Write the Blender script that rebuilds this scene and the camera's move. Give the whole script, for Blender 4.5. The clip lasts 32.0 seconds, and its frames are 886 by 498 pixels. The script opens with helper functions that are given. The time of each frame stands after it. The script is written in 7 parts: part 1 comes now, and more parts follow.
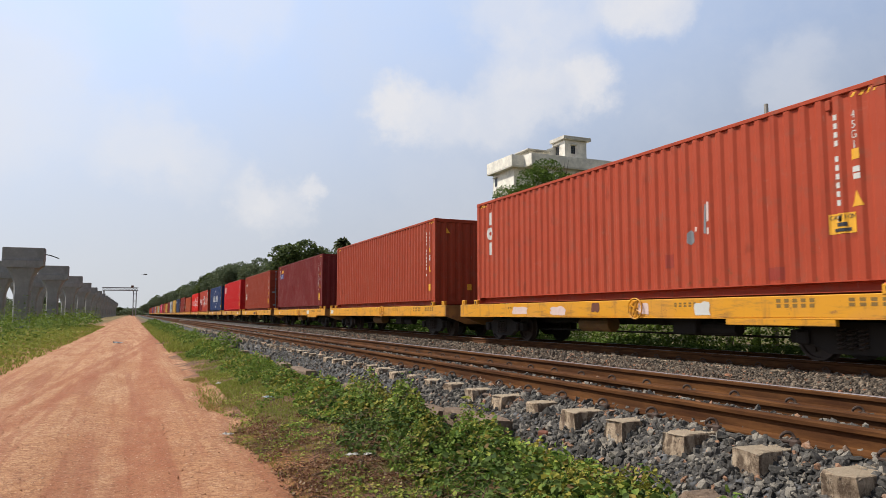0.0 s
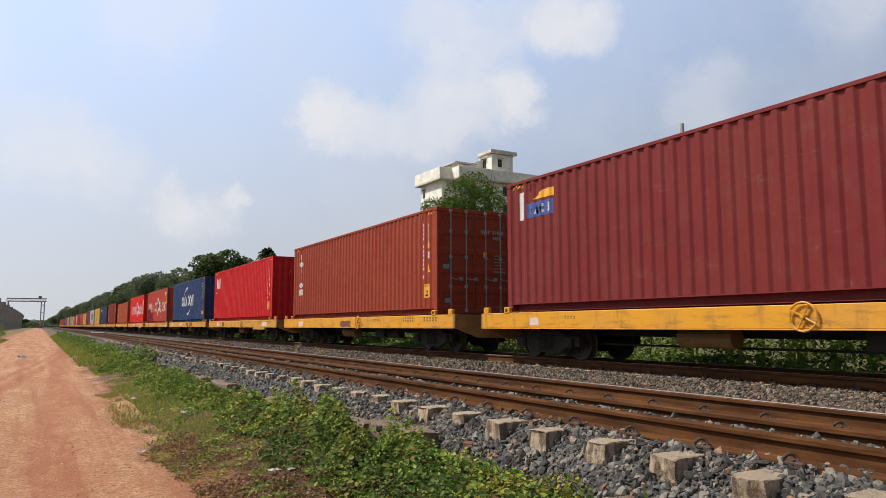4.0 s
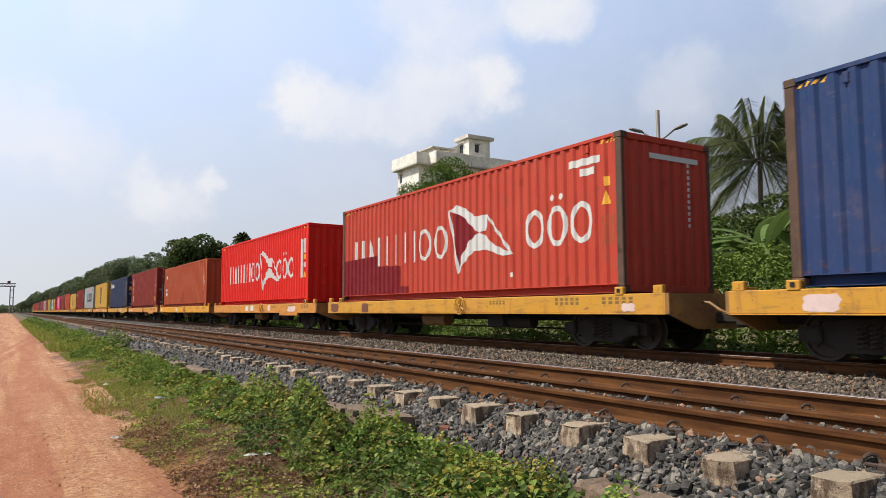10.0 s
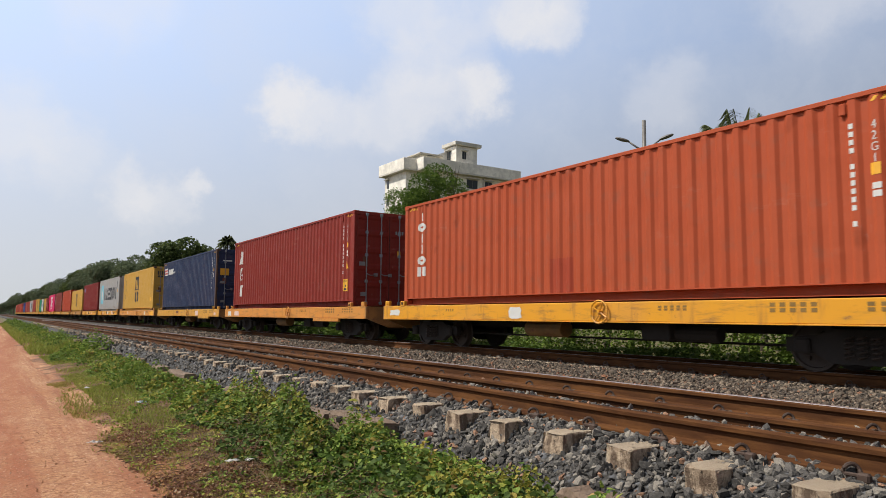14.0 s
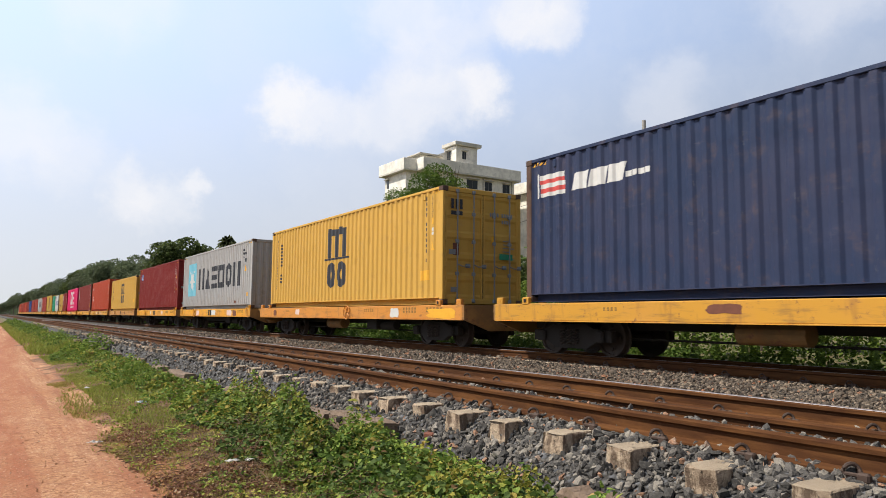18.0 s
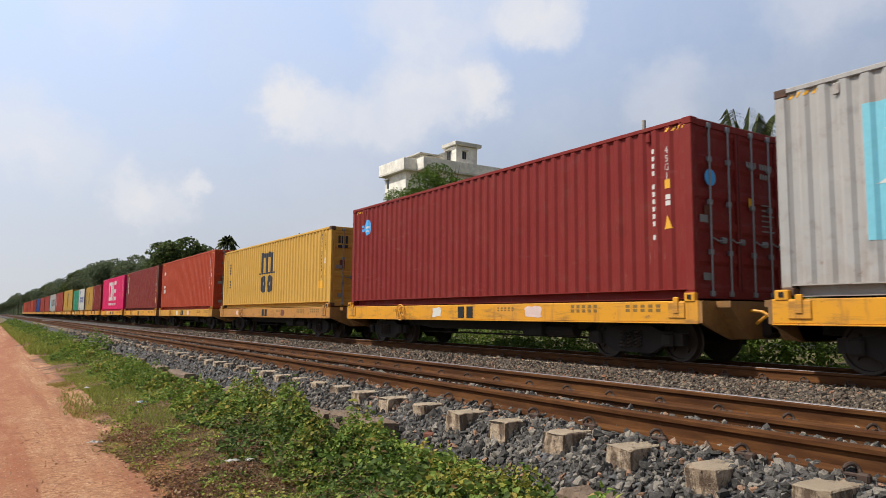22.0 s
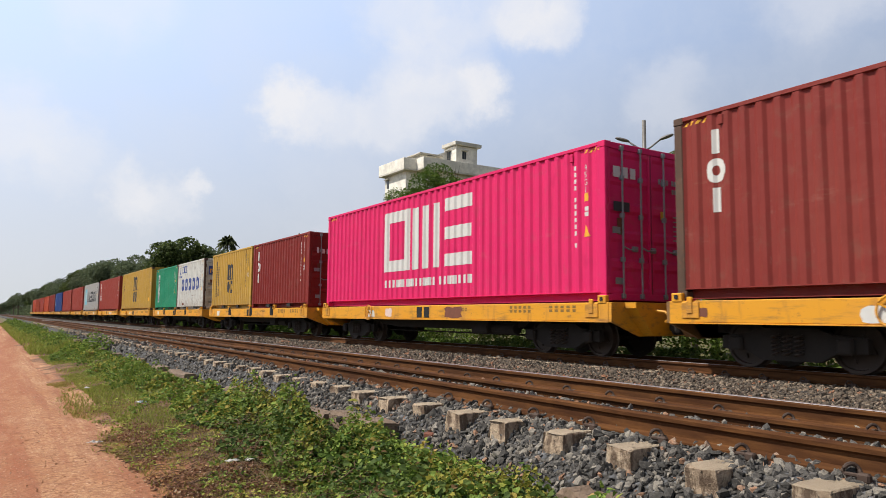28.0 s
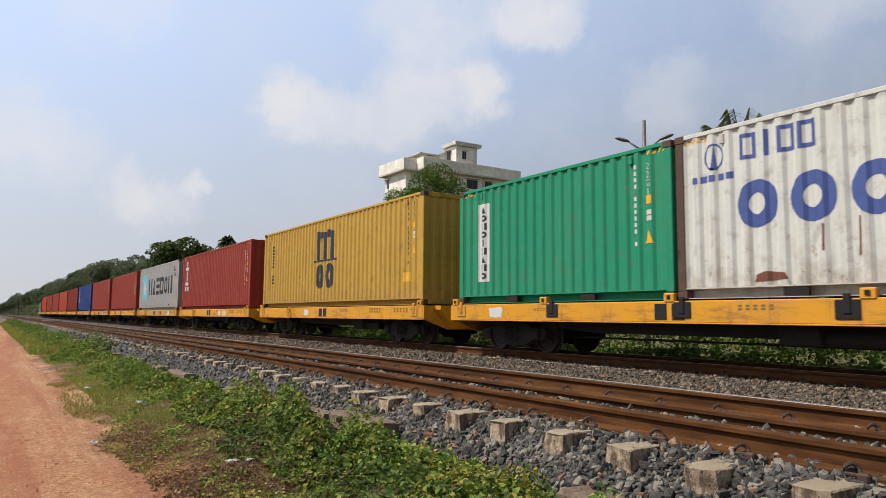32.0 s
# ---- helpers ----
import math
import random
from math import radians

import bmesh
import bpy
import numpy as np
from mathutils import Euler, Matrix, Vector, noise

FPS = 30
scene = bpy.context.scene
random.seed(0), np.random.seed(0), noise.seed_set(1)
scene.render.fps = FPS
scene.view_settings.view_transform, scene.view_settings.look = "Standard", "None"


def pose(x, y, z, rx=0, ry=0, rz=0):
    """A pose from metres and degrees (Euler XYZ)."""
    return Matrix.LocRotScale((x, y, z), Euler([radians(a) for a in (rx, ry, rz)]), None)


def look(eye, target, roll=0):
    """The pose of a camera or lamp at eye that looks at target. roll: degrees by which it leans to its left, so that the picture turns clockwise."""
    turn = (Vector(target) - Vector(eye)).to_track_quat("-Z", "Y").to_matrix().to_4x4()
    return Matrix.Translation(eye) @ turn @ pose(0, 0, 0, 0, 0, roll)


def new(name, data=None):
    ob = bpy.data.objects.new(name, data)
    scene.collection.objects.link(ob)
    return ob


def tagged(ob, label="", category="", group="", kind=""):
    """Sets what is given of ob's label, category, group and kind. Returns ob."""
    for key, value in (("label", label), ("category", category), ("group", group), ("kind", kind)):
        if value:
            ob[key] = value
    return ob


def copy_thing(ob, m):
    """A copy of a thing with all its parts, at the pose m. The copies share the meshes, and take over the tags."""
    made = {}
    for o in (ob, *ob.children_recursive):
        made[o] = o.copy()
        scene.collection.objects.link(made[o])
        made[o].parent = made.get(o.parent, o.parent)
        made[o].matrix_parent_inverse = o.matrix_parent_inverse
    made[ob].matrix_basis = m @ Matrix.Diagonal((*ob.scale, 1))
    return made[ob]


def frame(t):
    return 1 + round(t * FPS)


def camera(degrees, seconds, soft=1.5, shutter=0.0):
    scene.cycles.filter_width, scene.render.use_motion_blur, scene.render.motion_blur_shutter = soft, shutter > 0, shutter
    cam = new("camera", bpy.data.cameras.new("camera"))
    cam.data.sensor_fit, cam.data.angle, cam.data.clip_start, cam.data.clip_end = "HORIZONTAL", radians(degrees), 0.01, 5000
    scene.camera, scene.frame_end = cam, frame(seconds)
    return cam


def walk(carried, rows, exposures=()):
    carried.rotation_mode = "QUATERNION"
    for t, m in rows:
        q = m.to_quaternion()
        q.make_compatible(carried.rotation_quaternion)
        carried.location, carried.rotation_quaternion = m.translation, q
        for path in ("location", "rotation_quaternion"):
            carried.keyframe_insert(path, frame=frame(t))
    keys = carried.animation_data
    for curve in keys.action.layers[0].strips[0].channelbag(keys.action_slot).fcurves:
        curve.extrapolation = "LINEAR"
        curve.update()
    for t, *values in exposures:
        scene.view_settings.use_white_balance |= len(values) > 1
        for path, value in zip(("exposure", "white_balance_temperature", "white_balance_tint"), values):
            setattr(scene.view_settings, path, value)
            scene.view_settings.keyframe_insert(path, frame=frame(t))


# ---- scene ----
cam = camera(64.86, 32.0, soft=0.85, shutter=0.1)
EYE = Vector((0.0, 0.0, 1.45))
PATH = [  # seconds, heading east of the line, tilt up, lean
    (0, 23.926, 5.336, 0.038), (0.5, 24.399, 5.326, 0.071), (1, 25.348, 5.472, 0.126), (1.5, 27.512, 5.876, 0.087),
    (2, 28.170, 6.032, 0.052), (2.5, 28.408, 6.239, -0.074), (3, 28.858, 6.266, -0.109), (3.5, 29.473, 6.261, -0.076),
    (5.5, 30.333, 6.274, -0.209), (6, 30.328, 6.257, -0.185), (6.5, 30.602, 6.132, -0.129), (7, 30.794, 5.960, -0.115),
    (7.5, 31.230, 5.732, -0.140), (8, 31.369, 5.538, -0.195), (8.5, 31.566, 5.341, -0.244), (9, 32.103, 5.247, -0.265),
    (9.5, 31.937, 5.169, -0.241), (10, 31.828, 5.044, -0.131), (10.5, 32.029, 4.961, 0.344), (11, 32.583, 5.182, 0.331),
    (11.5, 32.767, 5.531, 0.365), (12, 33.119, 5.505, 0.482), (12.5, 33.193, 5.502, 0.490), (13, 32.983, 5.539, 0.532),
    (13.5, 32.963, 5.563, 0.479), (14.5, 32.963, 5.563, 0.479), (16.5, 32.963, 5.563, 0.479), (24, 32.963, 5.563, 0.479),
    (32, 32.963, 5.563, 0.479),
]


def aim(heading, tilt, lean):
    h, p = radians(heading), radians(tilt)
    way = Vector((math.sin(h) * math.cos(p), math.cos(h) * math.cos(p), math.sin(p)))
    return look(EYE, EYE + way, lean)


# the clip's camera opens a little while dark containers fill its picture
OPENING = [(0, 0.0), (6, 0.03), (8, 0.07), (9, 0.10), (10, 0.16), (11, 0.04), (12, 0.0), (14.5, 0.02), (15.8, 0.14), (16.6, 0.20), (17, 0.24), (18, 0.24), (19, 0.13), (20, 0.02), (21, 0.0), (22, 0.02), (23, 0.10), (24, 0.08), (25, 0.01), (25.6, 0.06), (27.6, 0.11), (28, 0.12), (29, 0.01), (30, 0.0), (32, -0.04)]
walk(cam, [(t, aim(h, p, r)) for t, h, p, r in PATH], OPENING)

# ---- world and sun ----
SUN_WAY = Vector((-0.54, 0.30, 0.79)).normalized()   # from the ground towards the sun
SUN_EL = math.asin(SUN_WAY.z)
world = bpy.data.worlds.new("world")
scene.world = world
world.use_nodes = True
wn, wl = world.node_tree.nodes, world.node_tree.links
wn.clear()


def wnode(kind, **kw):
    n = wn.new(kind)
    for k, v in kw.items():
        n.inputs[k].default_value = v
    return n


def wmath(op, a, b=None, clamp=False):
    n = wn.new("ShaderNodeMath")
    n.operation, n.use_clamp = op, clamp
    for i, v in enumerate((a, b)):
        if v is None:
            continue
        if isinstance(v, (int, float)):
            n.inputs[i].default_value = v
        else:
            wl.new(v, n.inputs[i])
    return n.outputs[0]


def wmix(fac, a, b):
    n = wn.new("ShaderNodeMix")
    n.data_type = "RGBA"
    for sock, v in ((n.inputs[0], fac), (n.inputs[6], a), (n.inputs[7], b)):
        if isinstance(v, (int, float, tuple)):
            sock.default_value = v
        else:
            wl.new(v, sock)
    return n.outputs[2]


sky = wn.new("ShaderNodeTexSky")
sky.sky_type, sky.sun_disc = "NISHITA", False
sky.sun_elevation, sky.sun_rotation = SUN_EL, math.atan2(SUN_WAY.x, SUN_WAY.y)
sky.air_density, sky.dust_density, sky.ozone_density = 1.0, 1.6, 2.0
gain = wn.new("ShaderNodeVectorMath")
gain.operation = "SCALE"
gain.inputs[3].default_value = 0.05
wl.new(sky.outputs[0], gain.inputs[0])
coord = wn.new("ShaderNodeTexCoord")
ray_way = coord.outputs["Generated"]
split = wn.new("ShaderNodeSeparateXYZ")
wl.new(ray_way, split.inputs[0])
# thick summer haze towards the horizon
height = wmath("ABSOLUTE", split.outputs[2])
upper = wn.new("ShaderNodeMapRange")
upper.interpolation_type = "SMOOTHSTEP"
upper.inputs[1].default_value, upper.inputs[2].default_value = 0.44, 0.60
wl.new(height, upper.inputs[0])
lower = wn.new("ShaderNodeMapRange")
lower.inputs[1].default_value, lower.inputs[2].default_value = 0.02, 0.36
wl.new(height, lower.inputs[0])
air = wmix(lower.outputs[0], (0.58, 0.605, 0.635, 1), (0.50, 0.62, 0.86, 1))
air = wmix(upper.outputs[0], air, gain.outputs[0])
# the haze scatters more light towards the sun's side
toward = wn.new("ShaderNodeVectorMath")
toward.operation = "DOT_PRODUCT"
wl.new(ray_way, toward.inputs[0])
toward.inputs[1].default_value = SUN_WAY
glow = wn.new("ShaderNodeVectorMath")
glow.operation = "SCALE"
wl.new(air, glow.inputs[0])
away = wmath("MULTIPLY", wmath("SUBTRACT", -0.12, toward.outputs["Value"], True), 1.2)
wl.new(wmath("MAXIMUM", wmath("SUBTRACT", wmath("ADD", 0.76, wmath("MULTIPLY", toward.outputs["Value"], 0.90)), away), 0.10), glow.inputs[3])
air = glow.outputs[0]
# cumulus: the look-up direction is pushed about by noise, so that the soft banks get ragged, billowing edges
CLOUDS = [(19.9, 16.9, 2.6, 1.0), (22.6, 16.0, 2.2, 0.75), (25.0, 15.6, 2.6, 0.6), (28.6, 16.2, 3.2, 0.6), (32.0, 17.4, 3.2, 0.7), (35.6, 18.4, 2.7, 1.0), (31.0, 20.6, 3.4, 0.6), (34.0, 23.6, 4.0, 0.6),
          (29.0, 24.5, 3.6, 0.55), (40.0, 24.2, 3.0, 0.9), (42.5, 23.6, 2.2, 0.6), (0.0, 12.8, 3.8, 0.6), (4.0, 11.6, 3.0, 0.4), (9.0, 9.4, 2.4, 0.7), (11.2, 8.6, 2.4, 0.45), (13.4, 9.5, 1.3, 0.8), (-9.0, 16.0, 7.0, 0.5),
          (6.0, 24.0, 5.0, 0.45), (51.0, 17.0, 3.5, 0.35), (63.0, 24.0, 5.0, 0.5), (-25.0, 15.0, 9.0, 0.7), (90.0, 18.0, 10.0, 0.4), (-70.0, 25.0, 16.0, 0.7)]
push = wnode("ShaderNodeTexNoise", Scale=11.0, Detail=8.0, Roughness=0.62)
wl.new(ray_way, push.inputs["Vector"])
off = wn.new("ShaderNodeVectorMath")
off.operation = "SUBTRACT"
wl.new(push.outputs["Color"], off.inputs[0])
off.inputs[1].default_value = (0.5, 0.5, 0.5)
bent = wn.new("ShaderNodeVectorMath")
bent.operation = "MULTIPLY_ADD"
wl.new(off.outputs[0], bent.inputs[0])
bent.inputs[1].default_value = (0.13, 0.13, 0.13)
wl.new(ray_way, bent.inputs[2])
bank = None
for az, el, size, force in CLOUDS:
    a, e = radians(az), radians(el)
    gap = wn.new("ShaderNodeVectorMath")
    gap.operation = "DISTANCE"
    wl.new(bent.outputs[0], gap.inputs[0])
    gap.inputs[1].default_value = (math.sin(a) * math.cos(e), math.cos(a) * math.cos(e), math.sin(e))
    fall = wn.new("ShaderNodeMapRange")
    fall.interpolation_type = "SMOOTHSTEP"
    fall.inputs[1].default_value, fall.inputs[2].default_value = radians(size) * 1.25, radians(size) * 0.35
    fall.inputs[3].default_value, fall.inputs[4].default_value = 0.0, force
    wl.new(gap.outputs["Value"], fall.inputs[0])
    bank = fall.outputs[0] if bank is None else wmath("SUBTRACT", 1.0, wmath("MULTIPLY", wmath("SUBTRACT", 1.0, bank), wmath("SUBTRACT", 1.0, fall.outputs[0])))
puff = wnode("ShaderNodeTexNoise", Scale=16.0, Detail=8.0, Roughness=0.6)
wl.new(bent.outputs[0], puff.inputs["Vector"])
veil = wnode("ShaderNodeTexNoise", Scale=2.6, Detail=6.0, Roughness=0.6)
wl.new(bent.outputs[0], veil.inputs["Vector"])
body = wmath("MULTIPLY", bank, wmath("ADD", 0.55, wmath("MULTIPLY", puff.outputs[0], 0.75)), True)
veil_amount = wmath("MULTIPLY", wmath("SUBTRACT", veil.outputs[0], 0.40, True), 1.3)
air = wmix(veil_amount, air, (0.70, 0.72, 0.77, 1))
cloud_top = wmix(wmath("MULTIPLY", body, 0.8), air, (0.84, 0.825, 0.83, 1))
sky_out = wnode("ShaderNodeBackground", Strength=1.0)
wl.new(cloud_top, sky_out.inputs[0])
wl.new(sky_out.outputs[0], wn.new("ShaderNodeOutputWorld").inputs[0])

sun_data = bpy.data.lights.new("sun", "SUN")
sun_data.energy, sun_data.angle, sun_data.color = 5.0, radians(0.8), (1.0, 0.94, 0.84)
sun = new("sun", sun_data)
sun.matrix_world = look(SUN_WAY * 60, (0, 0, 0))
scene.view_settings.exposure = 0.0

# ---- materials ----


class Nodes:
    """A small builder for one node material."""

    def __init__(self, name, rough=0.7, metal=0.0, spec=0.5):
        self.mat = bpy.data.materials.new(name)
        self.mat.use_nodes = True
        self.n, self.l = self.mat.node_tree.nodes, self.mat.node_tree.links
        self.b = self.n["Principled BSDF"]
        self.b.inputs["Roughness"].default_value, self.b.inputs["Metallic"].default_value = rough, metal
        self.b.inputs["Specular IOR Level"].default_value = spec
        self.tc = self.n.new("ShaderNodeTexCoord").outputs["Object"]

    def put(self, sock, v):
        if isinstance(v, (int, float, tuple)):
            sock.default_value = v
        else:
            self.l.new(v, sock)

    def noise(self, scale, detail=4.0, rough=0.6, stretch=None, where=None):
        n = self.n.new("ShaderNodeTexNoise")
        n.inputs["Scale"].default_value, n.inputs["Detail"].default_value, n.inputs["Roughness"].default_value = scale, detail, rough
        src = where or self.tc
        if stretch:
            m = self.n.new("ShaderNodeVectorMath")
            m.operation = "MULTIPLY"
            m.inputs[1].default_value = stretch
            self.l.new(src, m.inputs[0])
            src = m.outputs[0]
        self.l.new(src, n.inputs["Vector"])
        return n.outputs[0]

    def ramp(self, v, lo, hi, a=0.0, b=1.0):
        m = self.n.new("ShaderNodeMapRange")
        m.interpolation_type = "SMOOTHSTEP"
        self.l.new(v, m.inputs[0])
        for i, x in enumerate((lo, hi, a, b), 1):
            m.inputs[i].default_value = x
        return m.outputs[0]

    def math(self, op, a, b):
        m = self.n.new("ShaderNodeMath")
        m.operation = op
        self.put(m.inputs[0], a), self.put(m.inputs[1], b)
        return m.outputs[0]

    def mix(self, fac, a, b, how="MIX"):
        m = self.n.new("ShaderNodeMix")
        m.data_type, m.blend_type = "RGBA", how
        self.put(m.inputs[0], fac), self.put(m.inputs[6], a), self.put(m.inputs[7], b)
        return m.outputs[2]

    def axis(self, i):
        s = self.n.new("ShaderNodeSeparateXYZ")
        self.l.new(self.tc, s.inputs[0])
        return s.outputs[i]

    def each(self):
        return self.n.new("ShaderNodeObjectInfo").outputs["Random"]

    def island(self):
        return self.n.new("ShaderNodeNewGeometry").outputs["Random Per Island"]

    def color(self, c):
        self.put(self.b.inputs["Base Color"], c)

    def rough(self, v):
        self.put(self.b.inputs["Roughness"], v)

    def bump(self, h, depth=0.01, strength=0.6):
        b = self.n.new("ShaderNodeBump")
        b.inputs["Distance"].default_value, b.inputs["Strength"].default_value = depth, strength
        self.l.new(h, b.inputs["Height"])
        self.l.new(b.outputs[0], self.b.inputs["Normal"])


def rgb(r, g, b, k=1.0):
    return (r * k, g * k, b * k, 1)


def shade(c, k):
    return (c[0] * k, c[1] * k, c[2] * k, 1)


def paint(name, c, rust=0.3, fade=0.35, rough=0.58, runs=0.0):
    """Weathered enamel on steel: sun-bleached areas, streaks that run down, scuffs and rust freckles."""
    m = Nodes(name, rough, 0.0, 0.14)
    slide = m.n.new("ShaderNodeCombineXYZ")
    m.l.new(m.math("MULTIPLY", m.each(), 90.0), slide.inputs[1])
    moved = m.n.new("ShaderNodeVectorMath")
    moved.operation = "ADD"
    m.l.new(m.tc, moved.inputs[0])
    m.l.new(slide.outputs[0], moved.inputs[1])
    m.tc = moved.outputs[0]
    bleach = m.ramp(m.noise(0.55, 5, 0.6), 0.35, 0.7)
    col = m.mix(m.math("MULTIPLY", bleach, fade), c, (c[0] * 0.95 + 0.05, c[1] * 0.95 + 0.024, c[2] * 0.95 + 0.014, 1))
    streak = m.ramp(m.noise(1.0, 6, 0.65, (7, 7, 0.5)), 0.51, 0.70)
    col = m.mix(m.math("MULTIPLY", streak, 0.4 * rust + 0.12), col, shade(c, 0.55))
    grime = m.ramp(m.noise(3.0, 8, 0.7), 0.51, 0.72)
    col = m.mix(m.math("MULTIPLY", grime, 0.10 + 0.55 * rust), col, (0.16, 0.10, 0.07, 1))
    spot = m.ramp(m.noise(5.5, 9, 0.75), 0.61 - 0.08 * rust, 0.68)
    low = m.ramp(m.axis(2), 0.1, 1.0, 1.0, 0.35)
    col = m.mix(m.math("MULTIPLY", m.math("MULTIPLY", spot, low), min(1.0, rust * 1.6)), col, (0.17, 0.065, 0.03, 1))
    if runs:
        run = m.ramp(m.noise(1.0, 8, 0.7, (5.5, 5.5, 0.32)), 0.50, 0.74)
        bloom = m.ramp(m.noise(0.9, 6, 0.6), 0.35, 0.65)
        col = m.mix(m.math("MULTIPLY", m.math("MULTIPLY", run, bloom), runs), col, (0.20, 0.095, 0.045, 1))
        foot = m.ramp(m.math("ADD", m.axis(2), m.ramp(m.noise(4.0, 6), 0.2, 0.8, -0.5, 0.5)), 0.0, 0.7, 1.0, 0.0)
        col = m.mix(m.math("MULTIPLY", foot, runs * 0.6), col, (0.22, 0.14, 0.08, 1))
    ding = m.ramp(m.noise(2.4, 2, 0.4, (1, 1.0, 0.8)), 0.66, 0.76)
    col = m.mix(m.math("MULTIPLY", ding, 0.1 + 0.8 * rust), col, shade(c, 0.5))
    scuff = m.ramp(m.noise(1.3, 9, 0.82, (1, 0.5, 2.0)), 0.58, 0.66)
    col = m.mix(m.math("MULTIPLY", scuff, 0.35), col, (c[0] * 0.7 + 0.12, c[1] * 0.7 + 0.09, c[2] * 0.7 + 0.07, 1))
    scratch = m.ramp(m.noise(3.2, 7, 0.8, (1, 3.5, 0.6)), 0.62, 0.68)
    col = m.mix(m.math("MULTIPLY", scratch, 0.5), col, (c[0] * 0.6 + 0.16, c[1] * 0.6 + 0.14, c[2] * 0.6 + 0.12, 1))
    m.color(col)
    m.rough(m.ramp(m.noise(2.0, 5), 0.3, 0.8, rough - 0.12, rough + 0.2))
    m.bump(m.noise(1.3, 5, 0.6), 0.05, 0.6)
    return m.mat


PAINTS = {k: paint("paint_" + k, rgb(*c, 0.84), r, f) for k, (c, r, f) in {
    "orange": ((0.43, 0.070, 0.034), 0.5, 0.3), "brown_red": ((0.36, 0.058, 0.027), 0.3, 0.3), "maroon": ((0.19, 0.026, 0.025), 0.2, 0.25),
    "russet": ((0.30, 0.046, 0.022), 0.3, 0.3), "crimson": ((0.56, 0.014, 0.016), 0.15, 0.25), "blue": ((0.024, 0.052, 0.145), 0.4, 0.3),
    "faded_red": ((0.5, 0.06, 0.035), 0.4, 0.4), "scarlet": ((0.72, 0.020, 0.012), 0.12, 0.2), "terracotta": ((0.42, 0.080, 0.031), 0.35, 0.3),
    "wine": ((0.24, 0.031, 0.022), 0.2, 0.25), "navy": ((0.028, 0.043, 0.092), 0.3, 0.3), "yellow": ((0.63, 0.365, 0.075), 0.12, 0.2),
    "grey": ((0.36, 0.38, 0.40), 0.45, 0.2), "oxblood": ((0.215, 0.024, 0.021), 0.15, 0.25), "vermilion": ((0.44, 0.066, 0.030), 0.3, 0.3),
    "plum": ((0.23, 0.036, 0.030), 0.3, 0.3), "magenta": ((0.72, 0.022, 0.135), 0.15, 0.2), "ochre": ((0.56, 0.34, 0.05), 0.45, 0.3),
    "white": ((0.52, 0.52, 0.49), 0.95, 0.15), "green": ((0.022, 0.27, 0.145), 0.25, 0.25), "brick": ((0.32, 0.05, 0.036), 0.3, 0.3),
    "bright_blue": ((0.02, 0.06, 0.22), 0.25, 0.25), "patch_red": ((0.20, 0.010, 0.016), 0.2, 0.2)}.items()}
PAINTS["rusty_post"] = paint("paint_rusty_post", rgb(0.085, 0.055, 0.042), 1.0, 0.5, 0.8)
PAINTS["white"] = paint("paint_white", rgb(0.56, 0.555, 0.515), 0.6, 0.15, 0.6, 0.6)
PAINTS["grey"] = paint("paint_grey", rgb(0.35, 0.342, 0.328), 0.4, 0.2, 0.6, 0.35)
PAINTS["ochre"] = paint("paint_ochre", rgb(0.45, 0.27, 0.05), 0.5, 0.3, 0.55, 0.4)


def plain(name, c, rough=0.6, metal=0.0, var=0.25, scale=6.0, bump=0.0):
    m = Nodes(name, rough, metal)
    k = m.ramp(m.noise(scale, 6, 0.65), 0.3, 0.75)
    k2 = m.ramp(m.noise(scale * 0.15, 3, 0.5), 0.3, 0.7)
    col = m.mix(m.math("MULTIPLY", k, var), c, shade(c, 0.45))
    m.color(m.mix(m.math("MULTIPLY", k2, var * 0.6), col, shade(c, 1.25)))
    if bump:
        m.bump(m.noise(scale * 2, 6, 0.7), bump, 0.7)
    return m.mat


MARK_WHITE = plain("marking_white", rgb(0.56, 0.55, 0.52), 0.6, 0, 0.18, 9)
DULL_WHITE = plain("marking_dull_white", rgb(0.22, 0.22, 0.215), 0.7, 0, 0.3, 9)
MARK_DARK = plain("marking_charcoal", rgb(0.022, 0.023, 0.029), 0.6, 0, 0.2, 9)
MARK_YELLOW = plain("marking_yellow", rgb(0.72, 0.36, 0.02), 0.6, 0, 0.2, 9)
MARK_BLUE = plain("marking_blue", rgb(0.045, 0.075, 0.25), 0.6, 0, 0.3, 9)
MARK_SKY = plain("marking_sky_blue", rgb(0.16, 0.46, 0.56), 0.6, 0, 0.2, 9)
MARK_AZURE = plain("marking_azure", rgb(0.06, 0.36, 0.75), 0.6, 0, 0.2, 9)
MARK_PINK = plain("marking_pale_pink", rgb(0.62, 0.46, 0.42), 0.7, 0, 0.3, 7)
MARK_RUST = plain("marking_rust", rgb(0.15, 0.05, 0.028), 0.85, 0, 0.5, 7)
MARK_RED = plain("marking_red", rgb(0.5, 0.05, 0.04), 0.6, 0, 0.2, 9)
MARK_FAINT = plain("marking_faded_black", rgb(0.20, 0.11, 0.02), 0.7, 0, 0.5, 14)
# rubber seal black, also painted where openings would be dark with shade
SEAL_AND_HOLE_BLACK = plain("door_seal", rgb(0.010, 0.010, 0.011), 0.95)
GALV = plain("galvanised_steel", rgb(0.24, 0.25, 0.26), 0.5, 0.5, 0.3, 12)
SOOT = plain("sooty_steel", rgb(0.020, 0.014, 0.010), 0.9, 0.0, 0.5, 10, 0.004)
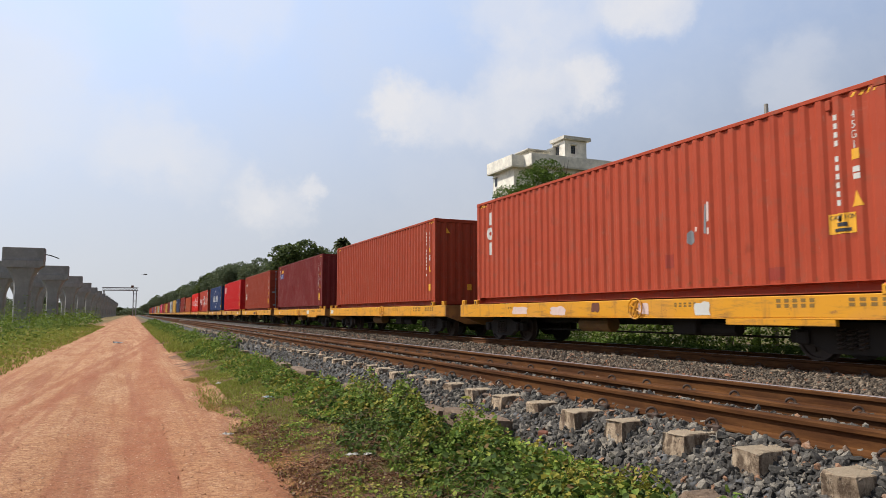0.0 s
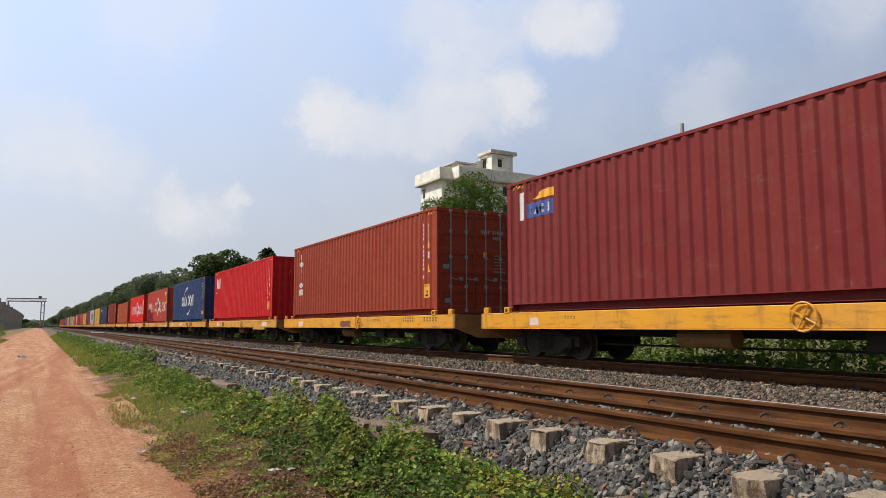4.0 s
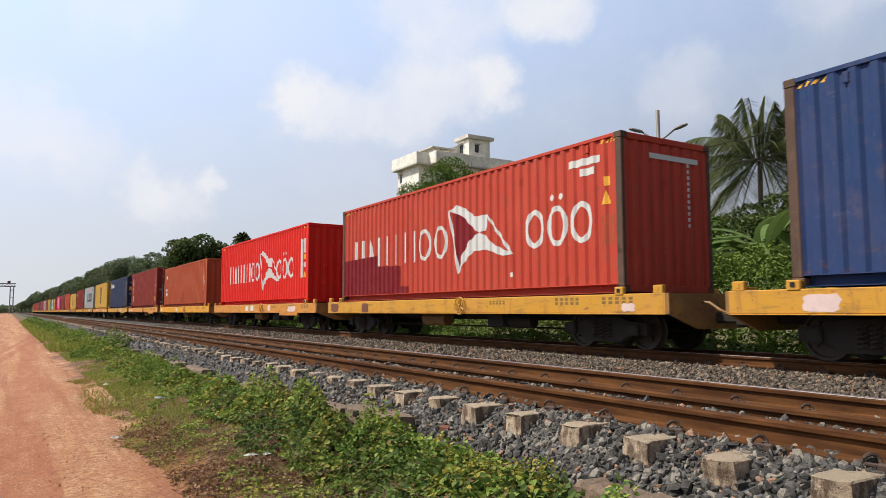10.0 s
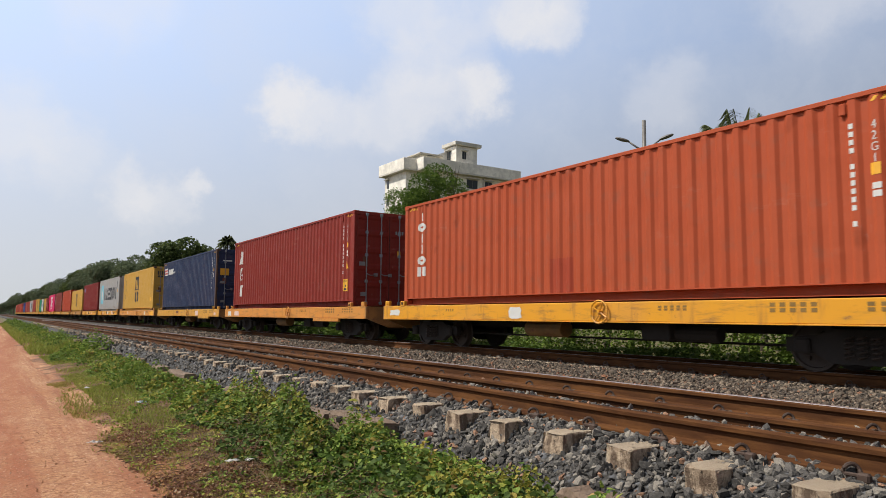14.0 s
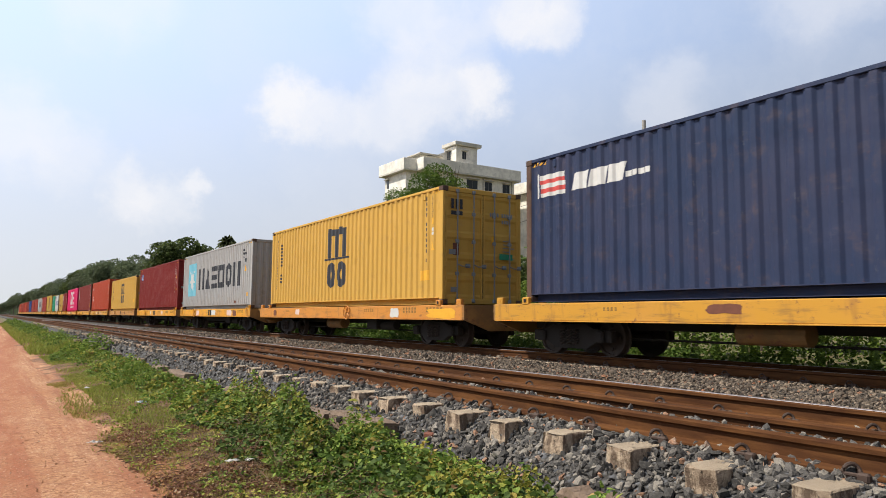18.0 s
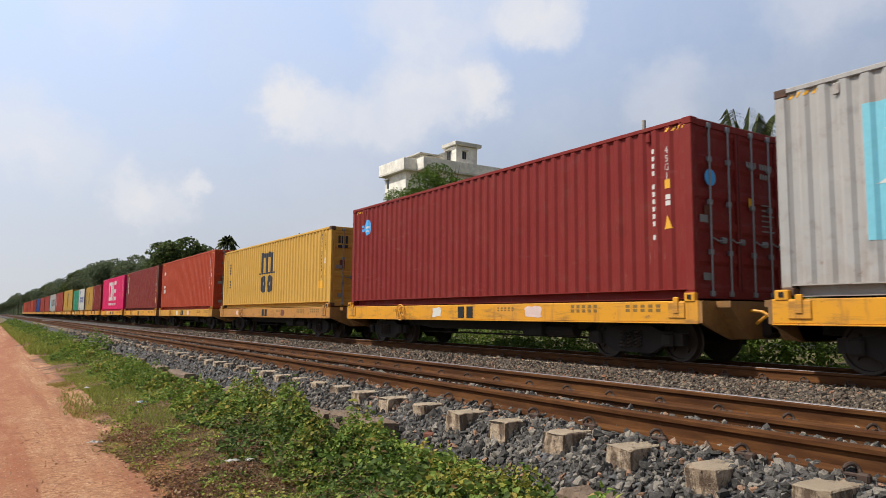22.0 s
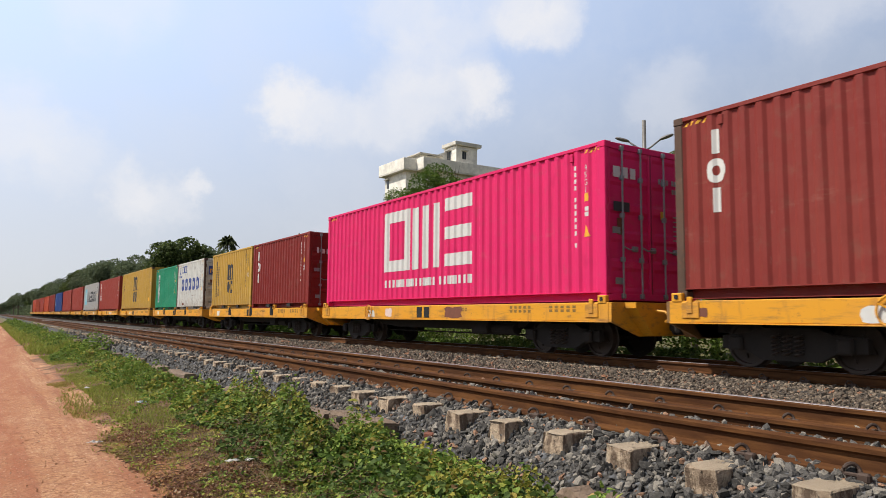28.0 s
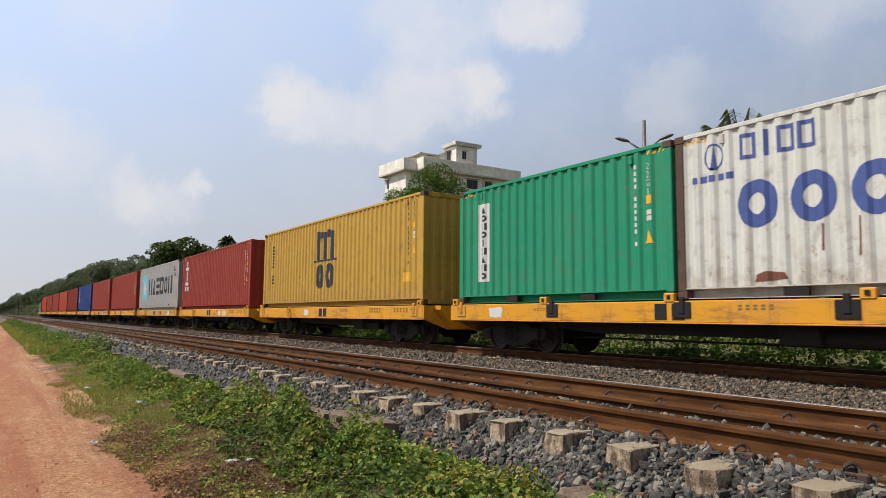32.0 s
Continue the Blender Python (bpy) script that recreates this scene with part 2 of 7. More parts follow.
TREAD = plain("wheel_steel", rgb(0.042, 0.027, 0.019), 0.65, 0.2, 0.4, 12, 0.002)


def wagon_paint(name, c, rust):
    m = Nodes(name, 0.55)
    worn = m.ramp(m.noise(0.9, 6, 0.65), 0.46, 0.62)
    col = m.mix(m.math("MULTIPLY", worn, 0.35), c, (0.50, 0.23, 0.05, 1))
    grime = m.ramp(m.noise(4.0, 8, 0.7, (1, 0.35, 2.2)), 0.5, 0.70)
    col = m.mix(m.math("MULTIPLY", grime, 0.62), col, (0.15, 0.075, 0.03, 1))
    drip = m.ramp(m.noise(1.0, 6, 0.65, (1, 5.0, 0.8)), 0.54, 0.68)
    col = m.mix(m.math("MULTIPLY", drip, 0.5), col, (0.24, 0.10, 0.025, 1))
    chip = m.ramp(m.noise(7.0, 9, 0.75), 0.60 - 0.06 * rust, 0.66)
    col = m.mix(m.math("MULTIPLY", chip, min(1.0, 0.4 + rust)), col, (0.16, 0.06, 0.03, 1))
    m.color(col)
    m.bump(m.noise(2.5, 4), 0.008, 0.4)
    return m.mat


YELLOWS = [wagon_paint("wagon_yellow", rgb(0.62, 0.272, 0.005), 0.22), wagon_paint("wagon_faded_yellow", rgb(0.52, 0.25, 0.018), 0.5),
           wagon_paint("wagon_orange", rgb(0.54, 0.21, 0.025), 0.4), wagon_paint("wagon_dirty_ochre", rgb(0.42, 0.185, 0.03), 0.8)]
# grimy wagon yellow, darkened further for ends and underframe parts in shade
GRIME_AND_SHADE = wagon_paint("wagon_grimy_end", rgb(0.19, 0.10, 0.032), 0.9)


def rail_rust():
    m = Nodes("rail_rust", 0.85, 0.0, 0.15)
    k = m.ramp(m.noise(3.0, 8, 0.7, (4, 0.6, 4)), 0.3, 0.75)
    col = m.mix(k, (0.046, 0.016, 0.0055, 1), (0.130, 0.054, 0.017, 1))
    k2 = m.ramp(m.noise(0.8, 3, 0.5), 0.45, 0.7)
    m.color(m.mix(m.math("MULTIPLY", k2, 0.4), col, (0.050, 0.022, 0.010, 1)))
    m.bump(m.noise(60, 5), 0.002, 0.5)
    return m.mat


RAIL_RUST = rail_rust()
CLIP_STEEL = plain("clip_steel", rgb(0.055, 0.032, 0.022), 0.75, 0.1, 0.5, 40)
RAIL_BRIGHT = plain("rail_polished", rgb(0.22, 0.195, 0.20), 0.5, 0.3, 0.35, 8)


def concrete(name, c, moss=0.2, scale=4.0, stain=0.55, rough=0.006):
    m = Nodes(name, 0.85)
    k = m.ramp(m.noise(scale, 8, 0.7), 0.3, 0.75)
    col = m.mix(k, shade(c, 0.72), shade(c, 1.12))
    run = m.ramp(m.noise(scale * 0.4, 6, 0.65, (3, 3, 0.4)), 0.5, 0.78)
    col = m.mix(m.math("MULTIPLY", run, stain), col, shade(c, 0.4))
    g = m.ramp(m.noise(scale * 0.3, 5, 0.6), 0.52, 0.75)
    m.color(m.mix(m.math("MULTIPLY", g, moss), col, (0.07, 0.075, 0.035, 1)))
    m.bump(m.noise(scale * 12 if rough < 0.01 else scale * 2.5, 8, 0.7), rough, 0.8)
    return m.mat


def sleeper_mat():
    """Old sleeper concrete: pitted, rust-brown and sooty stains, pale worn patches, different on every sleeper."""
    m = Nodes("sleeper_concrete", 0.9)
    off = m.n.new("ShaderNodeVectorMath")
    off.operation = "ADD"
    m.l.new(m.tc, off.inputs[0])
    m.l.new(m.math("MULTIPLY", m.each(), 40.0), off.inputs[1])
    m.tc = off.outputs[0]
    col = m.mix(m.ramp(m.noise(7, 8, 0.7), 0.3, 0.75), (0.30, 0.215, 0.145, 1), (0.62, 0.48, 0.335, 1))
    col = m.mix(m.math("MULTIPLY", m.ramp(m.noise(9, 7, 0.7, (1, 1, 0.45)), 0.44, 0.58), 0.85), col, (0.085, 0.048, 0.027, 1))
    pit = m.ramp(m.noise(26, 5, 0.65), 0.60, 0.68)
    col = m.mix(m.math("MULTIPLY", pit, 0.85), col, (0.035, 0.024, 0.016, 1))
    face = m.n.new("ShaderNodeSeparateXYZ")
    m.l.new(m.n.new("ShaderNodeNewGeometry").outputs["Normal"], face.inputs[0])
    sunlit_top = m.math("MULTIPLY", m.ramp(face.outputs[2], 0.75, 0.95), m.ramp(m.noise(12, 7, 0.7), 0.30, 0.52, 0.35, 0.95))
    col = m.mix(sunlit_top, col, (0.40, 0.315, 0.22, 1))   # sandy tone; upward faces painted paler, as the sun brightens them
    m.color(m.mix(m.math("MULTIPLY", m.ramp(m.noise(55, 4, 0.6), 0.55, 0.7), 0.4), col, (0.50, 0.42, 0.32, 1)))
    m.bump(m.noise(18, 10, 0.78), 0.03, 1.0)
    return m.mat


SLEEPER = sleeper_mat()
KERB = concrete("kerb_concrete", rgb(0.21, 0.145, 0.10), 0.5, 9, 0.55, 0.03)
PIER = concrete("pier_concrete", rgb(0.30, 0.30, 0.295), 0.05, 0.5)
PLASTER = concrete("cream_plaster", rgb(0.82, 0.775, 0.68), 0.03, 0.7, 0.25)
PLASTER_GREY = concrete("weathered_plaster", rgb(0.60, 0.57, 0.50), 0.1, 0.5)
WINDOW_DARK = plain("window_dark", rgb(0.03, 0.035, 0.04), 0.15, 0, 0.1)
FRAME_METAL = plain("window_metal", rgb(0.16, 0.15, 0.14), 0.5, 0.3)


def stone_mat(name, cols):
    m = Nodes(name, 0.85)
    r = m.island()
    col = m.mix(m.ramp(r, 0.0, 0.5), cols[0], cols[1])
    col = m.mix(m.ramp(r, 0.62, 0.82), col, cols[2])
    col = m.mix(m.ramp(r, 0.93, 0.97), col, cols[3])
    k = m.ramp(m.noise(60, 6, 0.75), 0.42, 0.66)
    col = m.mix(m.math("MULTIPLY", k, 0.6), col, shade(cols[0], 0.45))
    dust = m.ramp(m.noise(38, 5, 0.7, (1, 1, 1.6)), 0.54, 0.70)
    m.color(m.mix(m.math("MULTIPLY", dust, 0.32), col, shade(cols[2], 1.2)))
    m.bump(m.noise(90, 6), 0.005, 0.8)
    return m.mat


STONE_GREY = stone_mat("ballast_grey", [rgb(0.034, 0.031, 0.027), rgb(0.095, 0.086, 0.077), rgb(0.24, 0.212, 0.175), rgb(0.33, 0.175, 0.10)])
STONE_BROWN = stone_mat("ballast_brown", [rgb(0.044, 0.033, 0.024), rgb(0.118, 0.088, 0.062), rgb(0.235, 0.182, 0.13), rgb(0.29, 0.13, 0.068)])


def ballast_bed_mat():
    m = Nodes("ballast_bed", 0.9)
    v = m.n.new("ShaderNodeTexVoronoi")
    v.inputs["Scale"].default_value = 19.0
    m.l.new(m.tc, v.inputs["Vector"])
    sp = m.n.new("ShaderNodeSeparateColor")
    m.l.new(v.outputs["Color"], sp.inputs[0])
    grey = m.mix(sp.outputs[0], (0.05, 0.052, 0.058, 1), (0.15, 0.15, 0.155, 1))
    brown = m.mix(sp.outputs[1], (0.055, 0.043, 0.033, 1), (0.165, 0.133, 0.103, 1))
    side = m.ramp(m.math("ADD", m.axis(0), m.ramp(m.noise(1.2, 4), 0.2, 0.8, -0.6, 0.6)), 4.6, 6.6)
    col = m.mix(side, grey, brown)
    m.color(m.mix(m.ramp(v.outputs["Distance"], 0.25, 0.6), col, (0.03, 0.027, 0.024, 1)))
    m.bump(v.outputs["Distance"], -0.03, 1.0)
    return m.mat


BALLAST = ballast_bed_mat()


def dirt(m):
    """Red laterite: pale packed crust, darker loose streaks along the way, fine clods."""
    a = m.ramp(m.noise(0.9, 6, 0.6, (1.0, 0.28, 1)), 0.3, 0.7)
    b = m.ramp(m.noise(13.0, 9, 0.75), 0.44, 0.60)
    c = m.ramp(m.noise(1.0, 7, 0.65, (2.9, 0.10, 1)), 0.46, 0.60)
    d = m.ramp(m.noise(4.0, 6, 0.7, (1.0, 0.45, 1)), 0.44, 0.64)
    e = m.ramp(m.noise(46.0, 4, 0.65), 0.48, 0.58)
    col = m.mix(a, (0.43, 0.198, 0.085, 1), (0.61, 0.38, 0.21, 1))
    col = m.mix(m.math("MULTIPLY", d, 0.42), col, (0.34, 0.125, 0.055, 1))
    col = m.mix(m.math("MULTIPLY", b, 0.55), col, (0.26, 0.095, 0.043, 1))
    col = m.mix(m.math("MULTIPLY", c, 0.68), col, (0.30, 0.095, 0.042, 1))
    col = m.mix(m.math("MULTIPLY", e, 0.35), col, (0.19, 0.075, 0.038, 1))
    torn = m.ramp(m.noise(2.2, 7, 0.7, (1.6, 0.5, 1)), 0.30, 0.56, 0.25, 1.0)
    for start, slant, half in ((-0.06, 0.026, 0.42), (-2.3, 0.085, 0.22), (-2.75, 0.085, 0.16)):   # wheel tracks
        gap = m.math("ABSOLUTE", m.math("SUBTRACT", m.axis(0), m.math("ADD", m.math("MULTIPLY", m.axis(1), slant), start)), 0.0)
        track = m.ramp(gap, half * 0.3, half, 1.0, 0.0)
        col = m.mix(m.math("MULTIPLY", m.math("MULTIPLY", track, torn), 0.72), col, (0.29, 0.090, 0.036, 1))
    speck = m.ramp(m.noise(27.0, 4, 0.55), 0.54, 0.60)
    col = m.mix(m.math("MULTIPLY", speck, 0.62), col, (0.20, 0.078, 0.032, 1))
    cake = m.ramp(m.noise(5.0, 8, 0.75, (0.6, 2.2, 1)), 0.50, 0.62)
    col = m.mix(m.math("MULTIPLY", cake, 0.30), col, (0.24, 0.10, 0.05, 1))
    peb = m.ramp(m.noise(30.0, 3, 0.5), 0.63, 0.70)
    return m.mix(m.math("MULTIPLY", peb, 0.5), col, (0.66, 0.46, 0.32, 1))


def ground_mat():
    """Turf and bare earth; greener and duller patches, dry soil near the track verge."""
    m = Nodes("grassy_ground", 0.95)
    a = m.ramp(m.noise(0.5, 6, 0.65), 0.35, 0.65)
    b = m.ramp(m.noise(6.0, 8, 0.7), 0.3, 0.75)
    turf = m.mix(b, (0.05, 0.065, 0.016, 1), (0.14, 0.15, 0.04, 1))
    litter = m.mix(b, (0.07, 0.034, 0.018, 1), (0.20, 0.10, 0.055, 1))
    soil = m.mix(m.ramp(m.math("ADD", m.axis(0), m.ramp(m.noise(1.1, 5), 0.2, 0.8, -0.6, 0.6)), 0.95, 1.75), dirt(m), litter)
    bare = m.ramp(m.math("ADD", m.math("ABSOLUTE", m.math("ADD", m.axis(0), 0.8), 0.0), m.ramp(m.noise(0.7, 5), 0.2, 0.8, -0.9, 0.9)), 2.6, 3.5, 1.0, 0.0)
    m.color(m.mix(m.math("MAXIMUM", m.math("MULTIPLY", a, 0.6), bare), turf, soil))
    m.bump(m.noise(14, 8, 0.7), 0.05, 0.7)
    return m.mat


def road_mat():
    m = Nodes("red_dirt", 0.95)
    m.color(dirt(m))
    m.bump(m.noise(9, 10, 0.76), 0.035, 0.9)
    return m.mat


GROUND, ROAD = ground_mat(), road_mat()


def leaf_mat(name, dark, light, odd=None, rough=0.55, turning=None):
    m = Nodes(name, rough + 0.15, 0, 0.2)
    r = m.island()
    col = m.mix(r, dark, light)
    if odd:
        col = m.mix(m.ramp(r, 0.93, 0.95), col, odd)
    if turning:   # clumps that yellow and brown before the rest
        clump = m.math("ADD", m.noise(2.0, 3, 0.55), m.ramp(r, 0.0, 1.0, -0.14, 0.14))
        col = m.mix(m.math("MULTIPLY", m.ramp(clump, 0.52, 0.66), 0.7), col, turning)
        brown = m.math("ADD", m.noise(2.7, 3, 0.5), m.ramp(m.noise(40, 1, 0.5), 0.3, 0.7, -0.16, 0.16))
        col = m.mix(m.ramp(brown, 0.66, 0.74), col, (0.20, 0.12, 0.06, 1))
    patch = m.ramp(m.noise(0.9, 3, 0.5), 0.35, 0.65)
    m.color(m.mix(m.math("MULTIPLY", patch, 0.35), col, shade(dark, 0.8)))
    thin = m.n.new("ShaderNodeBsdfTranslucent")
    both = m.n.new("ShaderNodeMixShader")
    both.inputs[0].default_value = 0.3
    m.l.new(m.b.inputs["Base Color"].links[0].from_socket, thin.inputs[0])
    m.l.new(m.b.outputs[0], both.inputs[1])
    m.l.new(thin.outputs[0], both.inputs[2])
    m.l.new(both.outputs[0], m.n["Material Output"].inputs[0])
    return m.mat


LEAF_CREEPER = leaf_mat("creeper_leaf", rgb(0.062, 0.125, 0.022), rgb(0.36, 0.47, 0.09), rgb(0.42, 0.28, 0.11), 0.55, rgb(0.41, 0.32, 0.06))
# darker copy of the creeper leaf: shade inside the mat put into its colour
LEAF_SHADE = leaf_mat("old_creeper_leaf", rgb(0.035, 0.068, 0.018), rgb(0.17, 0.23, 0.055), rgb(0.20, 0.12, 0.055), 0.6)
LEAF_BIG = leaf_mat("weed_leaf", rgb(0.08, 0.19, 0.03), rgb(0.27, 0.42, 0.075), None, 0.4)
LEAF_DRY = leaf_mat("dry_creeper_leaf", rgb(0.09, 0.042, 0.023), rgb(0.30, 0.155, 0.085), rgb(0.42, 0.32, 0.20))
LEAF_GRASS = leaf_mat("grass_blade", rgb(0.16, 0.20, 0.035), rgb(0.40, 0.42, 0.09), rgb(0.38, 0.27, 0.11), 0.7)
LEAF_TURF = leaf_mat("turf_blade", rgb(0.20, 0.17, 0.042), rgb(0.42, 0.35, 0.10), rgb(0.36, 0.20, 0.09), 0.7)
LEAF_HEDGE = leaf_mat("hedge_leaf", rgb(0.045, 0.088, 0.014), rgb(0.16, 0.23, 0.04))
LEAF_LUSH = leaf_mat("lush_leaf", rgb(0.055, 0.10, 0.016), rgb(0.22, 0.30, 0.05))
LEAF_TREE = leaf_mat("tree_leaf", rgb(0.034, 0.056, 0.018), rgb(0.14, 0.18, 0.05))
# distance haze is put into the colour: paler, greyer leaves for far trees
LEAF_TREE_HAZED = leaf_mat("far_tree_leaf", rgb(0.075, 0.10, 0.055), rgb(0.175, 0.21, 0.11))
LEAF_PALM = leaf_mat("palm_frond", rgb(0.06, 0.08, 0.03), rgb(0.20, 0.22, 0.095), rgb(0.32, 0.25, 0.13))
LEAF_BANANA = leaf_mat("banana_leaf", rgb(0.07, 0.125, 0.03), rgb(0.17, 0.24, 0.07))
DRY_STEM = plain("dry_stem", rgb(0.13, 0.075, 0.045), 0.9, 0, 0.5, 30)
BARK = plain("bark", rgb(0.11, 0.085, 0.062), 0.9, 0, 0.5, 9, 0.02)

# ---- mesh helpers ----


class Geo:
    """Vertices and faces of one mesh."""

    def __init__(self):
        self.v, self.f = [], []

    def add(self, verts, faces):
        k = len(self.v)
        self.v += [tuple(p) for p in verts]
        self.f += [tuple(i + k for i in f) for f in faces]
        return self

    def box(self, x0, x1, y0, y1, z0, z1, c=0.0):
        lo, hi = (x0, y0, z0), (x1, y1, z1)
        if c <= 0:
            vs = [(x, y, z) for x in (x0, x1) for y in (y0, y1) for z in (z0, z1)]
            return self.add(vs, [(0, 1, 3, 2), (4, 6, 7, 5), (0, 4, 5, 1), (2, 3, 7, 6), (0, 2, 6, 4), (1, 5, 7, 3)])
        vs, at = [], {}
        for s in [(a, b, d) for a in (0, 1) for b in (0, 1) for d in (0, 1)]:
            for ax in range(3):
                p = [(hi[i] if s[i] else lo[i]) if i == ax else ((hi[i] - c) if s[i] else (lo[i] + c)) for i in range(3)]
                at[s, ax] = len(vs)
                vs.append(p)
        fs = []
        ring = [(0, 0), (1, 0), (1, 1), (0, 1)]
        for ax in range(3):
            o = [i for i in range(3) if i != ax]
            for side in (0, 1):
                f = []
                for a, b in ring:
                    s = [0, 0, 0]
                    s[ax], s[o[0]], s[o[1]] = side, a, b
                    f.append(at[tuple(s), ax])
                fs.append(tuple(f))
        for a, b, d in ((0, 1, 2), (1, 2, 0), (0, 2, 1)):
            for sa in (0, 1):
                for sb in (0, 1):
                    s0, s1 = [0, 0, 0], [0, 0, 0]
                    s0[a] = s1[a] = sa
                    s0[b] = s1[b] = sb
                    s0[d], s1[d] = 0, 1
                    s0, s1 = tuple(s0), tuple(s1)
                    fs.append((at[s0, a], at[s1, a], at[s1, b], at[s0, b]))
        for s in [(a, b, d) for a in (0, 1) for b in (0, 1) for d in (0, 1)]:
            fs.append((at[s, 0], at[s, 1], at[s, 2]))
        return self.add(vs, fs)

    def prism(self, loop, axis, a, b):
        """A polygon, given in the two other axes in order, pulled along axis from a to b."""
        def put(p, w):
            q = list(p)
            q.insert(axis, w)
            return q
        n = len(loop)
        vs = [put(p, a) for p in loop] + [put(p, b) for p in loop]
        fs = [tuple(range(n)), tuple(range(2 * n - 1, n - 1, -1))]
        fs += [(i, (i + 1) % n, n + (i + 1) % n, n + i) for i in range(n)]
        return self.add(vs, fs)

    def sheet(self, lines):
        """A grid through rows of points."""
        m = len(lines[0])
        vs = [p for row in lines for p in row]
        fs = [(i * m + j, i * m + j + 1, (i + 1) * m + j + 1, (i + 1) * m + j) for i in range(len(lines) - 1) for j in range(m - 1)]
        return self.add(vs, fs)

    def tube(self, path, radii, n=8, cap=True):
        rings = []
        for i, p in enumerate(path):
            p = Vector(p)
            d = (Vector(path[min(i + 1, len(path) - 1)]) - Vector(path[max(i - 1, 0)])).normalized()
            a = d.orthogonal().normalized()
            if abs(d.z) < 0.9:
                a = d.cross(Vector((0, 0, 1))).normalized()
            b = d.cross(a)
            r = radii[i] if isinstance(radii, (list, tuple)) else radii
            rings.append([p + (a * math.cos(k * math.tau / n) + b * math.sin(k * math.tau / n)) * r for k in range(n)])
        vs = [p for r in rings for p in r]
        fs = [(i * n + k, i * n + (k + 1) % n, (i + 1) * n + (k + 1) % n, (i + 1) * n + k) for i in range(len(rings) - 1) for k in range(n)]
        if cap:
            fs += [tuple(range(n)), tuple(range((len(rings) - 1) * n, len(rings) * n))]
        return self.add(vs, fs)

    def turned(self, profile, n=24, centre=(0, 0, 0)):
        """A profile of (x, radius) turned round the x axis."""
        m = len(profile)
        vs = [(centre[0] + x, centre[1] + r * math.cos(k * math.tau / n), centre[2] + r * math.sin(k * math.tau / n)) for k in range(n) for x, r in profile]
        fs = [(k * m + i, k * m + i + 1, (k + 1) % n * m + i + 1, (k + 1) % n * m + i) for k in range(n) for i in range(m - 1)]
        return self.add(vs, fs)

    def mesh(self, name, tidy=True):
        me = bpy.data.meshes.new(name)
        me.from_pydata(self.v, [], self.f)
        if tidy:
            bm = bmesh.new()
            bm.from_mesh(me)
            bmesh.ops.recalc_face_normals(bm, faces=bm.faces)
            bm.to_mesh(me)
            bm.free()
        return me


def part(name, geo, material, parent=None, label="", smooth=False, tidy=True):
    """Links geometry (or a mesh to share) as ONE mesh object, under a thing or under a part."""
    me = geo.mesh(name, tidy) if isinstance(geo, Geo) else geo
    if smooth:
        me.polygons.foreach_set("use_smooth", [True] * len(me.polygons))
    ob = new(name, me)
    if not me.materials:
        me.materials.append(None)
    ob.material_slots[0].link = "OBJECT"
    ob.material_slots[0].material = material
    ob.parent = parent
    if label:
        ob["label"] = label
    return ob


def big_mesh(name, V, F, material, smooth=False):
    """A large mesh straight from arrays: V (n, 3), F (m, 3 or 4)."""
    me = bpy.data.meshes.new(name)
    k = F.shape[1]
    me.vertices.add(len(V))
    me.vertices.foreach_set("co", np.ascontiguousarray(V, dtype=np.float32).ravel())
    me.loops.add(F.size)
    me.loops.foreach_set("vertex_index", np.ascontiguousarray(F, dtype=np.int32).ravel())
    me.polygons.add(len(F))
    me.polygons.foreach_set("loop_start", np.arange(0, F.size, k, dtype=np.int32))
    me.polygons.foreach_set("loop_total", np.full(len(F), k, dtype=np.int32))
    me.polygons.foreach_set("use_smooth", np.full(len(F), smooth, dtype=bool))
    me.update(calc_edges=True)
    me.materials.append(material)
    return new(name, me)


def thing(name, m=None, **tags):
    ob = new(name)
    ob.empty_display_size = 0.2
    if m is not None:
        ob.matrix_basis = m
    return tagged(ob, **tags)


def turns(rng, n):
    """n random turns as matrices (n, 3, 3)."""
    q = rng.normal(size=(n, 4))
    q /= np.linalg.norm(q, axis=1)[:, None]
    w, x, y, z = q.T
    return np.stack([1 - 2 * (y * y + z * z), 2 * (x * y - z * w), 2 * (x * z + y * w), 2 * (x * y + z * w), 1 - 2 * (x * x + z * z),
                     2 * (y * z - x * w), 2 * (x * z - y * w), 2 * (y * z + x * w), 1 - 2 * (x * x + y * y)], 1).reshape(n, 3, 3)


# ---- the lie of the land ----
# Profile across the line: x east of the camera, z over the dirt road.
LAND_X = [-4000, -60, -9, -4.6, -3.0, -2.2, 0.9, 1.5, 2.2, 2.7, 3.05, 3.3, 9, 12.6, 13.6, 20, 60, 4000]
LAND_Z = [-0.2, -0.2, 0.0, 0.12, 0.0, -0.05, -0.05, 0.03, 0.10, 0.20, 0.24, 0.2, 0.2, 0.2, 0.1, 0.0, 0.0, 0.0]


def wave(x, y, s, k=0.0):
    return noise.noise((x * s + k, y * s - k, k))


def land(x, y):
    z = float(np.interp(x, LAND_X, LAND_Z))
    calm = 0.3 if -3.1 < x < 1.5 else 1.0
    if abs(x) < 80 and -30 < y < 400:
        z += calm * (0.10 * wave(x, y, 0.35) + 0.05 * wave(x, y, 1.1, 7.0)) * (0.2 if 3.0 < x < 13 else 1.0)
    return z


def steps(*spans):
    """Sorted grid lines: (from, to, step) in turn."""
    out = []
    for a, b, s in spans:
        out += list(np.arange(a, b, s))
    return out + [spans[-1][1]]


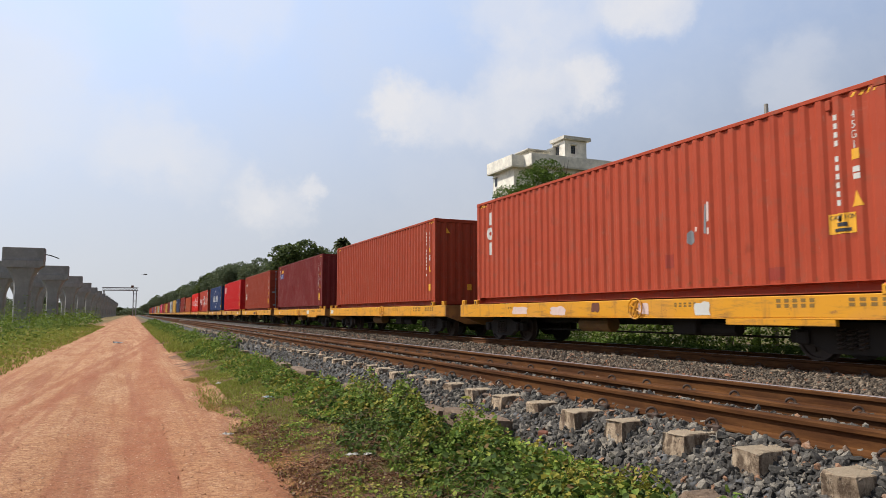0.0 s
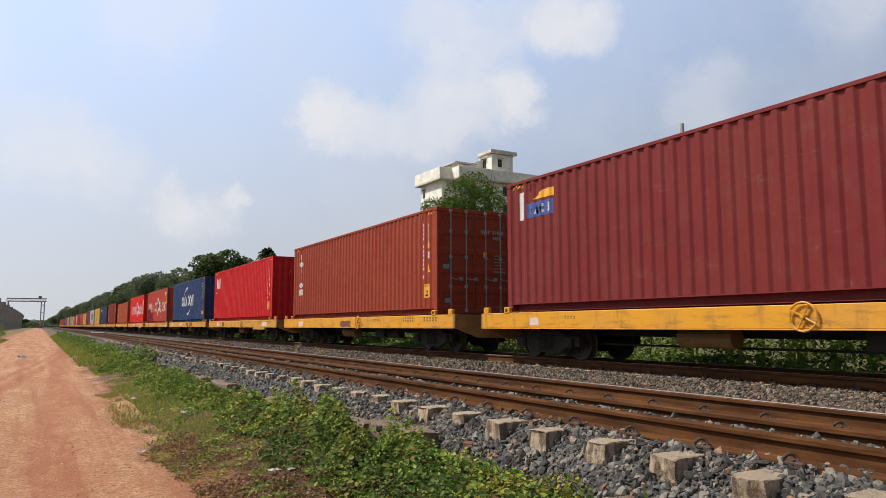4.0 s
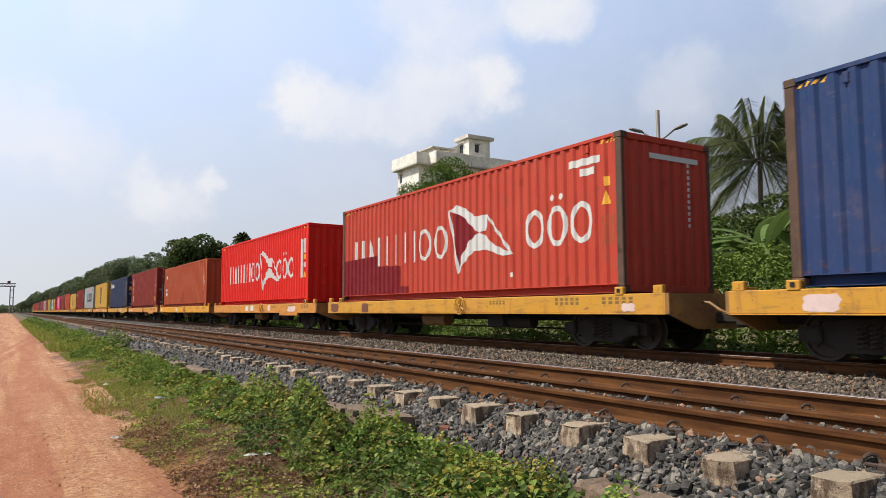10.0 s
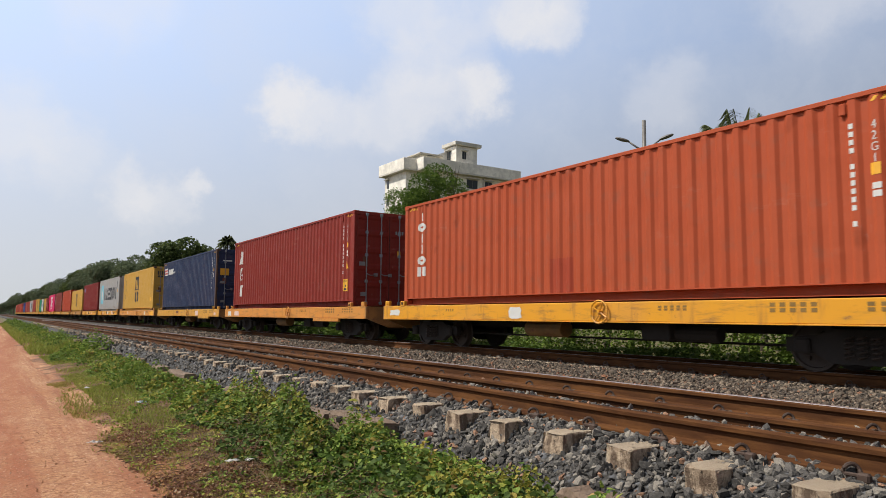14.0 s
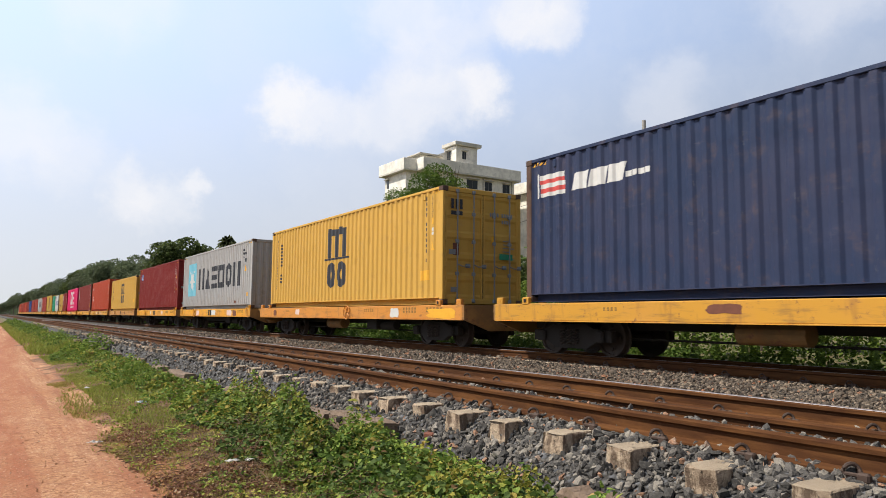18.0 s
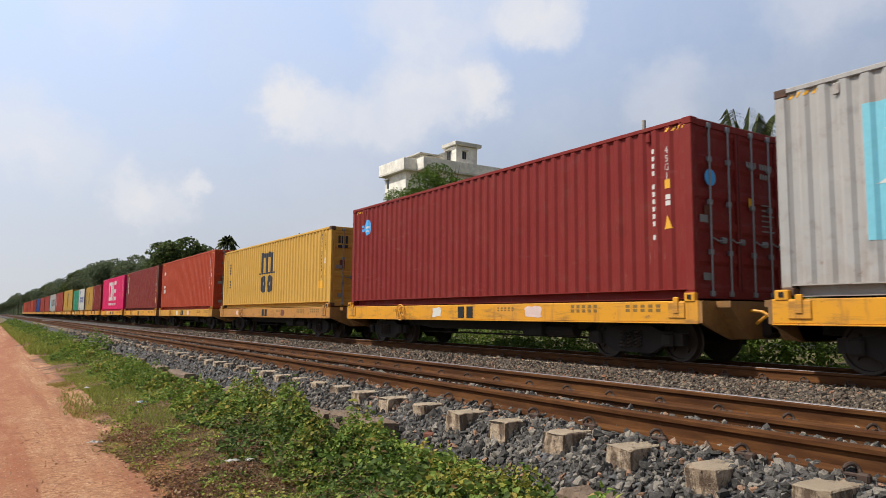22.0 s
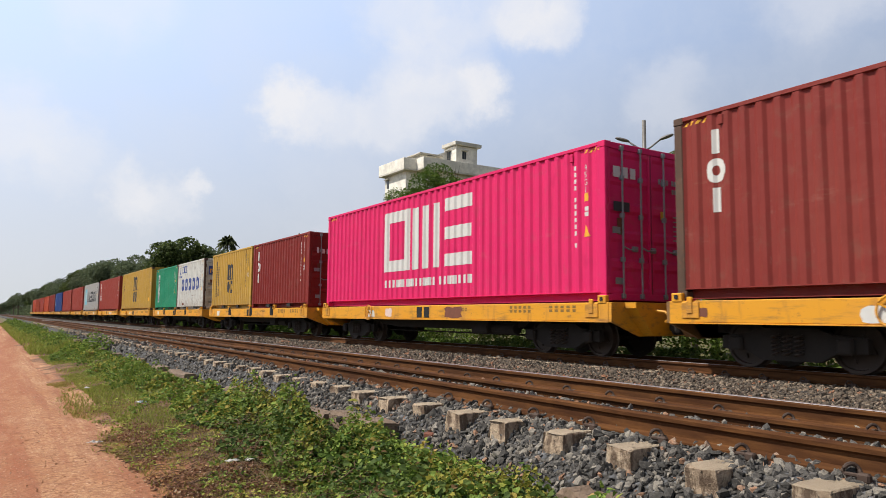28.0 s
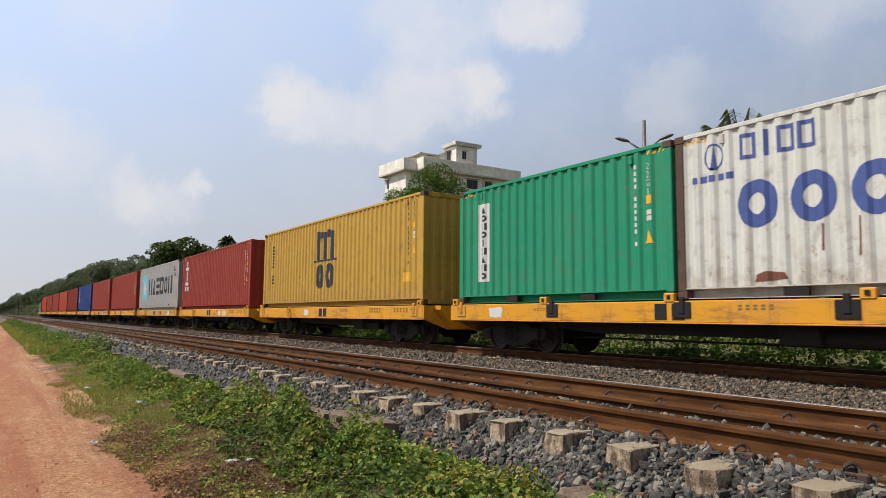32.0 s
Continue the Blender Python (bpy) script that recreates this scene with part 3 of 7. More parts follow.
gx = steps((-4000, -400, 600), (-400, -60, 68), (-60, -12, 6), (-12, -4, 0.8), (-4, 3.4, 0.2), (3.4, 12.6, 1.3), (12.6, 16, 0.5), (16, 60, 4), (60, 400, 68), (400, 4000, 600))
gy = steps((-600, -60, 90), (-60, -4, 4), (-4, 14, 0.25), (14, 40, 0.8), (40, 120, 3), (120, 400, 14), (400, 4500, 400))
ground = part("ground", Geo().sheet([[(x, y, land(x, y)) for x in gx] for y in gy]), GROUND, smooth=True, tidy=False)
tagged(ground, "grassy waste ground with patches of bare red earth", "ground", kind="structure")

# the dirt road: its crown stands just over the land and its ragged edges sink into it
rx = [-3.5, -3.2, -2.95, -2.6, -2.2, -1.9, -1.6, -1.2, -0.8, -0.4, 0.0, 0.3, 0.6, 0.9, 1.15, 1.4, 1.7, 2.0]
ry = steps((-12, 16, 0.2), (16, 50, 0.8), (50, 200, 5), (200, 1000, 50))


def road_z(x, y):
    z = 0.02
    for rut in (-1.75, -0.2, 0.15):
        z -= 0.05 * math.exp(-((x - rut - 0.25 * wave(0, y, 0.08)) / 0.22) ** 2)
    edge = min(x + 3.0 + 0.35 * wave(1, y, 0.5) + 0.2 * wave(4, y, 1.7), 1.38 - x + 0.35 * wave(9, y, 0.6) + 0.16 * wave(2, y, 2.1))
    z += 0.018 * wave(x, y, 1.6) + 0.012 * wave(x, y, 4.5)
    return z - max(0.0, 0.25 - edge) * 0.3


road = part("road", Geo().sheet([[(x, y, road_z(x, y)) for x in rx] for y in ry]), ROAD, smooth=True, tidy=False)
tagged(road, "rutted red dirt road beside the railway", "dirt road", kind="structure")

# ---- tracks ----
NEAR_TOP, FAR_TOP = 0.80, 0.73          # rail heads over the road
NEAR_RAILS = (3.885, 4.44, 5.43)         # three rails: broad and metre gauge share the outer one
FAR_RAILS = (9.81, 10.87)
BED_X = [3.2, 3.28, 3.42, 3.64, 3.9, 4.0, 4.16, 4.32, 4.42, 4.7, 5.4, 5.9, 6.4, 7.0, 7.8, 8.6, 9.2, 9.8, 10.3, 10.9, 11.4, 12.0, 12.9]
BED_Z = [0.20, 0.37, 0.475, 0.60, 0.65, 0.705, 0.738, 0.705, 0.65, 0.635, 0.62, 0.60, 0.55, 0.51, 0.50, 0.52, 0.545, 0.545, 0.55, 0.545, 0.52, 0.42, 0.12]


def shoulder(x, y):
    """The shoulder is heaped higher round the sleeper ends farther along."""
    return 0.09 * np.clip((y - 5.0) / 4.0, 0, 1) * np.clip(1 - np.abs(np.asarray(x) - 3.45) / 0.25, 0, 1)


def bed_z(x, y):
    return np.interp(x, BED_X, BED_Z) + shoulder(x, y)


by = steps((-8, 30, 0.5), (30, 120, 3), (120, 900, 30))
bed = part("ballast_bed", Geo().sheet([[(x, y, float(bed_z(x, y)) + 0.02 * wave(x, y, 1.3)) for x in BED_X] for y in by]), BALLAST, smooth=True, tidy=False)
tagged(bed, "railway ballast bed of grey and brown crushed stone", "ballast", kind="structure")

RAIL = [(-0.07, 0.0), (0.07, 0.0), (0.07, 0.012), (0.012, 0.034), (0.009, 0.105), (0.034, 0.122), (0.035, 0.146), (0.026, 0.156),
        (-0.026, 0.156), (-0.035, 0.146), (-0.034, 0.122), (-0.009, 0.105), (-0.012, 0.034), (-0.07, 0.012)]
SHINE = Geo().prism([(-0.029, 0.1565), (0.029, 0.1565), (0.027, 0.160), (-0.027, 0.160)], 1, -8, 900).mesh("running_surface")
RAIL_MESH = Geo().prism(RAIL, 1, -8, 900).mesh("rail")


def sleeper_geo(half, seed):
    """A prestressed sleeper, lower in the middle, with chipped ends."""
    rc = random.Random(seed)
    g = Geo()
    rows = []
    for x, w, h in ((-half, 0.130, 0.004), (-half + 0.05, 0.13, 0.008), (-0.55, 0.125, 0.0), (-0.3, 0.11, -0.03), (0.3, 0.11, -0.03), (0.55, 0.125, 0.0), (half - 0.05, 0.13, 0.008), (half, 0.13, 0.004)):
        w *= 0.78
        rows.append([(x, -w - 0.012, -0.22), (x, -w - 0.006, -0.1), (x, -w, h - 0.008), (x, -w + 0.008, h), (x, -0.02, h), (x, w - 0.008, h), (x, w, h - 0.008), (x, w + 0.006, -0.1), (x, w + 0.012, -0.22)])
    g.sheet(rows)
    k = len(rows[0])
    g.f += [tuple(range(k)), tuple(range((len(rows) - 1) * k, len(rows) * k))]
    for i in range(2 * k):
        x, y, z = g.v[i]
        j = 1.0 if i < k else 0.35
        g.v[i] = (x + rc.uniform(-0.016, 0.012) * j, y + rc.uniform(-0.009, 0.005) * j, z + rc.uniform(-0.012, 0.002) * j)
    return g


def clip_geo():
    """A spring clip: a bent bar on the foot of the rail with its shoulder."""
    path = [(0.005, 0.03, 0.014), (0.014, -0.02, 0.016)]
    for k in range(8):
        a = radians(215 - 34 * k)
        path.append((0.040 + 0.025 * math.cos(a), -0.03 + 0.010 * k, 0.036 + 0.027 * math.sin(a)))
    path += [(0.06, 0.03, 0.012), (0.055, -0.06, 0.012)]
    g = Geo().tube(path, 0.0115, 7)
    g.box(0.04, 0.085, -0.10, -0.035, -0.02, 0.030, 0.01).box(0.0, 0.06, -0.04, 0.03, -0.02, 0.012, 0.005)
    return g


def build_track(name, label, tops, rails, centre, half, bright, first, last, clip_to):
    track = thing(name, pose(0, 0, tops - 0.158), label=label, category="railway track", kind="structure")
    for i, x in enumerate(rails):
        r = part("rail", RAIL_MESH, RAIL_RUST, track)
        r.location.x = x
        if i in bright:
            part("running_surface", SHINE, RAIL_BRIGHT, r, "polished rail head")
    kinds, cl = [sleeper_geo(half, 70 + k).mesh("sleeper") for k in range(9)], clip_geo().mesh("rail_clip")
    y = first
    rng = random.Random(5)
    while y < last:
        s = part("sleeper", rng.choice(kinds), SLEEPER, track)
        s.location = (centre + rng.uniform(-0.03, 0.03), y, -0.012 + rng.uniform(-0.012, 0.004))
        s.rotation_euler = (rng.uniform(-0.02, 0.02), rng.uniform(-0.006, 0.006), rng.uniform(-0.02, 0.02))
        if y < clip_to:
            for x in rails:
                for side in (-1, 1):
                    c = part("rail_clip", cl, CLIP_STEEL, track)
                    c.location = (x + side * 0.055, y, 0.008)
                    c.scale.x = side
        y += 0.63
    return track


build_track("near_track", "three-rail mixed-gauge track on concrete sleepers, rusty rails", NEAR_TOP, NEAR_RAILS, 4.77, 1.35, (2,), 2.57 - 0.63 * 17, 75.0, 16.0)
build_track("far_track", "metre-gauge track on concrete sleepers under the train", FAR_TOP, FAR_RAILS, 10.34, 1.0, (0, 1), 0.9 - 0.61 * 14, 45.0, 13.0)

# low concrete edging along the foot of the ballast, broken into lengths
edging = thing("ballast_edging", label="broken low concrete edging along the ballast foot", category="kerb", kind="structure")
rng = random.Random(11)
y = 1.1
while y < 60:
    n = rng.uniform(0.5, 1.5)
    g = Geo()
    rows = []
    for k in range(13):
        yy = y + n * k / 12
        j = 0.03 * wave(3, yy, 2.5)
        top = (0.41 if y < 3.4 else 0.20 if y < 5.2 else 0.46 if y < 9 else 0.40) + 0.015 * wave(5, yy, 1.7) + rng.uniform(-0.008, 0.008)
        rows.append([(3.01 + j, yy, 0.0), (3.02 + j + rng.uniform(-0.02, 0.02), yy, top - 0.025 + rng.uniform(-0.02, 0.01)), (3.05 + j + rng.uniform(-0.015, 0.015), yy, top), (3.23 + j, yy, top - 0.005 + rng.uniform(-0.015, 0.01)), (3.25 + j, yy, top - 0.03), (3.26 + j, yy, 0.0)])
    g.sheet(rows)
    g.f += [tuple(range(6)), tuple(range(72, 78))]
    part("kerb_block", g, KERB, edging).location = (rng.uniform(-0.07, 0.05), 0, rng.uniform(-0.08, 0.02))
    y += n + rng.uniform(0.03, 0.7) + (rng.uniform(0.5, 2.5) if y > 9 else 0)

# loose stones on the bed
ICO = []
gold = (1 + 5 ** 0.5) / 2
for a in (-1, 1):
    for b in (-gold, gold):
        ICO += [(0, a, b), (a, b, 0), (b, 0, a)]
ICO = np.array(ICO) / np.hypot(1, gold)


def hull_faces(P):
    """Faces of the icosahedron, by nearest neighbours."""
    d = np.linalg.norm(P[:, None] - P[None], axis=2)
    edge = d < 1.2
    out = []
    for i in range(12):
        for j in range(i + 1, 12):
            for k in range(j + 1, 12):
                if edge[i, j] and edge[j, k] and edge[i, k]:
                    n = np.cross(P[j] - P[i], P[k] - P[i])
                    out.append((i, j, k) if n @ P[i] > 0 else (i, k, j))
    return np.array(out)


ICO_F = hull_faces(ICO)


def stones(name, label, material, spans, seed):
    """spans: x0, x1, y0, y1, stones to the square metre, smallest and largest radius."""
    r = np.random.default_rng(seed)
    V, F, k = [], [], 0
    for x0, x1, y0, y1, dense, lo, hi in spans:
        n = int((x1 - x0) * (y1 - y0) * dense)
        x, y = r.uniform(x0, x1, n), r.uniform(y0, y1, n)
        size = lo + (hi - lo) * (r.random(n) ** 1.7 + 0.45 * (r.random(n) > 0.93))
        z = np.maximum(np.interp(x, BED_X, BED_Z), 0.31) + shoulder(x, y) + size * r.uniform(-0.25, 0.55, n)
        shape = np.repeat(ICO[None], n, 0) * r.uniform(0.88, 1.2, (n, 12, 1))
        for cut in range(5):   # flat broken faces
            way = r.normal(size=(n, 3))
            way /= np.linalg.norm(way, axis=1)[:, None]
            over = np.einsum("nkj,nj->nk", shape, way) - r.uniform(0.42, 0.75, n)[:, None]
            shape -= over.clip(0)[:, :, None] * way[:, None]
        shape = shape * (1.15 * size[:, None] * np.stack([np.ones(n), r.uniform(0.5, 1, n), r.uniform(0.32, 0.75, n)], 1))[:, None]
        P = np.einsum("nij,nkj->nki", turns(r, n), shape) + np.stack([x, y, z], 1)[:, None]
        V.append(P.reshape(-1, 3))
        F.append((ICO_F[None] + k + 12 * np.arange(n)[:, None, None]).reshape(-1, 3))
        k += 12 * n
    ob = big_mesh(name, np.concatenate(V), np.concatenate(F), material)
    return tagged(ob, label, "ballast stones", kind="stuff")


stones("ballast_stones", "angular grey crushed stone heaped between sleepers", STONE_GREY,
       [(3.25, 5.9, -8, 1.2, 160, 0.02, 0.045), (3.02, 3.3, 1.2, 14, 190, 0.01, 0.035), (3.25, 3.78, 1.2, 9, 1700, 0.012, 0.043), (3.78, 5.9, 1.2, 9, 900, 0.013, 0.040), (3.24, 5.9, 9, 20, 300, 0.02, 0.047), (3.22, 5.9, 20, 40, 90, 0.035, 0.065)], 21)
stones("trackside_stones", "brownish crushed stone between the two tracks", STONE_BROWN,
       [(5.9, 9.9, -8, 2.0, 110, 0.02, 0.045), (5.9, 9.9, 2.0, 12, 560, 0.013, 0.038), (9.9, 12.0, 3.0, 14, 140, 0.02, 0.05), (5.9, 9.9, 12, 26, 170, 0.025, 0.055), (5.9, 9.9, 26, 48, 60, 0.035, 0.07)], 22)


def road_pebbles(n, seed):
    r = np.random.default_rng(seed)
    x, y = r.uniform(-3.0, 1.6, n), 2.0 + 16 * r.random(n) ** 1.5
    size = 0.002 + 0.007 * r.random(n) ** 4
    z = np.array([road_z(float(a), float(b)) for a, b in zip(x, y)]) + size * 0.3
    shape = ICO[None] * r.uniform(0.6, 1.3, (n, 12, 1)) * size[:, None, None]
    P = np.einsum("nij,nkj->nki", turns(r, n), shape) + np.stack([x, y, z], 1)[:, None]
    F = (ICO_F[None] + 12 * np.arange(n)[:, None, None]).reshape(-1, 3)
    return tagged(big_mesh("road_pebbles", P.reshape(-1, 3), F, PEBBLE), "small red earth clods and pebbles on the road", "pebbles", kind="stuff")


PEBBLE = stone_mat("red_pebbles", [rgb(0.28, 0.12, 0.06), rgb(0.40, 0.19, 0.10), rgb(0.48, 0.27, 0.16), rgb(0.42, 0.32, 0.24)])
road_pebbles(14000, 25)

# ---- the train: shipping containers ----
WIDE = 2.438
FT40, FT20, HIGH, STD = 12.192, 6.058, 2.896, 2.591
SIDE_X, DECK_Z = 9.12, 1.76             # the near side and the foot of the containers


def ribs(a, b):
    """Breaks (y, depth) of the pressed side between two posts."""
    n = round((b - a) / 0.278)
    p = (b - a) / n
    out = []
    for i in range(n):
        y = a + i * p
        out += [(y, 0.012), (y + 0.30 * p, 0.012), (y + 0.5 * p, 0.047), (y + 0.80 * p, 0.047)]
    return out + [(b, 0.012)]


def box_geos(L, H, doors):
    """All steel parts of one container size: name, geometry, paint slot."""
    out = []
    r = ribs(0.15, L - 0.15)
    near = Geo().sheet([[(x, y, 0.15) for y, x in r], [(x, y, H - 0.07) for y, x in r]])
    far = Geo().sheet([[(WIDE - x, y, 0.15) for y, x in r], [(WIDE - x, y, H - 0.07) for y, x in r]])
    out += [("side_panel", near, 0), ("side_panel", far, 0)]
    ry_ = [(y, H - 0.012 - (x - 0.012) * 0.55) for y, x in ribs(0.12, L - 0.12)]
    out.append(("roof", Geo().sheet([[(0.06, y, z) for y, z in ry_], [(WIDE - 0.06, y, z) for y, z in ry_]]), 0))
    for y0, y1 in ((0.0, 0.16), (L - 0.16, L)):
        for x0, x1 in ((0.0, 0.09), (WIDE - 0.09, WIDE)):
            out.append(("corner_post", Geo().box(x0 + 0.003, x1 - 0.003, y0 + 0.003, y1 - 0.003, 0.118, H - 0.118, 0.012), 1))
    for x0 in (0.004, WIDE - 0.064):
        out.append(("top_rail", Geo().box(x0, x0 + 0.06, 0.16, L - 0.16, H - 0.075, H - 0.006, 0.008), 0))
        s = 1 if x0 < 1 else -1
        b = 0.055 if s > 0 else WIDE - 0.055
        g = Geo().prism([(b - s * 0.0525, 0.164), (b - s * 0.0525, 0.148), (b + s * 0.11, 0.147), (b + s * 0.11, 0.014), (b - s * 0.03, 0.01), (b - s * 0.03, 0.0), (b + s * 0.12, 0.0), (b + s * 0.12, 0.164)], 1, 0.16, L - 0.16)
        out.append(("bottom_rail", g, 0))
    for y0 in (0.0, L - 0.178):
        for x0 in (0.0, WIDE - 0.162):
            for z0 in (0.0, H - 0.118):
                g = Geo().box(x0 - 0.002, x0 + 0.164, y0 - 0.002, y0 + 0.18, z0, z0 + 0.118, 0.01)
                out.append(("corner_casting", g, 2))
    for y0 in (0.01, L - 0.09):
        out.append(("end_sill", Geo().box(0.162, WIDE - 0.162, y0, y0 + 0.08, 0.01, 0.13, 0.006), 0))
        out.append(("end_header", Geo().box(0.162, WIDE - 0.162, y0, y0 + 0.08, H - 0.125, H - 0.01, 0.006), 0))
    ends = [(L, -1)] if doors else [(0.0, 1), (L, -1)]
    for y0, s in ends:
        e = ribs(0.09, WIDE - 0.09)
        out.append(("end_wall", Geo().sheet([[(x, y0 + s * (0.02 + d * 0.9), 0.13) for x, d in e], [(x, y0 + s * (0.02 + d * 0.9), H - 0.12) for x, d in e]]), 0))
    return out


def door_geos(H):
    """Two leaves with pressed recesses; rods, guides, handles and hinges on each."""
    leaves = []
    for a, b in ((0.095, WIDE / 2 - 0.008), (WIDE / 2 + 0.008, WIDE - 0.095)):
        step = (H - 0.28) / 5
        prof = [(0.13, 0.03)]
        for i in range(5):
            lo = 0.13 + i * step
            prof += [(lo + 0.10 * step, 0.03), (lo + 0.22 * step, 0.06), (lo + 0.78 * step, 0.06), (lo + 0.90 * step, 0.03)]
        prof.append((H - 0.13, 0.03))
        leaf = Geo().sheet([[(a, d, zz) for zz, d in prof], [(b, d, zz) for zz, d in prof]])
        leaf.box(a, a + 0.05, 0.012, 0.06, 0.13, H - 0.13, 0.006).box(b - 0.05, b, 0.012, 0.06, 0.13, H - 0.13, 0.006)
        rods = []
        for x in (a + 0.30 * (b - a), a + 0.74 * (b - a)):
            g = Geo().tube([(x, -0.012, 0.06), (x, -0.012, H - 0.06)], 0.017, 8)
            for zz in (0.09, 0.75, 1.55, H - 0.65, H - 0.1):
                g.box(x - 0.045, x + 0.045, -0.03, 0.03, zz - 0.045, zz + 0.045, 0.01)
            handle = Geo().tube([(x, -0.035, 0.98), (x + 0.12, -0.045, 0.93), (x + 0.34, -0.045, 0.95)], 0.014, 6).box(x + 0.26, x + 0.38, -0.03, 0.03, 0.9, 1.0, 0.01)
            rods.append((g, handle))
        hinge_x = a - 0.02 if a < 1 else b + 0.02
        hinges = [Geo().box(hinge_x - 0.035, hinge_x + 0.035, -0.004, 0.05, zz, zz + 0.13, 0.01) for zz in (0.3, 0.9, 1.6, H - 0.45)]
        leaves.append((leaf, rods, hinges))
    seal = Geo().box(WIDE / 2 - 0.008, WIDE / 2 + 0.008, 0.012, 0.05, 0.14, H - 0.13)
    return leaves, seal


SIZES, DOOR_SETS = {}, {}


def size_meshes(L, H, doors):
    key = (L, H, doors)
    if key not in SIZES:
        SIZES[key] = [(n, g.mesh(n), slot) for n, g, slot in box_geos(L, H, doors)]
        if doors and H not in DOOR_SETS:
            leaves, seal = door_geos(H)
            DOOR_SETS[H] = ([(a.mesh("door"), [(r.mesh("lock_rod"), h.mesh("handle")) for r, h in rods], [k.mesh("hinge") for k in hinges]) for a, rods, hinges in leaves], seal.mesh("door_seal"))
    return SIZES[key]


# upright letters of the built-in font, as flat meshes
FONT_CACHE = {}


def letter(c):
    if c not in FONT_CACHE:
        curve = bpy.data.curves.new("letter", "FONT")
        curve.body, curve.size = c, 1.0
        ob = new("letter", curve)
        me = bpy.data.meshes.new_from_object(ob.evaluated_get(bpy.context.evaluated_depsgraph_get()))
        xs = [v.co.x for v in me.vertices]
        FONT_CACHE[c] = ([(v.co.x - (min(xs) + max(xs)) / 2, v.co.y) for v in me.vertices], [tuple(p.vertices) for p in me.polygons])
        bpy.data.objects.remove(ob)
        bpy.data.meshes.remove(me)
        bpy.data.curves.remove(curve)
    return FONT_CACHE[c]


for c in "45G12CAUTION":
    letter(c)


def letters(box, text, u, z, h, material, L, label="", row=False, lift=0.006):
    """Upright letters on the pressed side, stacked downwards from z or in a row round u."""
    br = ribs(0.15, L - 0.15)
    g = Geo()
    for i, c in enumerate(text):
        vs, fs = letter(c)
        du, dz = ((i - (len(text) - 1) / 2) * h * 0.86, 0.0) if row else (0.0, i * h * 1.24)
        pts = [(L - u - du - x * h * 1.2, z - h - dz + y * h * 1.38) for x, y in vs]
        g.add([(float(np.interp(y, [b[0] for b in br], [b[1] for b in br])) - lift, y, zz) for y, zz in pts], fs)
    tagged(part("size_code", g, material, box, label, tidy=False), kind="stuff")


# plain shapes for markings, as loops of (u, z): u runs from the far end towards the near end
def rect(u0, u1, z0, z1, lean=0.0):
    return [[(u0, z0), (u1, z0), (u1 + lean, z1), (u0 + lean, z1)]]


def oval(u, z, ru, rz, n=20):
    return [(u + ru * math.cos(k * math.tau / n), z + rz * math.sin(k * math.tau / n)) for k in range(n)]


def ring(u0, u1, z0, z1, t):
    u, z, ru, rz = (u0 + u1) / 2, (z0 + z1) / 2, (u1 - u0) / 2, (z1 - z0) / 2
    return [oval(u, z, ru, rz), oval(u, z, ru - t, rz - t)]


def frame_box(u0, u1, z0, z1, t):
    return rect(u0, u1, z0, z1) + rect(u0 + t, u1 - t, z0 + t, z1 - t)


def wedge(u0, u1, z0, z1):
    return [[(u0, z0), (u1, z0), ((u0 + u1) / 2, z1)]]


def glyphs(code, u0, u1, z0, z1, t, gap=0.18, lean=0.0):
    """A row of plain shapes in place of writing: r ring, p pair of bars, w wedge, b bar, s stacked bars, o open box, space."""
    out = []
    w = (u1 - u0) / (len(code) + gap * (len(code) - 1))
    for i, c in enumerate(code):
        a = u0 + i * w * (1 + gap)
        b = a + w
        if c == "r":
            out.append(ring(a, b, z0, z1, t))
        elif c == "p":
            out += [rect(a, a + 1.3 * t, z0, z1, lean), rect(b - 1.3 * t, b, z0, z1, lean)]
        elif c == "w":
            out.append(wedge(a + 0.1 * w, b - 0.1 * w, z0, z1))
        elif c == "b":
            out.append(rect((a + b - t) / 2, (a + b + t) / 2, z0, z1, lean))
        elif c == "s":
            h = (z1 - z0)
            out += [rect(a, b, z0, z0 + 0.22 * h), rect(a, b, z0 + 0.39 * h, z0 + 0.61 * h), rect(a, b, z1 - 0.22 * h, z1)]
        elif c == "o":
            out.append(frame_box(a, b, z0, z1, t))
        elif c == "B":
            out.append(rect(a, b, z0, z1, lean))
    return out


def column(code, u0, u1, z1, z0, t):
    """Shapes stacked downwards."""
    n = len(code)
    h = (z1 - z0) / (n + 0.2 * (n - 1))
    out = []
    for i, c in enumerate(code):
        top = z1 - i * h * 1.2
        out += glyphs(c, u0, u1, top - h, top, t)
    return out


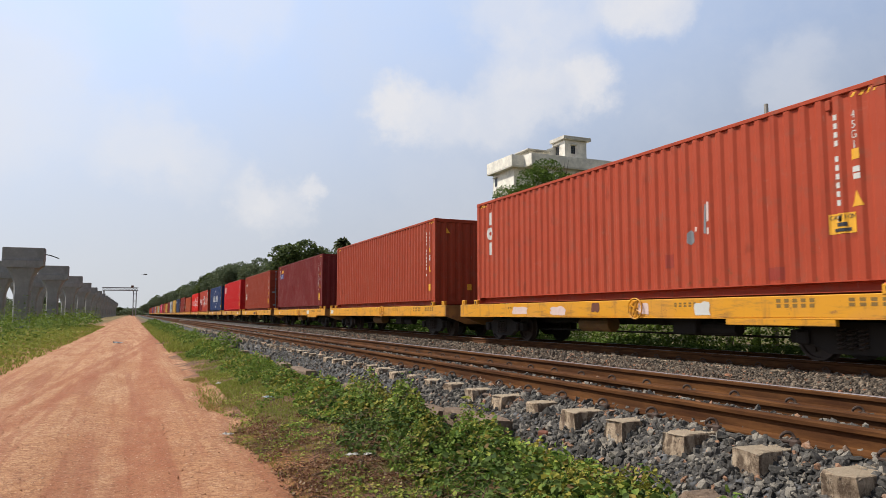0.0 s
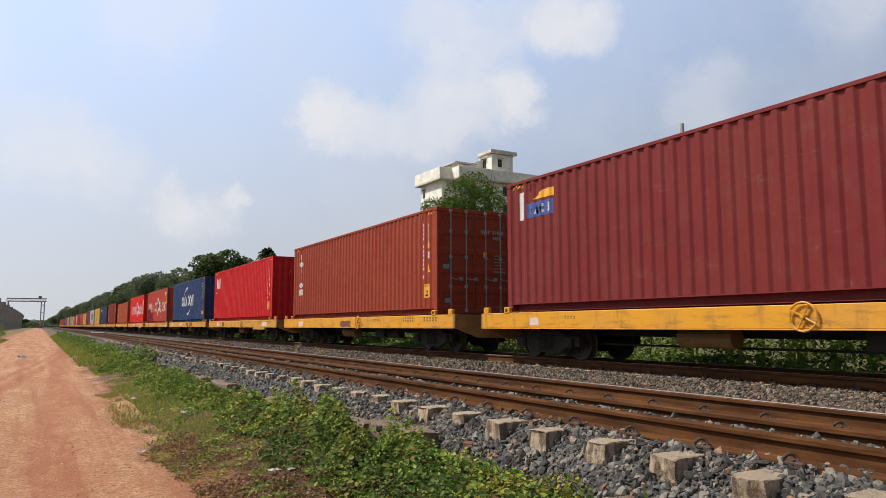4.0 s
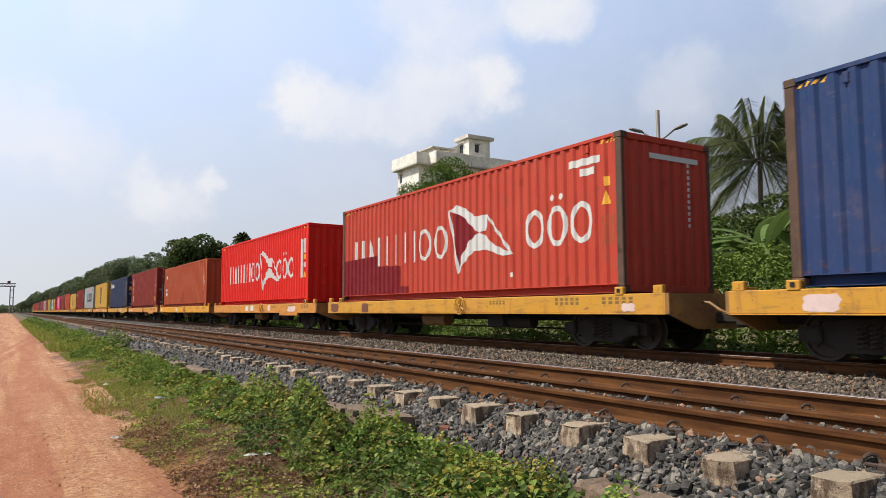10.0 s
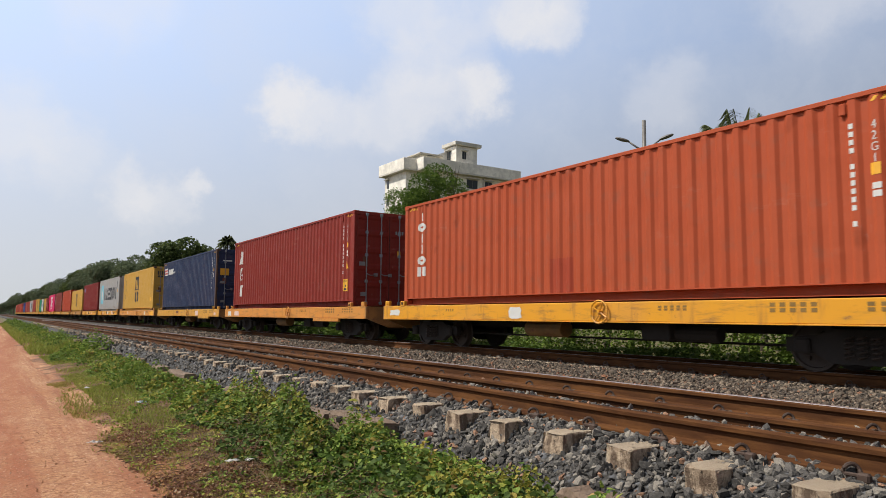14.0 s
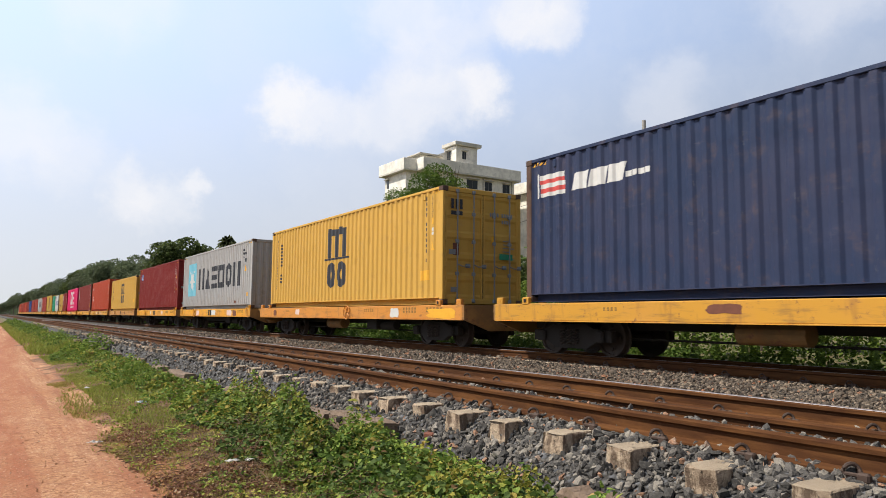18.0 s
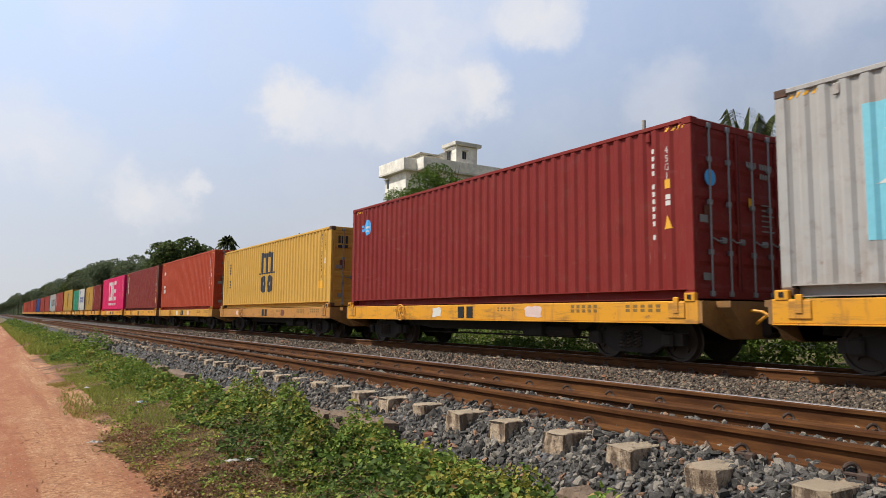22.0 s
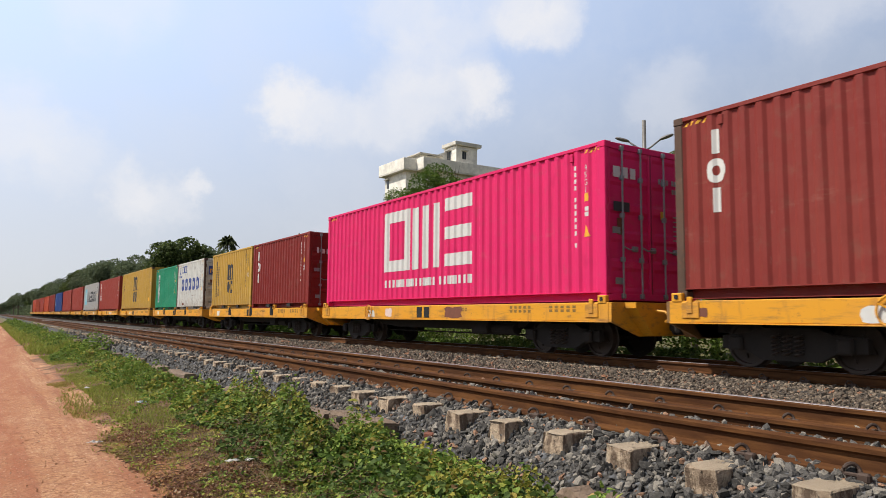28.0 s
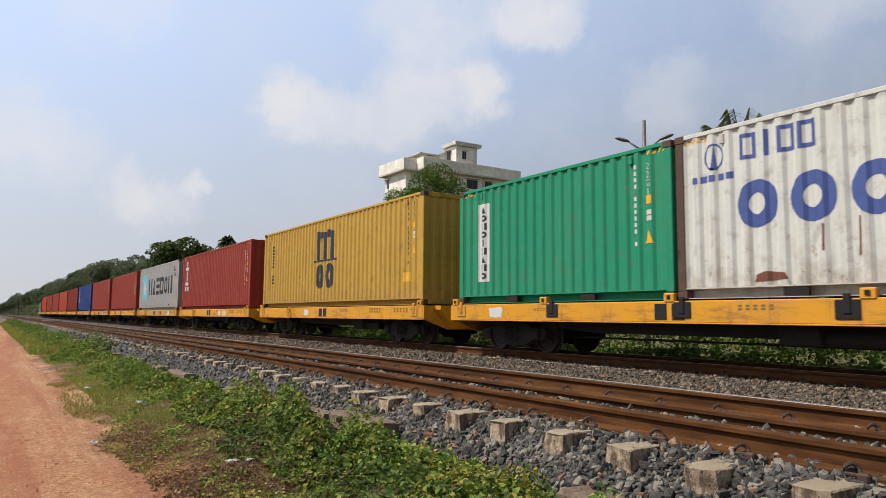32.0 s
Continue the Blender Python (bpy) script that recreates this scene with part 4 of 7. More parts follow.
def drape(geo, loops, L, depth=0.004):
    """Lays a flat shape on the pressed side: cut at every crease so that it follows the steel."""
    br = ribs(0.15, L - 0.15)
    ys, ds = [b[0] for b in br], [b[1] for b in br]
    edges = []
    for loop in loops:
        pts = [(L - u, z) for u, z in loop]
        edges += list(zip(pts, pts[1:] + pts[:1]))
    lo, hi = min(a[0] for a, _ in edges), max(a[0] for a, _ in edges)
    cuts = sorted({round(c, 5) for c in [p[0] for e in edges for p in e] + [y for y in ys if lo < y < hi]})
    for a, b in zip(cuts, cuts[1:]):
        if b - a < 1e-4:
            continue
        m = (a + b) / 2
        hit = []
        for p, q in edges:
            if p[0] > q[0]:
                p, q = q, p
            if p[0] <= m < q[0]:
                f = lambda y: p[1] + (q[1] - p[1]) * (y - p[0]) / (q[0] - p[0])
                hit.append((f(m), f(a), f(b)))
        hit.sort()
        da, db = float(np.interp(a, ys, ds)) - depth, float(np.interp(b, ys, ds)) - depth
        for (_, za, zb), (_, ya, yb) in zip(hit[::2], hit[1::2]):
            geo.add([(da, a, za), (db, b, zb), (db, b, yb), (da, a, ya)], [(0, 1, 2, 3)])


def mark(box, shapes, material, L, label="", depth=0.004, name="marking", joined=False):
    if joined or len(shapes) > 24:
        g = Geo()
        for loops in shapes:
            drape(g, loops, L, depth)
        return tagged(part(name, g, material, box, label, tidy=False), kind="stuff")
    for loops in shapes:
        g = Geo()
        drape(g, loops, L, depth)
        part(name, g, material, box, label, tidy=False)


def id_marks(box, L, top, colour=None, plate=True, rows=11, tri=True, code="45G1"):
    """The number column, size code and small stickers that every container carries near one end, as bars."""
    c = colour or MARK_WHITE
    u = L - 0.80
    k = (top - 0.4) / 1.9
    bars = []
    z = top
    for i in range(rows):
        z -= 0.10 if i in (4, 10) else 0
        bars.append(rect(u, u + 0.06, z - 0.072 * k, z))
        z -= 0.112 * k
    letters(box, code, u + 0.31, top, 0.115, c, L, "upright size code")
    mark(box, bars, c, L, "painted number bars", joined=True)
    mark(box, [rect(u + 0.24, u + 0.37, top - 0.70, top - 0.55)], MARK_YELLOW, L, "yellow sticker")
    mark(box, [rect(u + 0.25, u + 0.37, top - 0.98, top - 0.90), rect(u + 0.25, u + 0.37, top - 0.88, top - 0.80)], MARK_WHITE, L, "white sticker")
    if tri:
        mark(box, [wedge(u + 0.21, u + 0.40, top - 1.36, top - 1.14)], MARK_YELLOW, L, "yellow warning triangle")
    if plate:
        caution_plate(box, L, u + 0.06, u + 0.38, 0.45, 0.82)


def caution_plate(box, L, u0, u1, z0, z1):
    """A yellow plate with a black heading and two unreadable lines."""
    mark(box, [rect(u0, u1, z0, z1)], MARK_YELLOW, L, "yellow caution plate")
    w, h = u1 - u0, z1 - z0
    letters(box, "CAUTION", u0 + 0.5 * w, z1 - 0.06 * h, w / 6.4, MARK_DARK, L, "black heading", True, 0.010)
    mark(box, [rect(u0 + 0.32 * w, u1 - 0.32 * w, z0 + 0.36 * h, z0 + 0.54 * h), rect(u0 + 0.2 * w, u1 - 0.2 * w, z0 + 0.1 * h, z0 + 0.26 * h)], MARK_DARK, L, "black lettering bars", 0.010, joined=True)


def emblem_bow(u0, u1, z0, z1):
    """A flag folded to a bow: two curved sails that meet in the middle, and thin edges."""
    w, h = u1 - u0, z1 - z0
    P = lambda a, b: (u0 + a * w, z0 + b * h)
    top = [P(0.0, 0.93), P(0.15, 1.0), P(0.30, 0.92), P(0.45, 0.78), P(0.62, 0.78), P(0.64, 0.66), P(0.60, 0.56), P(0.50, 0.55), P(0.42, 0.62), P(0.25, 0.82), P(0.10, 0.90)]
    low = [P(0.17, 0.0), P(0.22, 0.24), P(0.35, 0.45), P(0.50, 0.55), P(0.60, 0.50), P(0.72, 0.36), P(1.0, 0.20), P(0.85, 0.19), P(0.62, 0.30), P(0.42, 0.30), P(0.27, 0.16)]
    return [[top], [low], [[P(0.0, 0.93), P(0.03, 0.93), P(0.19, 0.05), P(0.16, 0.0)]], [[P(0.61, 0.78), P(0.64, 0.78), P(1.0, 0.20), P(0.95, 0.20)]]]


def swoosh(pts, t0, t1):
    """A brush stroke through points, swelling from t0 to t1."""
    n = len(pts)
    up = [(u, z + (t0 + (t1 - t0) * i / (n - 1)) / 2) for i, (u, z) in enumerate(pts)]
    dn = [(u, z - (t0 + (t1 - t0) * i / (n - 1)) / 2) for i, (u, z) in enumerate(pts)]
    return [up + dn[::-1]]


def star(u, z, r, n=7):
    return [[(u + (r if k % 2 == 0 else r * 0.34) * math.sin(k * math.pi / n) * 0.82, z + (r if k % 2 == 0 else r * 0.34) * math.cos(k * math.pi / n)) for k in range(2 * n)]]


def trident(u0, u1, z0, z1):
    """Three posts under a cap on a brushed base line, with two rounds beneath."""
    w, h = u1 - u0, z1 - z0
    t = 0.17 * w
    out = [rect(u0 + 0.10 * w, u0 + 0.10 * w + t, z0 + 0.50 * h, z1), rect(u0 + 0.42 * w, u0 + 0.42 * w + t, z0 + 0.50 * h, z1 - 0.03 * h), rect(u0 + 0.74 * w, u0 + 0.74 * w + t, z0 + 0.50 * h, z1 - 0.03 * h),
           rect(u0 + 0.10 * w + t, u0 + 0.42 * w, z1 - 0.13 * h, z1 - 0.02 * h), rect(u0 + 0.42 * w + t, u0 + 0.74 * w, z1 - 0.13 * h, z1),
           rect(u0, u1, z0 + 0.465 * h, z0 + 0.497 * h)]
    out += [ring(u0 + 0.10 * w, u0 + 0.47 * w, z0, z0 + 0.43 * h, 0.14 * w), ring(u0 + 0.52 * w, u0 + 0.91 * w, z0, z0 + 0.43 * h, 0.14 * w)]
    return out


def end_mark(box, shapes, material, y=-0.004, label=""):
    """Flat marks on the end that faces the camera: loops of (x, z)."""
    if len(shapes) > 6:
        g = Geo()
        for loop in shapes:
            g.prism(loop, 1, y - 0.003, y)
        return tagged(part("end_marking", g, material, box, label), kind="stuff")
    for loop in shapes:
        part("end_marking", Geo().prism(loop, 1, y - 0.003, y), material, box, label)


def bar2(x0, x1, z0, z1):
    return [(x0, z0), (x1, z0), (x1, z1), (x0, z1)]


CONTAINERS = []


VENT_ME = Geo().box(-0.006, 0.03, -0.045, 0.045, 0.0, 0.16, 0.012).mesh("air_vent")


def container(s, L, H, paint_name, doors, label, post=None, cast=None):
    """One container at s metres up the line at the clip's start."""
    box = thing("shipping_container", pose(SIDE_X, s, DECK_Z), label=label, category="shipping container", group="containers on the train")
    mats = (PAINTS[paint_name], PAINTS[post or paint_name], PAINTS[cast or post or paint_name])
    for name, me, slot in size_meshes(L, H, doors):
        part(name, me, mats[slot], box)
    if L == FT20:
        # no real opening: a black block paints the shade inside each pocket
        for y0 in (1.75, L - 2.1):
            part("fork_pocket", Geo().box(0.016, 0.06, y0, y0 + 0.36, 0.02, 0.135, 0.004), SEAL_AND_HOLE_BLACK, box, "dark fork pocket")
    if doors:
        leaves, seal = DOOR_SETS[H]
        for leaf, rods, hinges in leaves:
            d = part("door", leaf, mats[0], box)
            for r, h in rods:
                part("lock_rod", r, GALV if paint_name not in ("white", "grey") else mats[0], d, "steel lock rod")
                part("handle", h, GALV, d)
            for k in hinges:
                part("hinge", k, mats[1], d)
        part("door_seal", seal, SEAL_AND_HOLE_BLACK, box, "black rubber seal")
        end_mark(box, [bar2(1.42 + 0.075 * k, 1.47 + 0.075 * k, H - 0.66, H - 0.56) for k in range(11) if k not in (4, 10)] + [bar2(1.80 + 0.075 * k, 1.85 + 0.075 * k, H - 0.82, H - 0.73) for k in range(4)], DULL_WHITE, -0.004, "dull white number bars")
        end_mark(box, [bar2(1.86, 2.1 + 0.06 * (k % 3), 1.62 - 0.09 * k, 1.645 - 0.09 * k) for k in range(6)], DULL_WHITE, 0.026, "faded white data bars")
        end_mark(box, [bar2(1.50, 1.62, 1.56, 1.72)], MARK_YELLOW, 0.026, "small yellow sticker")
        end_mark(box, [bar2(0.20, 0.40, 1.22, 1.34), bar2(0.26, 0.46, 0.30, 0.42)], DULL_WHITE, 0.026, "white plate")
        end_mark(box, [bar2(0.32, 0.5, 1.2, 1.5)], MARK_RUST, 0.028, "brown plate")
    else:
        end_mark(box, [bar2(1.78, 1.84, z, z + 0.07) for z in np.arange(1.25, 2.5, 0.115)], MARK_WHITE, 0.026, "painted number bars")
    for y0 in (0.86, L - 0.86):
        part("air_vent", VENT_ME, mats[0], box).location = (0.0, y0, H - 0.27)
    # tiger stripes at the top corners
    for u0 in (0.18, L - 0.52):
        mark(box, [rect(u0 + 0.11 * k, u0 + 0.05 + 0.11 * k, H - 0.16, H - 0.10, 0.05) for k in range(4)], MARK_YELLOW, L, "hazard stripes")
    CONTAINERS.append((box, s))
    return box


L = FT40
S0 = [5.92, 21.21, 36.36, 51.81, 67.14, 82.39, 97.66, 112.91, 128.19, 143.45, 158.64, 173.97, 188.58, 202.17, 215.93, 229.82, 243.26, 256.96]

c = container(S0[0], L, HIGH, "orange", False, "orange-red forty-foot container with white stacked marks and scraped side")
mark(c, column("brb", 0.62, 0.95, 2.55, 1.35, 0.11), MARK_WHITE, L)
id_marks(c, L, 2.55, plate=False)
caution_plate(c, L, 11.24, 11.66, 0.83, 1.12)
mark(c, [[[(8.80, 1.12), (8.86, 1.10), (8.90, 1.62), (8.84, 1.64)]], [[(8.42, 0.98), (8.50, 0.93), (8.58, 0.98), (8.57, 1.16), (8.50, 1.20), (8.43, 1.14)]]], GALV, L, "bare scraped patch")
mark(c, [[[(8.90, 1.30), (8.96, 1.32), (8.97, 1.65), (8.92, 1.66)]], rect(8.91, 8.96, 1.08, 1.20), rect(8.62, 8.68, 1.16, 1.24)], MARK_PINK, L, "pale chipped paint")
mark(c, [rect(10.15, 10.45, 0.22, 0.42), rect(7.85, 8.05, 0.55, 0.8)], PAINTS["brick"], L, "darker touched-up patch")

c = container(S0[1], L, HIGH, "brown_red", False, "brownish red forty-foot container with yellow stickers")
id_marks(c, L, 2.48, plate=False)
mark(c, [rect(11.55, 11.78, 0.48, 0.70)], MARK_YELLOW, L, "yellow plate")
end_mark(c, [[(0.42, 2.4), (0.58, 2.4), (0.43, 2.58)], bar2(1.2, 1.36, 0.5, 0.7)], MARK_YELLOW, 0.026)

c = container(S0[2], L, HIGH, "maroon", False, "dark maroon forty-foot container with small white and blue badge")
mark(c, [rect(0.72, 1.62, 2.02, 2.34)], MARK_BLUE, L, "blue badge")
mark(c, [rect(0.46, 0.64, 2.0, 2.62)] + glyphs("rwrb", 0.74, 1.6, 2.08, 2.28, 0.06), MARK_WHITE, L)
mark(c, [[[(0.95, 2.40), (1.64, 2.40), (1.64, 2.58), (1.3, 2.58)]]], MARK_YELLOW, L)
id_marks(c, L, 2.46)
end_mark(c, [[(1.25, 2.2), (1.5, 2.2), (1.27, 2.4)], bar2(1.95, 2.2, 0.45, 0.82)], MARK_YELLOW, 0.026)

c = container(S0[3], L, HIGH, "russet", True, "russet forty-foot container, tall white stacked marks, doors shut")
mark(c, column("brbbrp", 0.70, 1.06, 2.57, 0.92, 0.09), MARK_WHITE, L)
id_marks(c, L, 2.5)

c = container(S0[4], L, HIGH, "crimson", False, "crimson forty-foot container with small white badge")
mark(c, glyphs("rwb", 0.52, 1.48, 1.88, 2.48, 0.15, 0.1), MARK_WHITE, L)
id_marks(c, L, 2.46)
mark(c, [rect(0.35, 0.55, 1.62, 1.67)], MARK_WHITE, L, "white scuff")
end_mark(c, [[(1.3, 2.15), (1.5, 2.15), (1.4, 2.35)], bar2(1.8, 2.1, 0.45, 0.8)], MARK_YELLOW, 0.026)

c = container(S0[5], L, HIGH, "blue", False, "navy blue forty-foot container with white brush strokes, rusty posts", "rusty_post", "rusty_post")
mark(c, glyphs("rpw", 3.86, 5.97, 1.12, 1.84, 0.17, 0.12) + glyphs("rrp", 6.26, 8.42, 1.11, 1.86, 0.18, 0.12), MARK_WHITE, L)
mark(c, [swoosh([(4.82, 1.97), (5.02, 2.12), (5.30, 2.26), (5.62, 2.35), (5.9, 2.40), (6.13, 2.42)], 0.03, 0.19), swoosh([(7.45, 1.02), (7.25, 0.84), (6.95, 0.68), (6.65, 0.58), (6.35, 0.53), (6.14, 0.52)], 0.03, 0.19)], MARK_WHITE, L, "white brush strokes")
id_marks(c, L, 2.5, plate=False, tri=False)
mark(c, [rect(11.34, 11.56, 0.45, 0.69), wedge(11.63, 11.85, 0.47, 0.70)], MARK_YELLOW, L, "yellow stickers")
mark(c, [rect(4.55, 4.62, 0.40, 0.46), rect(7.15, 7.3, 0.38, 0.46)], MARK_WHITE, L, "white scuffs")
end_mark(c, [bar2(1.25, 1.42, 0.5, 0.75), [(1.78, 0.5), (1.95, 0.5), (1.8, 0.72)]], MARK_YELLOW, 0.026)

for s, tone, tag in ((S0[6], "faded_red", "faded red forty-foot container, white bow emblem, darker repainted panel"), (S0[7], "scarlet", "bright scarlet forty-foot container with a white bow emblem")):
    c = container(s, L, HIGH, tone, False, tag, None if tone == "scarlet" else "rusty_post")
    if tone == "faded_red":
        mark(c, [[[(0.16, 0.17), (4.35, 0.17), (4.35, 0.34), (3.95, 0.36), (3.95, 0.92), (2.55, 0.98), (2.55, 1.30), (0.16, 1.26)]]], PAINTS["patch_red"], L, "darker repainted panel", 0.0075, "repainted_panel")
        mark(c, [rect(11.66, 12.02, 0.88, 1.42)], PAINTS["orange"], L, "orange touched-up patch", 0.003)
    mark(c, glyphs("pwpbprr", 0.95 if tone == "faded_red" else 1.7, 6.35, 0.98, 1.82, 0.10, 0.24), MARK_WHITE, L)
    mark(c, emblem_bow(6.4, 9.02, 0.56, 2.24), MARK_WHITE, L, "white bow emblem", 0.006)
    if tone == "faded_red":
        mark(c, [[[(6.56, 2.06), (6.9, 2.02), (7.3, 1.78), (7.62, 1.48), (7.3, 1.20), (7.04, 0.92), (6.90, 0.66), (6.84, 0.70)]]], PAINTS["patch_red"], L, "dark red sail of the emblem", 0.005)
    e0 = 8.62 if tone == "scarlet" else 9.43
    mark(c, glyphs("rrr", e0, e0 + 2.0, 0.95, 1.76, 0.11, 0.14), MARK_WHITE, L)
    mark(c, [[oval(e0 + 0.86, 1.93, 0.08, 0.07, 12)], [oval(e0 + 1.12, 1.93, 0.08, 0.07, 12)]], MARK_WHITE, L)
    if tone == "scarlet":
        mark(c, [rect(11.42, 11.56, 0.92, 2.35), rect(11.74, 11.84, 1.82, 2.35), rect(11.74, 11.84, 1.3, 1.48)], MARK_WHITE, L, "white number strips")
        mark(c, [rect(11.73, 11.85, 1.58, 1.76), wedge(11.7, 11.88, 0.92, 1.14)], MARK_YELLOW, L, "yellow stickers")
    else:
        mark(c, [rect(10.78, 11.62, 2.42, 2.56), rect(11.1, 11.5, 2.22, 2.36), rect(8.9, 9.0, 0.40, 0.5)], MARK_WHITE, L, "white number strips")
        mark(c, [rect(11.75, 11.87, 1.95, 2.12), wedge(11.68, 11.89, 1.61, 1.87)], MARK_YELLOW, L, "yellow stickers")
        end_mark(c, [bar2(0.75, 2.1, 2.48, 2.58)], MARK_WHITE, 0.026, "white number strip")

c = container(S0[8], L, STD, "terracotta", False, "terracotta forty-foot container with white stacked marks and dark patch")
mark(c, column("brbbrp", 0.66, 1.02, 2.36, 0.71, 0.09), MARK_WHITE, L)
id_marks(c, L, 2.2, plate=False, tri=False, code="42G1")
mark(c, [rect(5.68, 6.3, 0.16, 0.83)], PAINTS["brown_red"], L, "brown patch", 0.003)

c = container(S0[9], L, HIGH, "wine", True, "wine-red forty-foot container with slanting white marks, doors shut")
mark(c, [rect(0.70, 0.87, 1.90, 2.44, 0.10), rect(0.90, 1.07, 1.90, 2.44, 0.10), rect(0.74, 0.92, 1.20, 1.72, 0.10), [[(0.96, 1.20), (1.10, 1.20), (1.14, 1.38)]], [[(0.97, 1.42), (1.10, 1.34), (1.12, 1.52)]], [[(1.0, 1.72), (1.2, 1.72), (1.17, 1.56)]], rect(0.86, 1.10, 0.50, 0.98, 0.10), [[(0.78, 0.50), (0.90, 0.50), (0.82, 0.66)]], [[(1.13, 0.98), (1.28, 0.98), (1.25, 0.84)]]], MARK_WHITE, L)
id_marks(c, L, 2.5)

c = container(S0[10], L, HIGH, "navy", True, "navy blue forty-foot container, small striped flag mark, doors shut", "rusty_post", "rusty_post")
mark(c, [rect(0.36, 0.40, 2.06, 2.56), rect(0.42, 1.1, 2.42, 2.52), rect(0.44, 1.12, 2.25, 2.34), rect(0.44, 1.12, 2.08, 2.16)] + glyphs("BBB", 1.3, 2.6, 2.10, 2.42, 0.1, 0.12, 0.08) + glyphs("BBBB", 2.66, 3.2, 2.14, 2.24, 0.05), MARK_WHITE, L)
mark(c, [rect(0.42, 1.1, 2.34, 2.42), rect(0.44, 1.12, 2.16, 2.25)], MARK_RED, L)
id_marks(c, L, 2.52, plate=False, tri=False)
end_mark(c, [bar2(0.2, 0.62, 1.62, 1.95)], MARK_YELLOW, 0.026, "yellow plate")
end_mark(c, [bar2(0.3, 0.75, 2.30, 2.36)], MARK_WHITE, 0.02)

for s, tone, tag, H in ((S0[11], "yellow", "mustard yellow forty-foot container with charcoal emblem, doors shut", HIGH), (S0[14], "yellow", "mustard yellow forty-foot container, low roof, charcoal emblem", STD), (298.42, "ochre", "ochre yellow forty-foot container with charcoal emblem, dented side", HIGH)):
    k = H - 0.4
    c = container(s, L, H, tone, tone == "yellow", tag, None, "rusty_post")
    mark(c, trident(5.08, 6.86, 0.58, k), MARK_DARK, L, "charcoal emblem")
    mark(c, [rect(0.56, 0.66, z, z + 0.075) for z in np.arange(0.66, k, 0.112)] + [rect(0.98, 1.08, z, z + 0.075) for z in np.arange(0.9, k - 0.2, 0.125) if not 1.25 < z < 1.4], MARK_DARK, L, "charcoal lettering bars", joined=True)
    id_marks(c, L, k + 0.2, MARK_DARK, False)
    mark(c, [rect(11.16, 11.54, 0.60, 0.85)], MARK_YELLOW, L, "yellow plate")
    if tone == "yellow":
        end_mark(c, [bar2(0.25, 0.33, k - 0.15, k + 0.1), bar2(0.38, 0.46, k - 0.15, k + 0.1), bar2(0.51, 0.59, k - 0.15, k + 0.1), bar2(0.25, 0.59, k - 0.3, k - 0.2)], MARK_DARK, 0.01)
        end_mark(c, [bar2(1.72, 2.15, 1.15, 1.3)], PAINTS["green"], -0.006, "green sticker")

for s in (S0[12], 325.66):
    c = container(s, L, HIGH, "grey", False, "light grey forty-foot container, pale blue star panel, rust runs", "grey", "rusty_post")
    mark(c, [rect(1.16, 2.72, 0.68, 2.42)], MARK_SKY, L, "pale blue square panel")
    mark(c, [star(1.94, 1.56, 0.82)], MARK_WHITE, L, "white star", 0.007)
    mark(c, glyphs("pwsorp", 3.38, 10.46, 0.98, 2.06, 0.26, 0.2), MARK_DARK, L, "charcoal lettering shapes")
    mark(c, glyphs("BBBB", 10.78, 11.08, 2.46, 2.56, 0.1, 0.3) + glyphs("BBB", 10.78, 11.0, 2.30, 2.40, 0.1, 0.3) + glyphs("BBB", 11.12, 11.34, 2.30, 2.40, 0.1, 0.3), MARK_DARK, L, "charcoal number bars", joined=True)
    letters(c, "45G1", 10.93, 2.24, 0.085, MARK_DARK, L, "size code", True)
    mark(c, [rect(11.16, 11.28, 1.98, 2.13)], MARK_DARK, L, "dark data sticker")
    mark(c, [wedge(11.12, 11.34, 1.58, 1.84)], MARK_YELLOW, L, "yellow warning triangle")
    mark(c, [rect(11.5, 11.7, 0.5, 0.66)], MARK_YELLOW, L, "yellow sticker")
    mark(c, [[[(9.66, 0.26), (9.9, 0.22), (10.12, 0.27), (10.05, 0.33), (9.75, 0.34)]]], MARK_RUST, L, "rust scrape")

c = container(S0[13], L, HIGH, "oxblood", True, "oxblood forty-foot container with a round sky-blue sticker")
mark(c, [[oval(0.93, 2.27, 0.20, 0.23)], rect(0.62, 0.74, 2.16, 2.24), rect(0.6, 0.72, 2.28, 2.35)], MARK_AZURE, L, "round sky-blue sticker")
mark(c, [rect(0.82, 1.04, 2.24, 2.30), rect(0.84, 1.02, 2.14, 2.18)], MARK_WHITE, L, "", 0.007)
id_marks(c, L, 2.5, plate=False)
end_mark(c, [[(0.45 + 0.14 * math.cos(a), 1.95 + 0.14 * math.sin(a)) for a in np.arange(0, 6.2, 0.5)]], MARK_AZURE, -0.002, "round sky-blue sticker")

c = container(S0[15], L, HIGH, "vermilion", True, "vermilion forty-foot container with white stacked marks, doors shut")
mark(c, column("brbbrp", 0.66, 1.02, 2.6, 1.0, 0.09), MARK_WHITE, L)
id_marks(c, L, 2.55, plate=False)
c = container(S0[16], L, HIGH, "plum", False, "faded plum-red forty-foot container, rusty corner posts", "rusty_post")
mark(c, column("brb", 0.58, 0.92, 2.58, 1.3, 0.11), MARK_WHITE, L)
id_marks(c, L, 2.55)

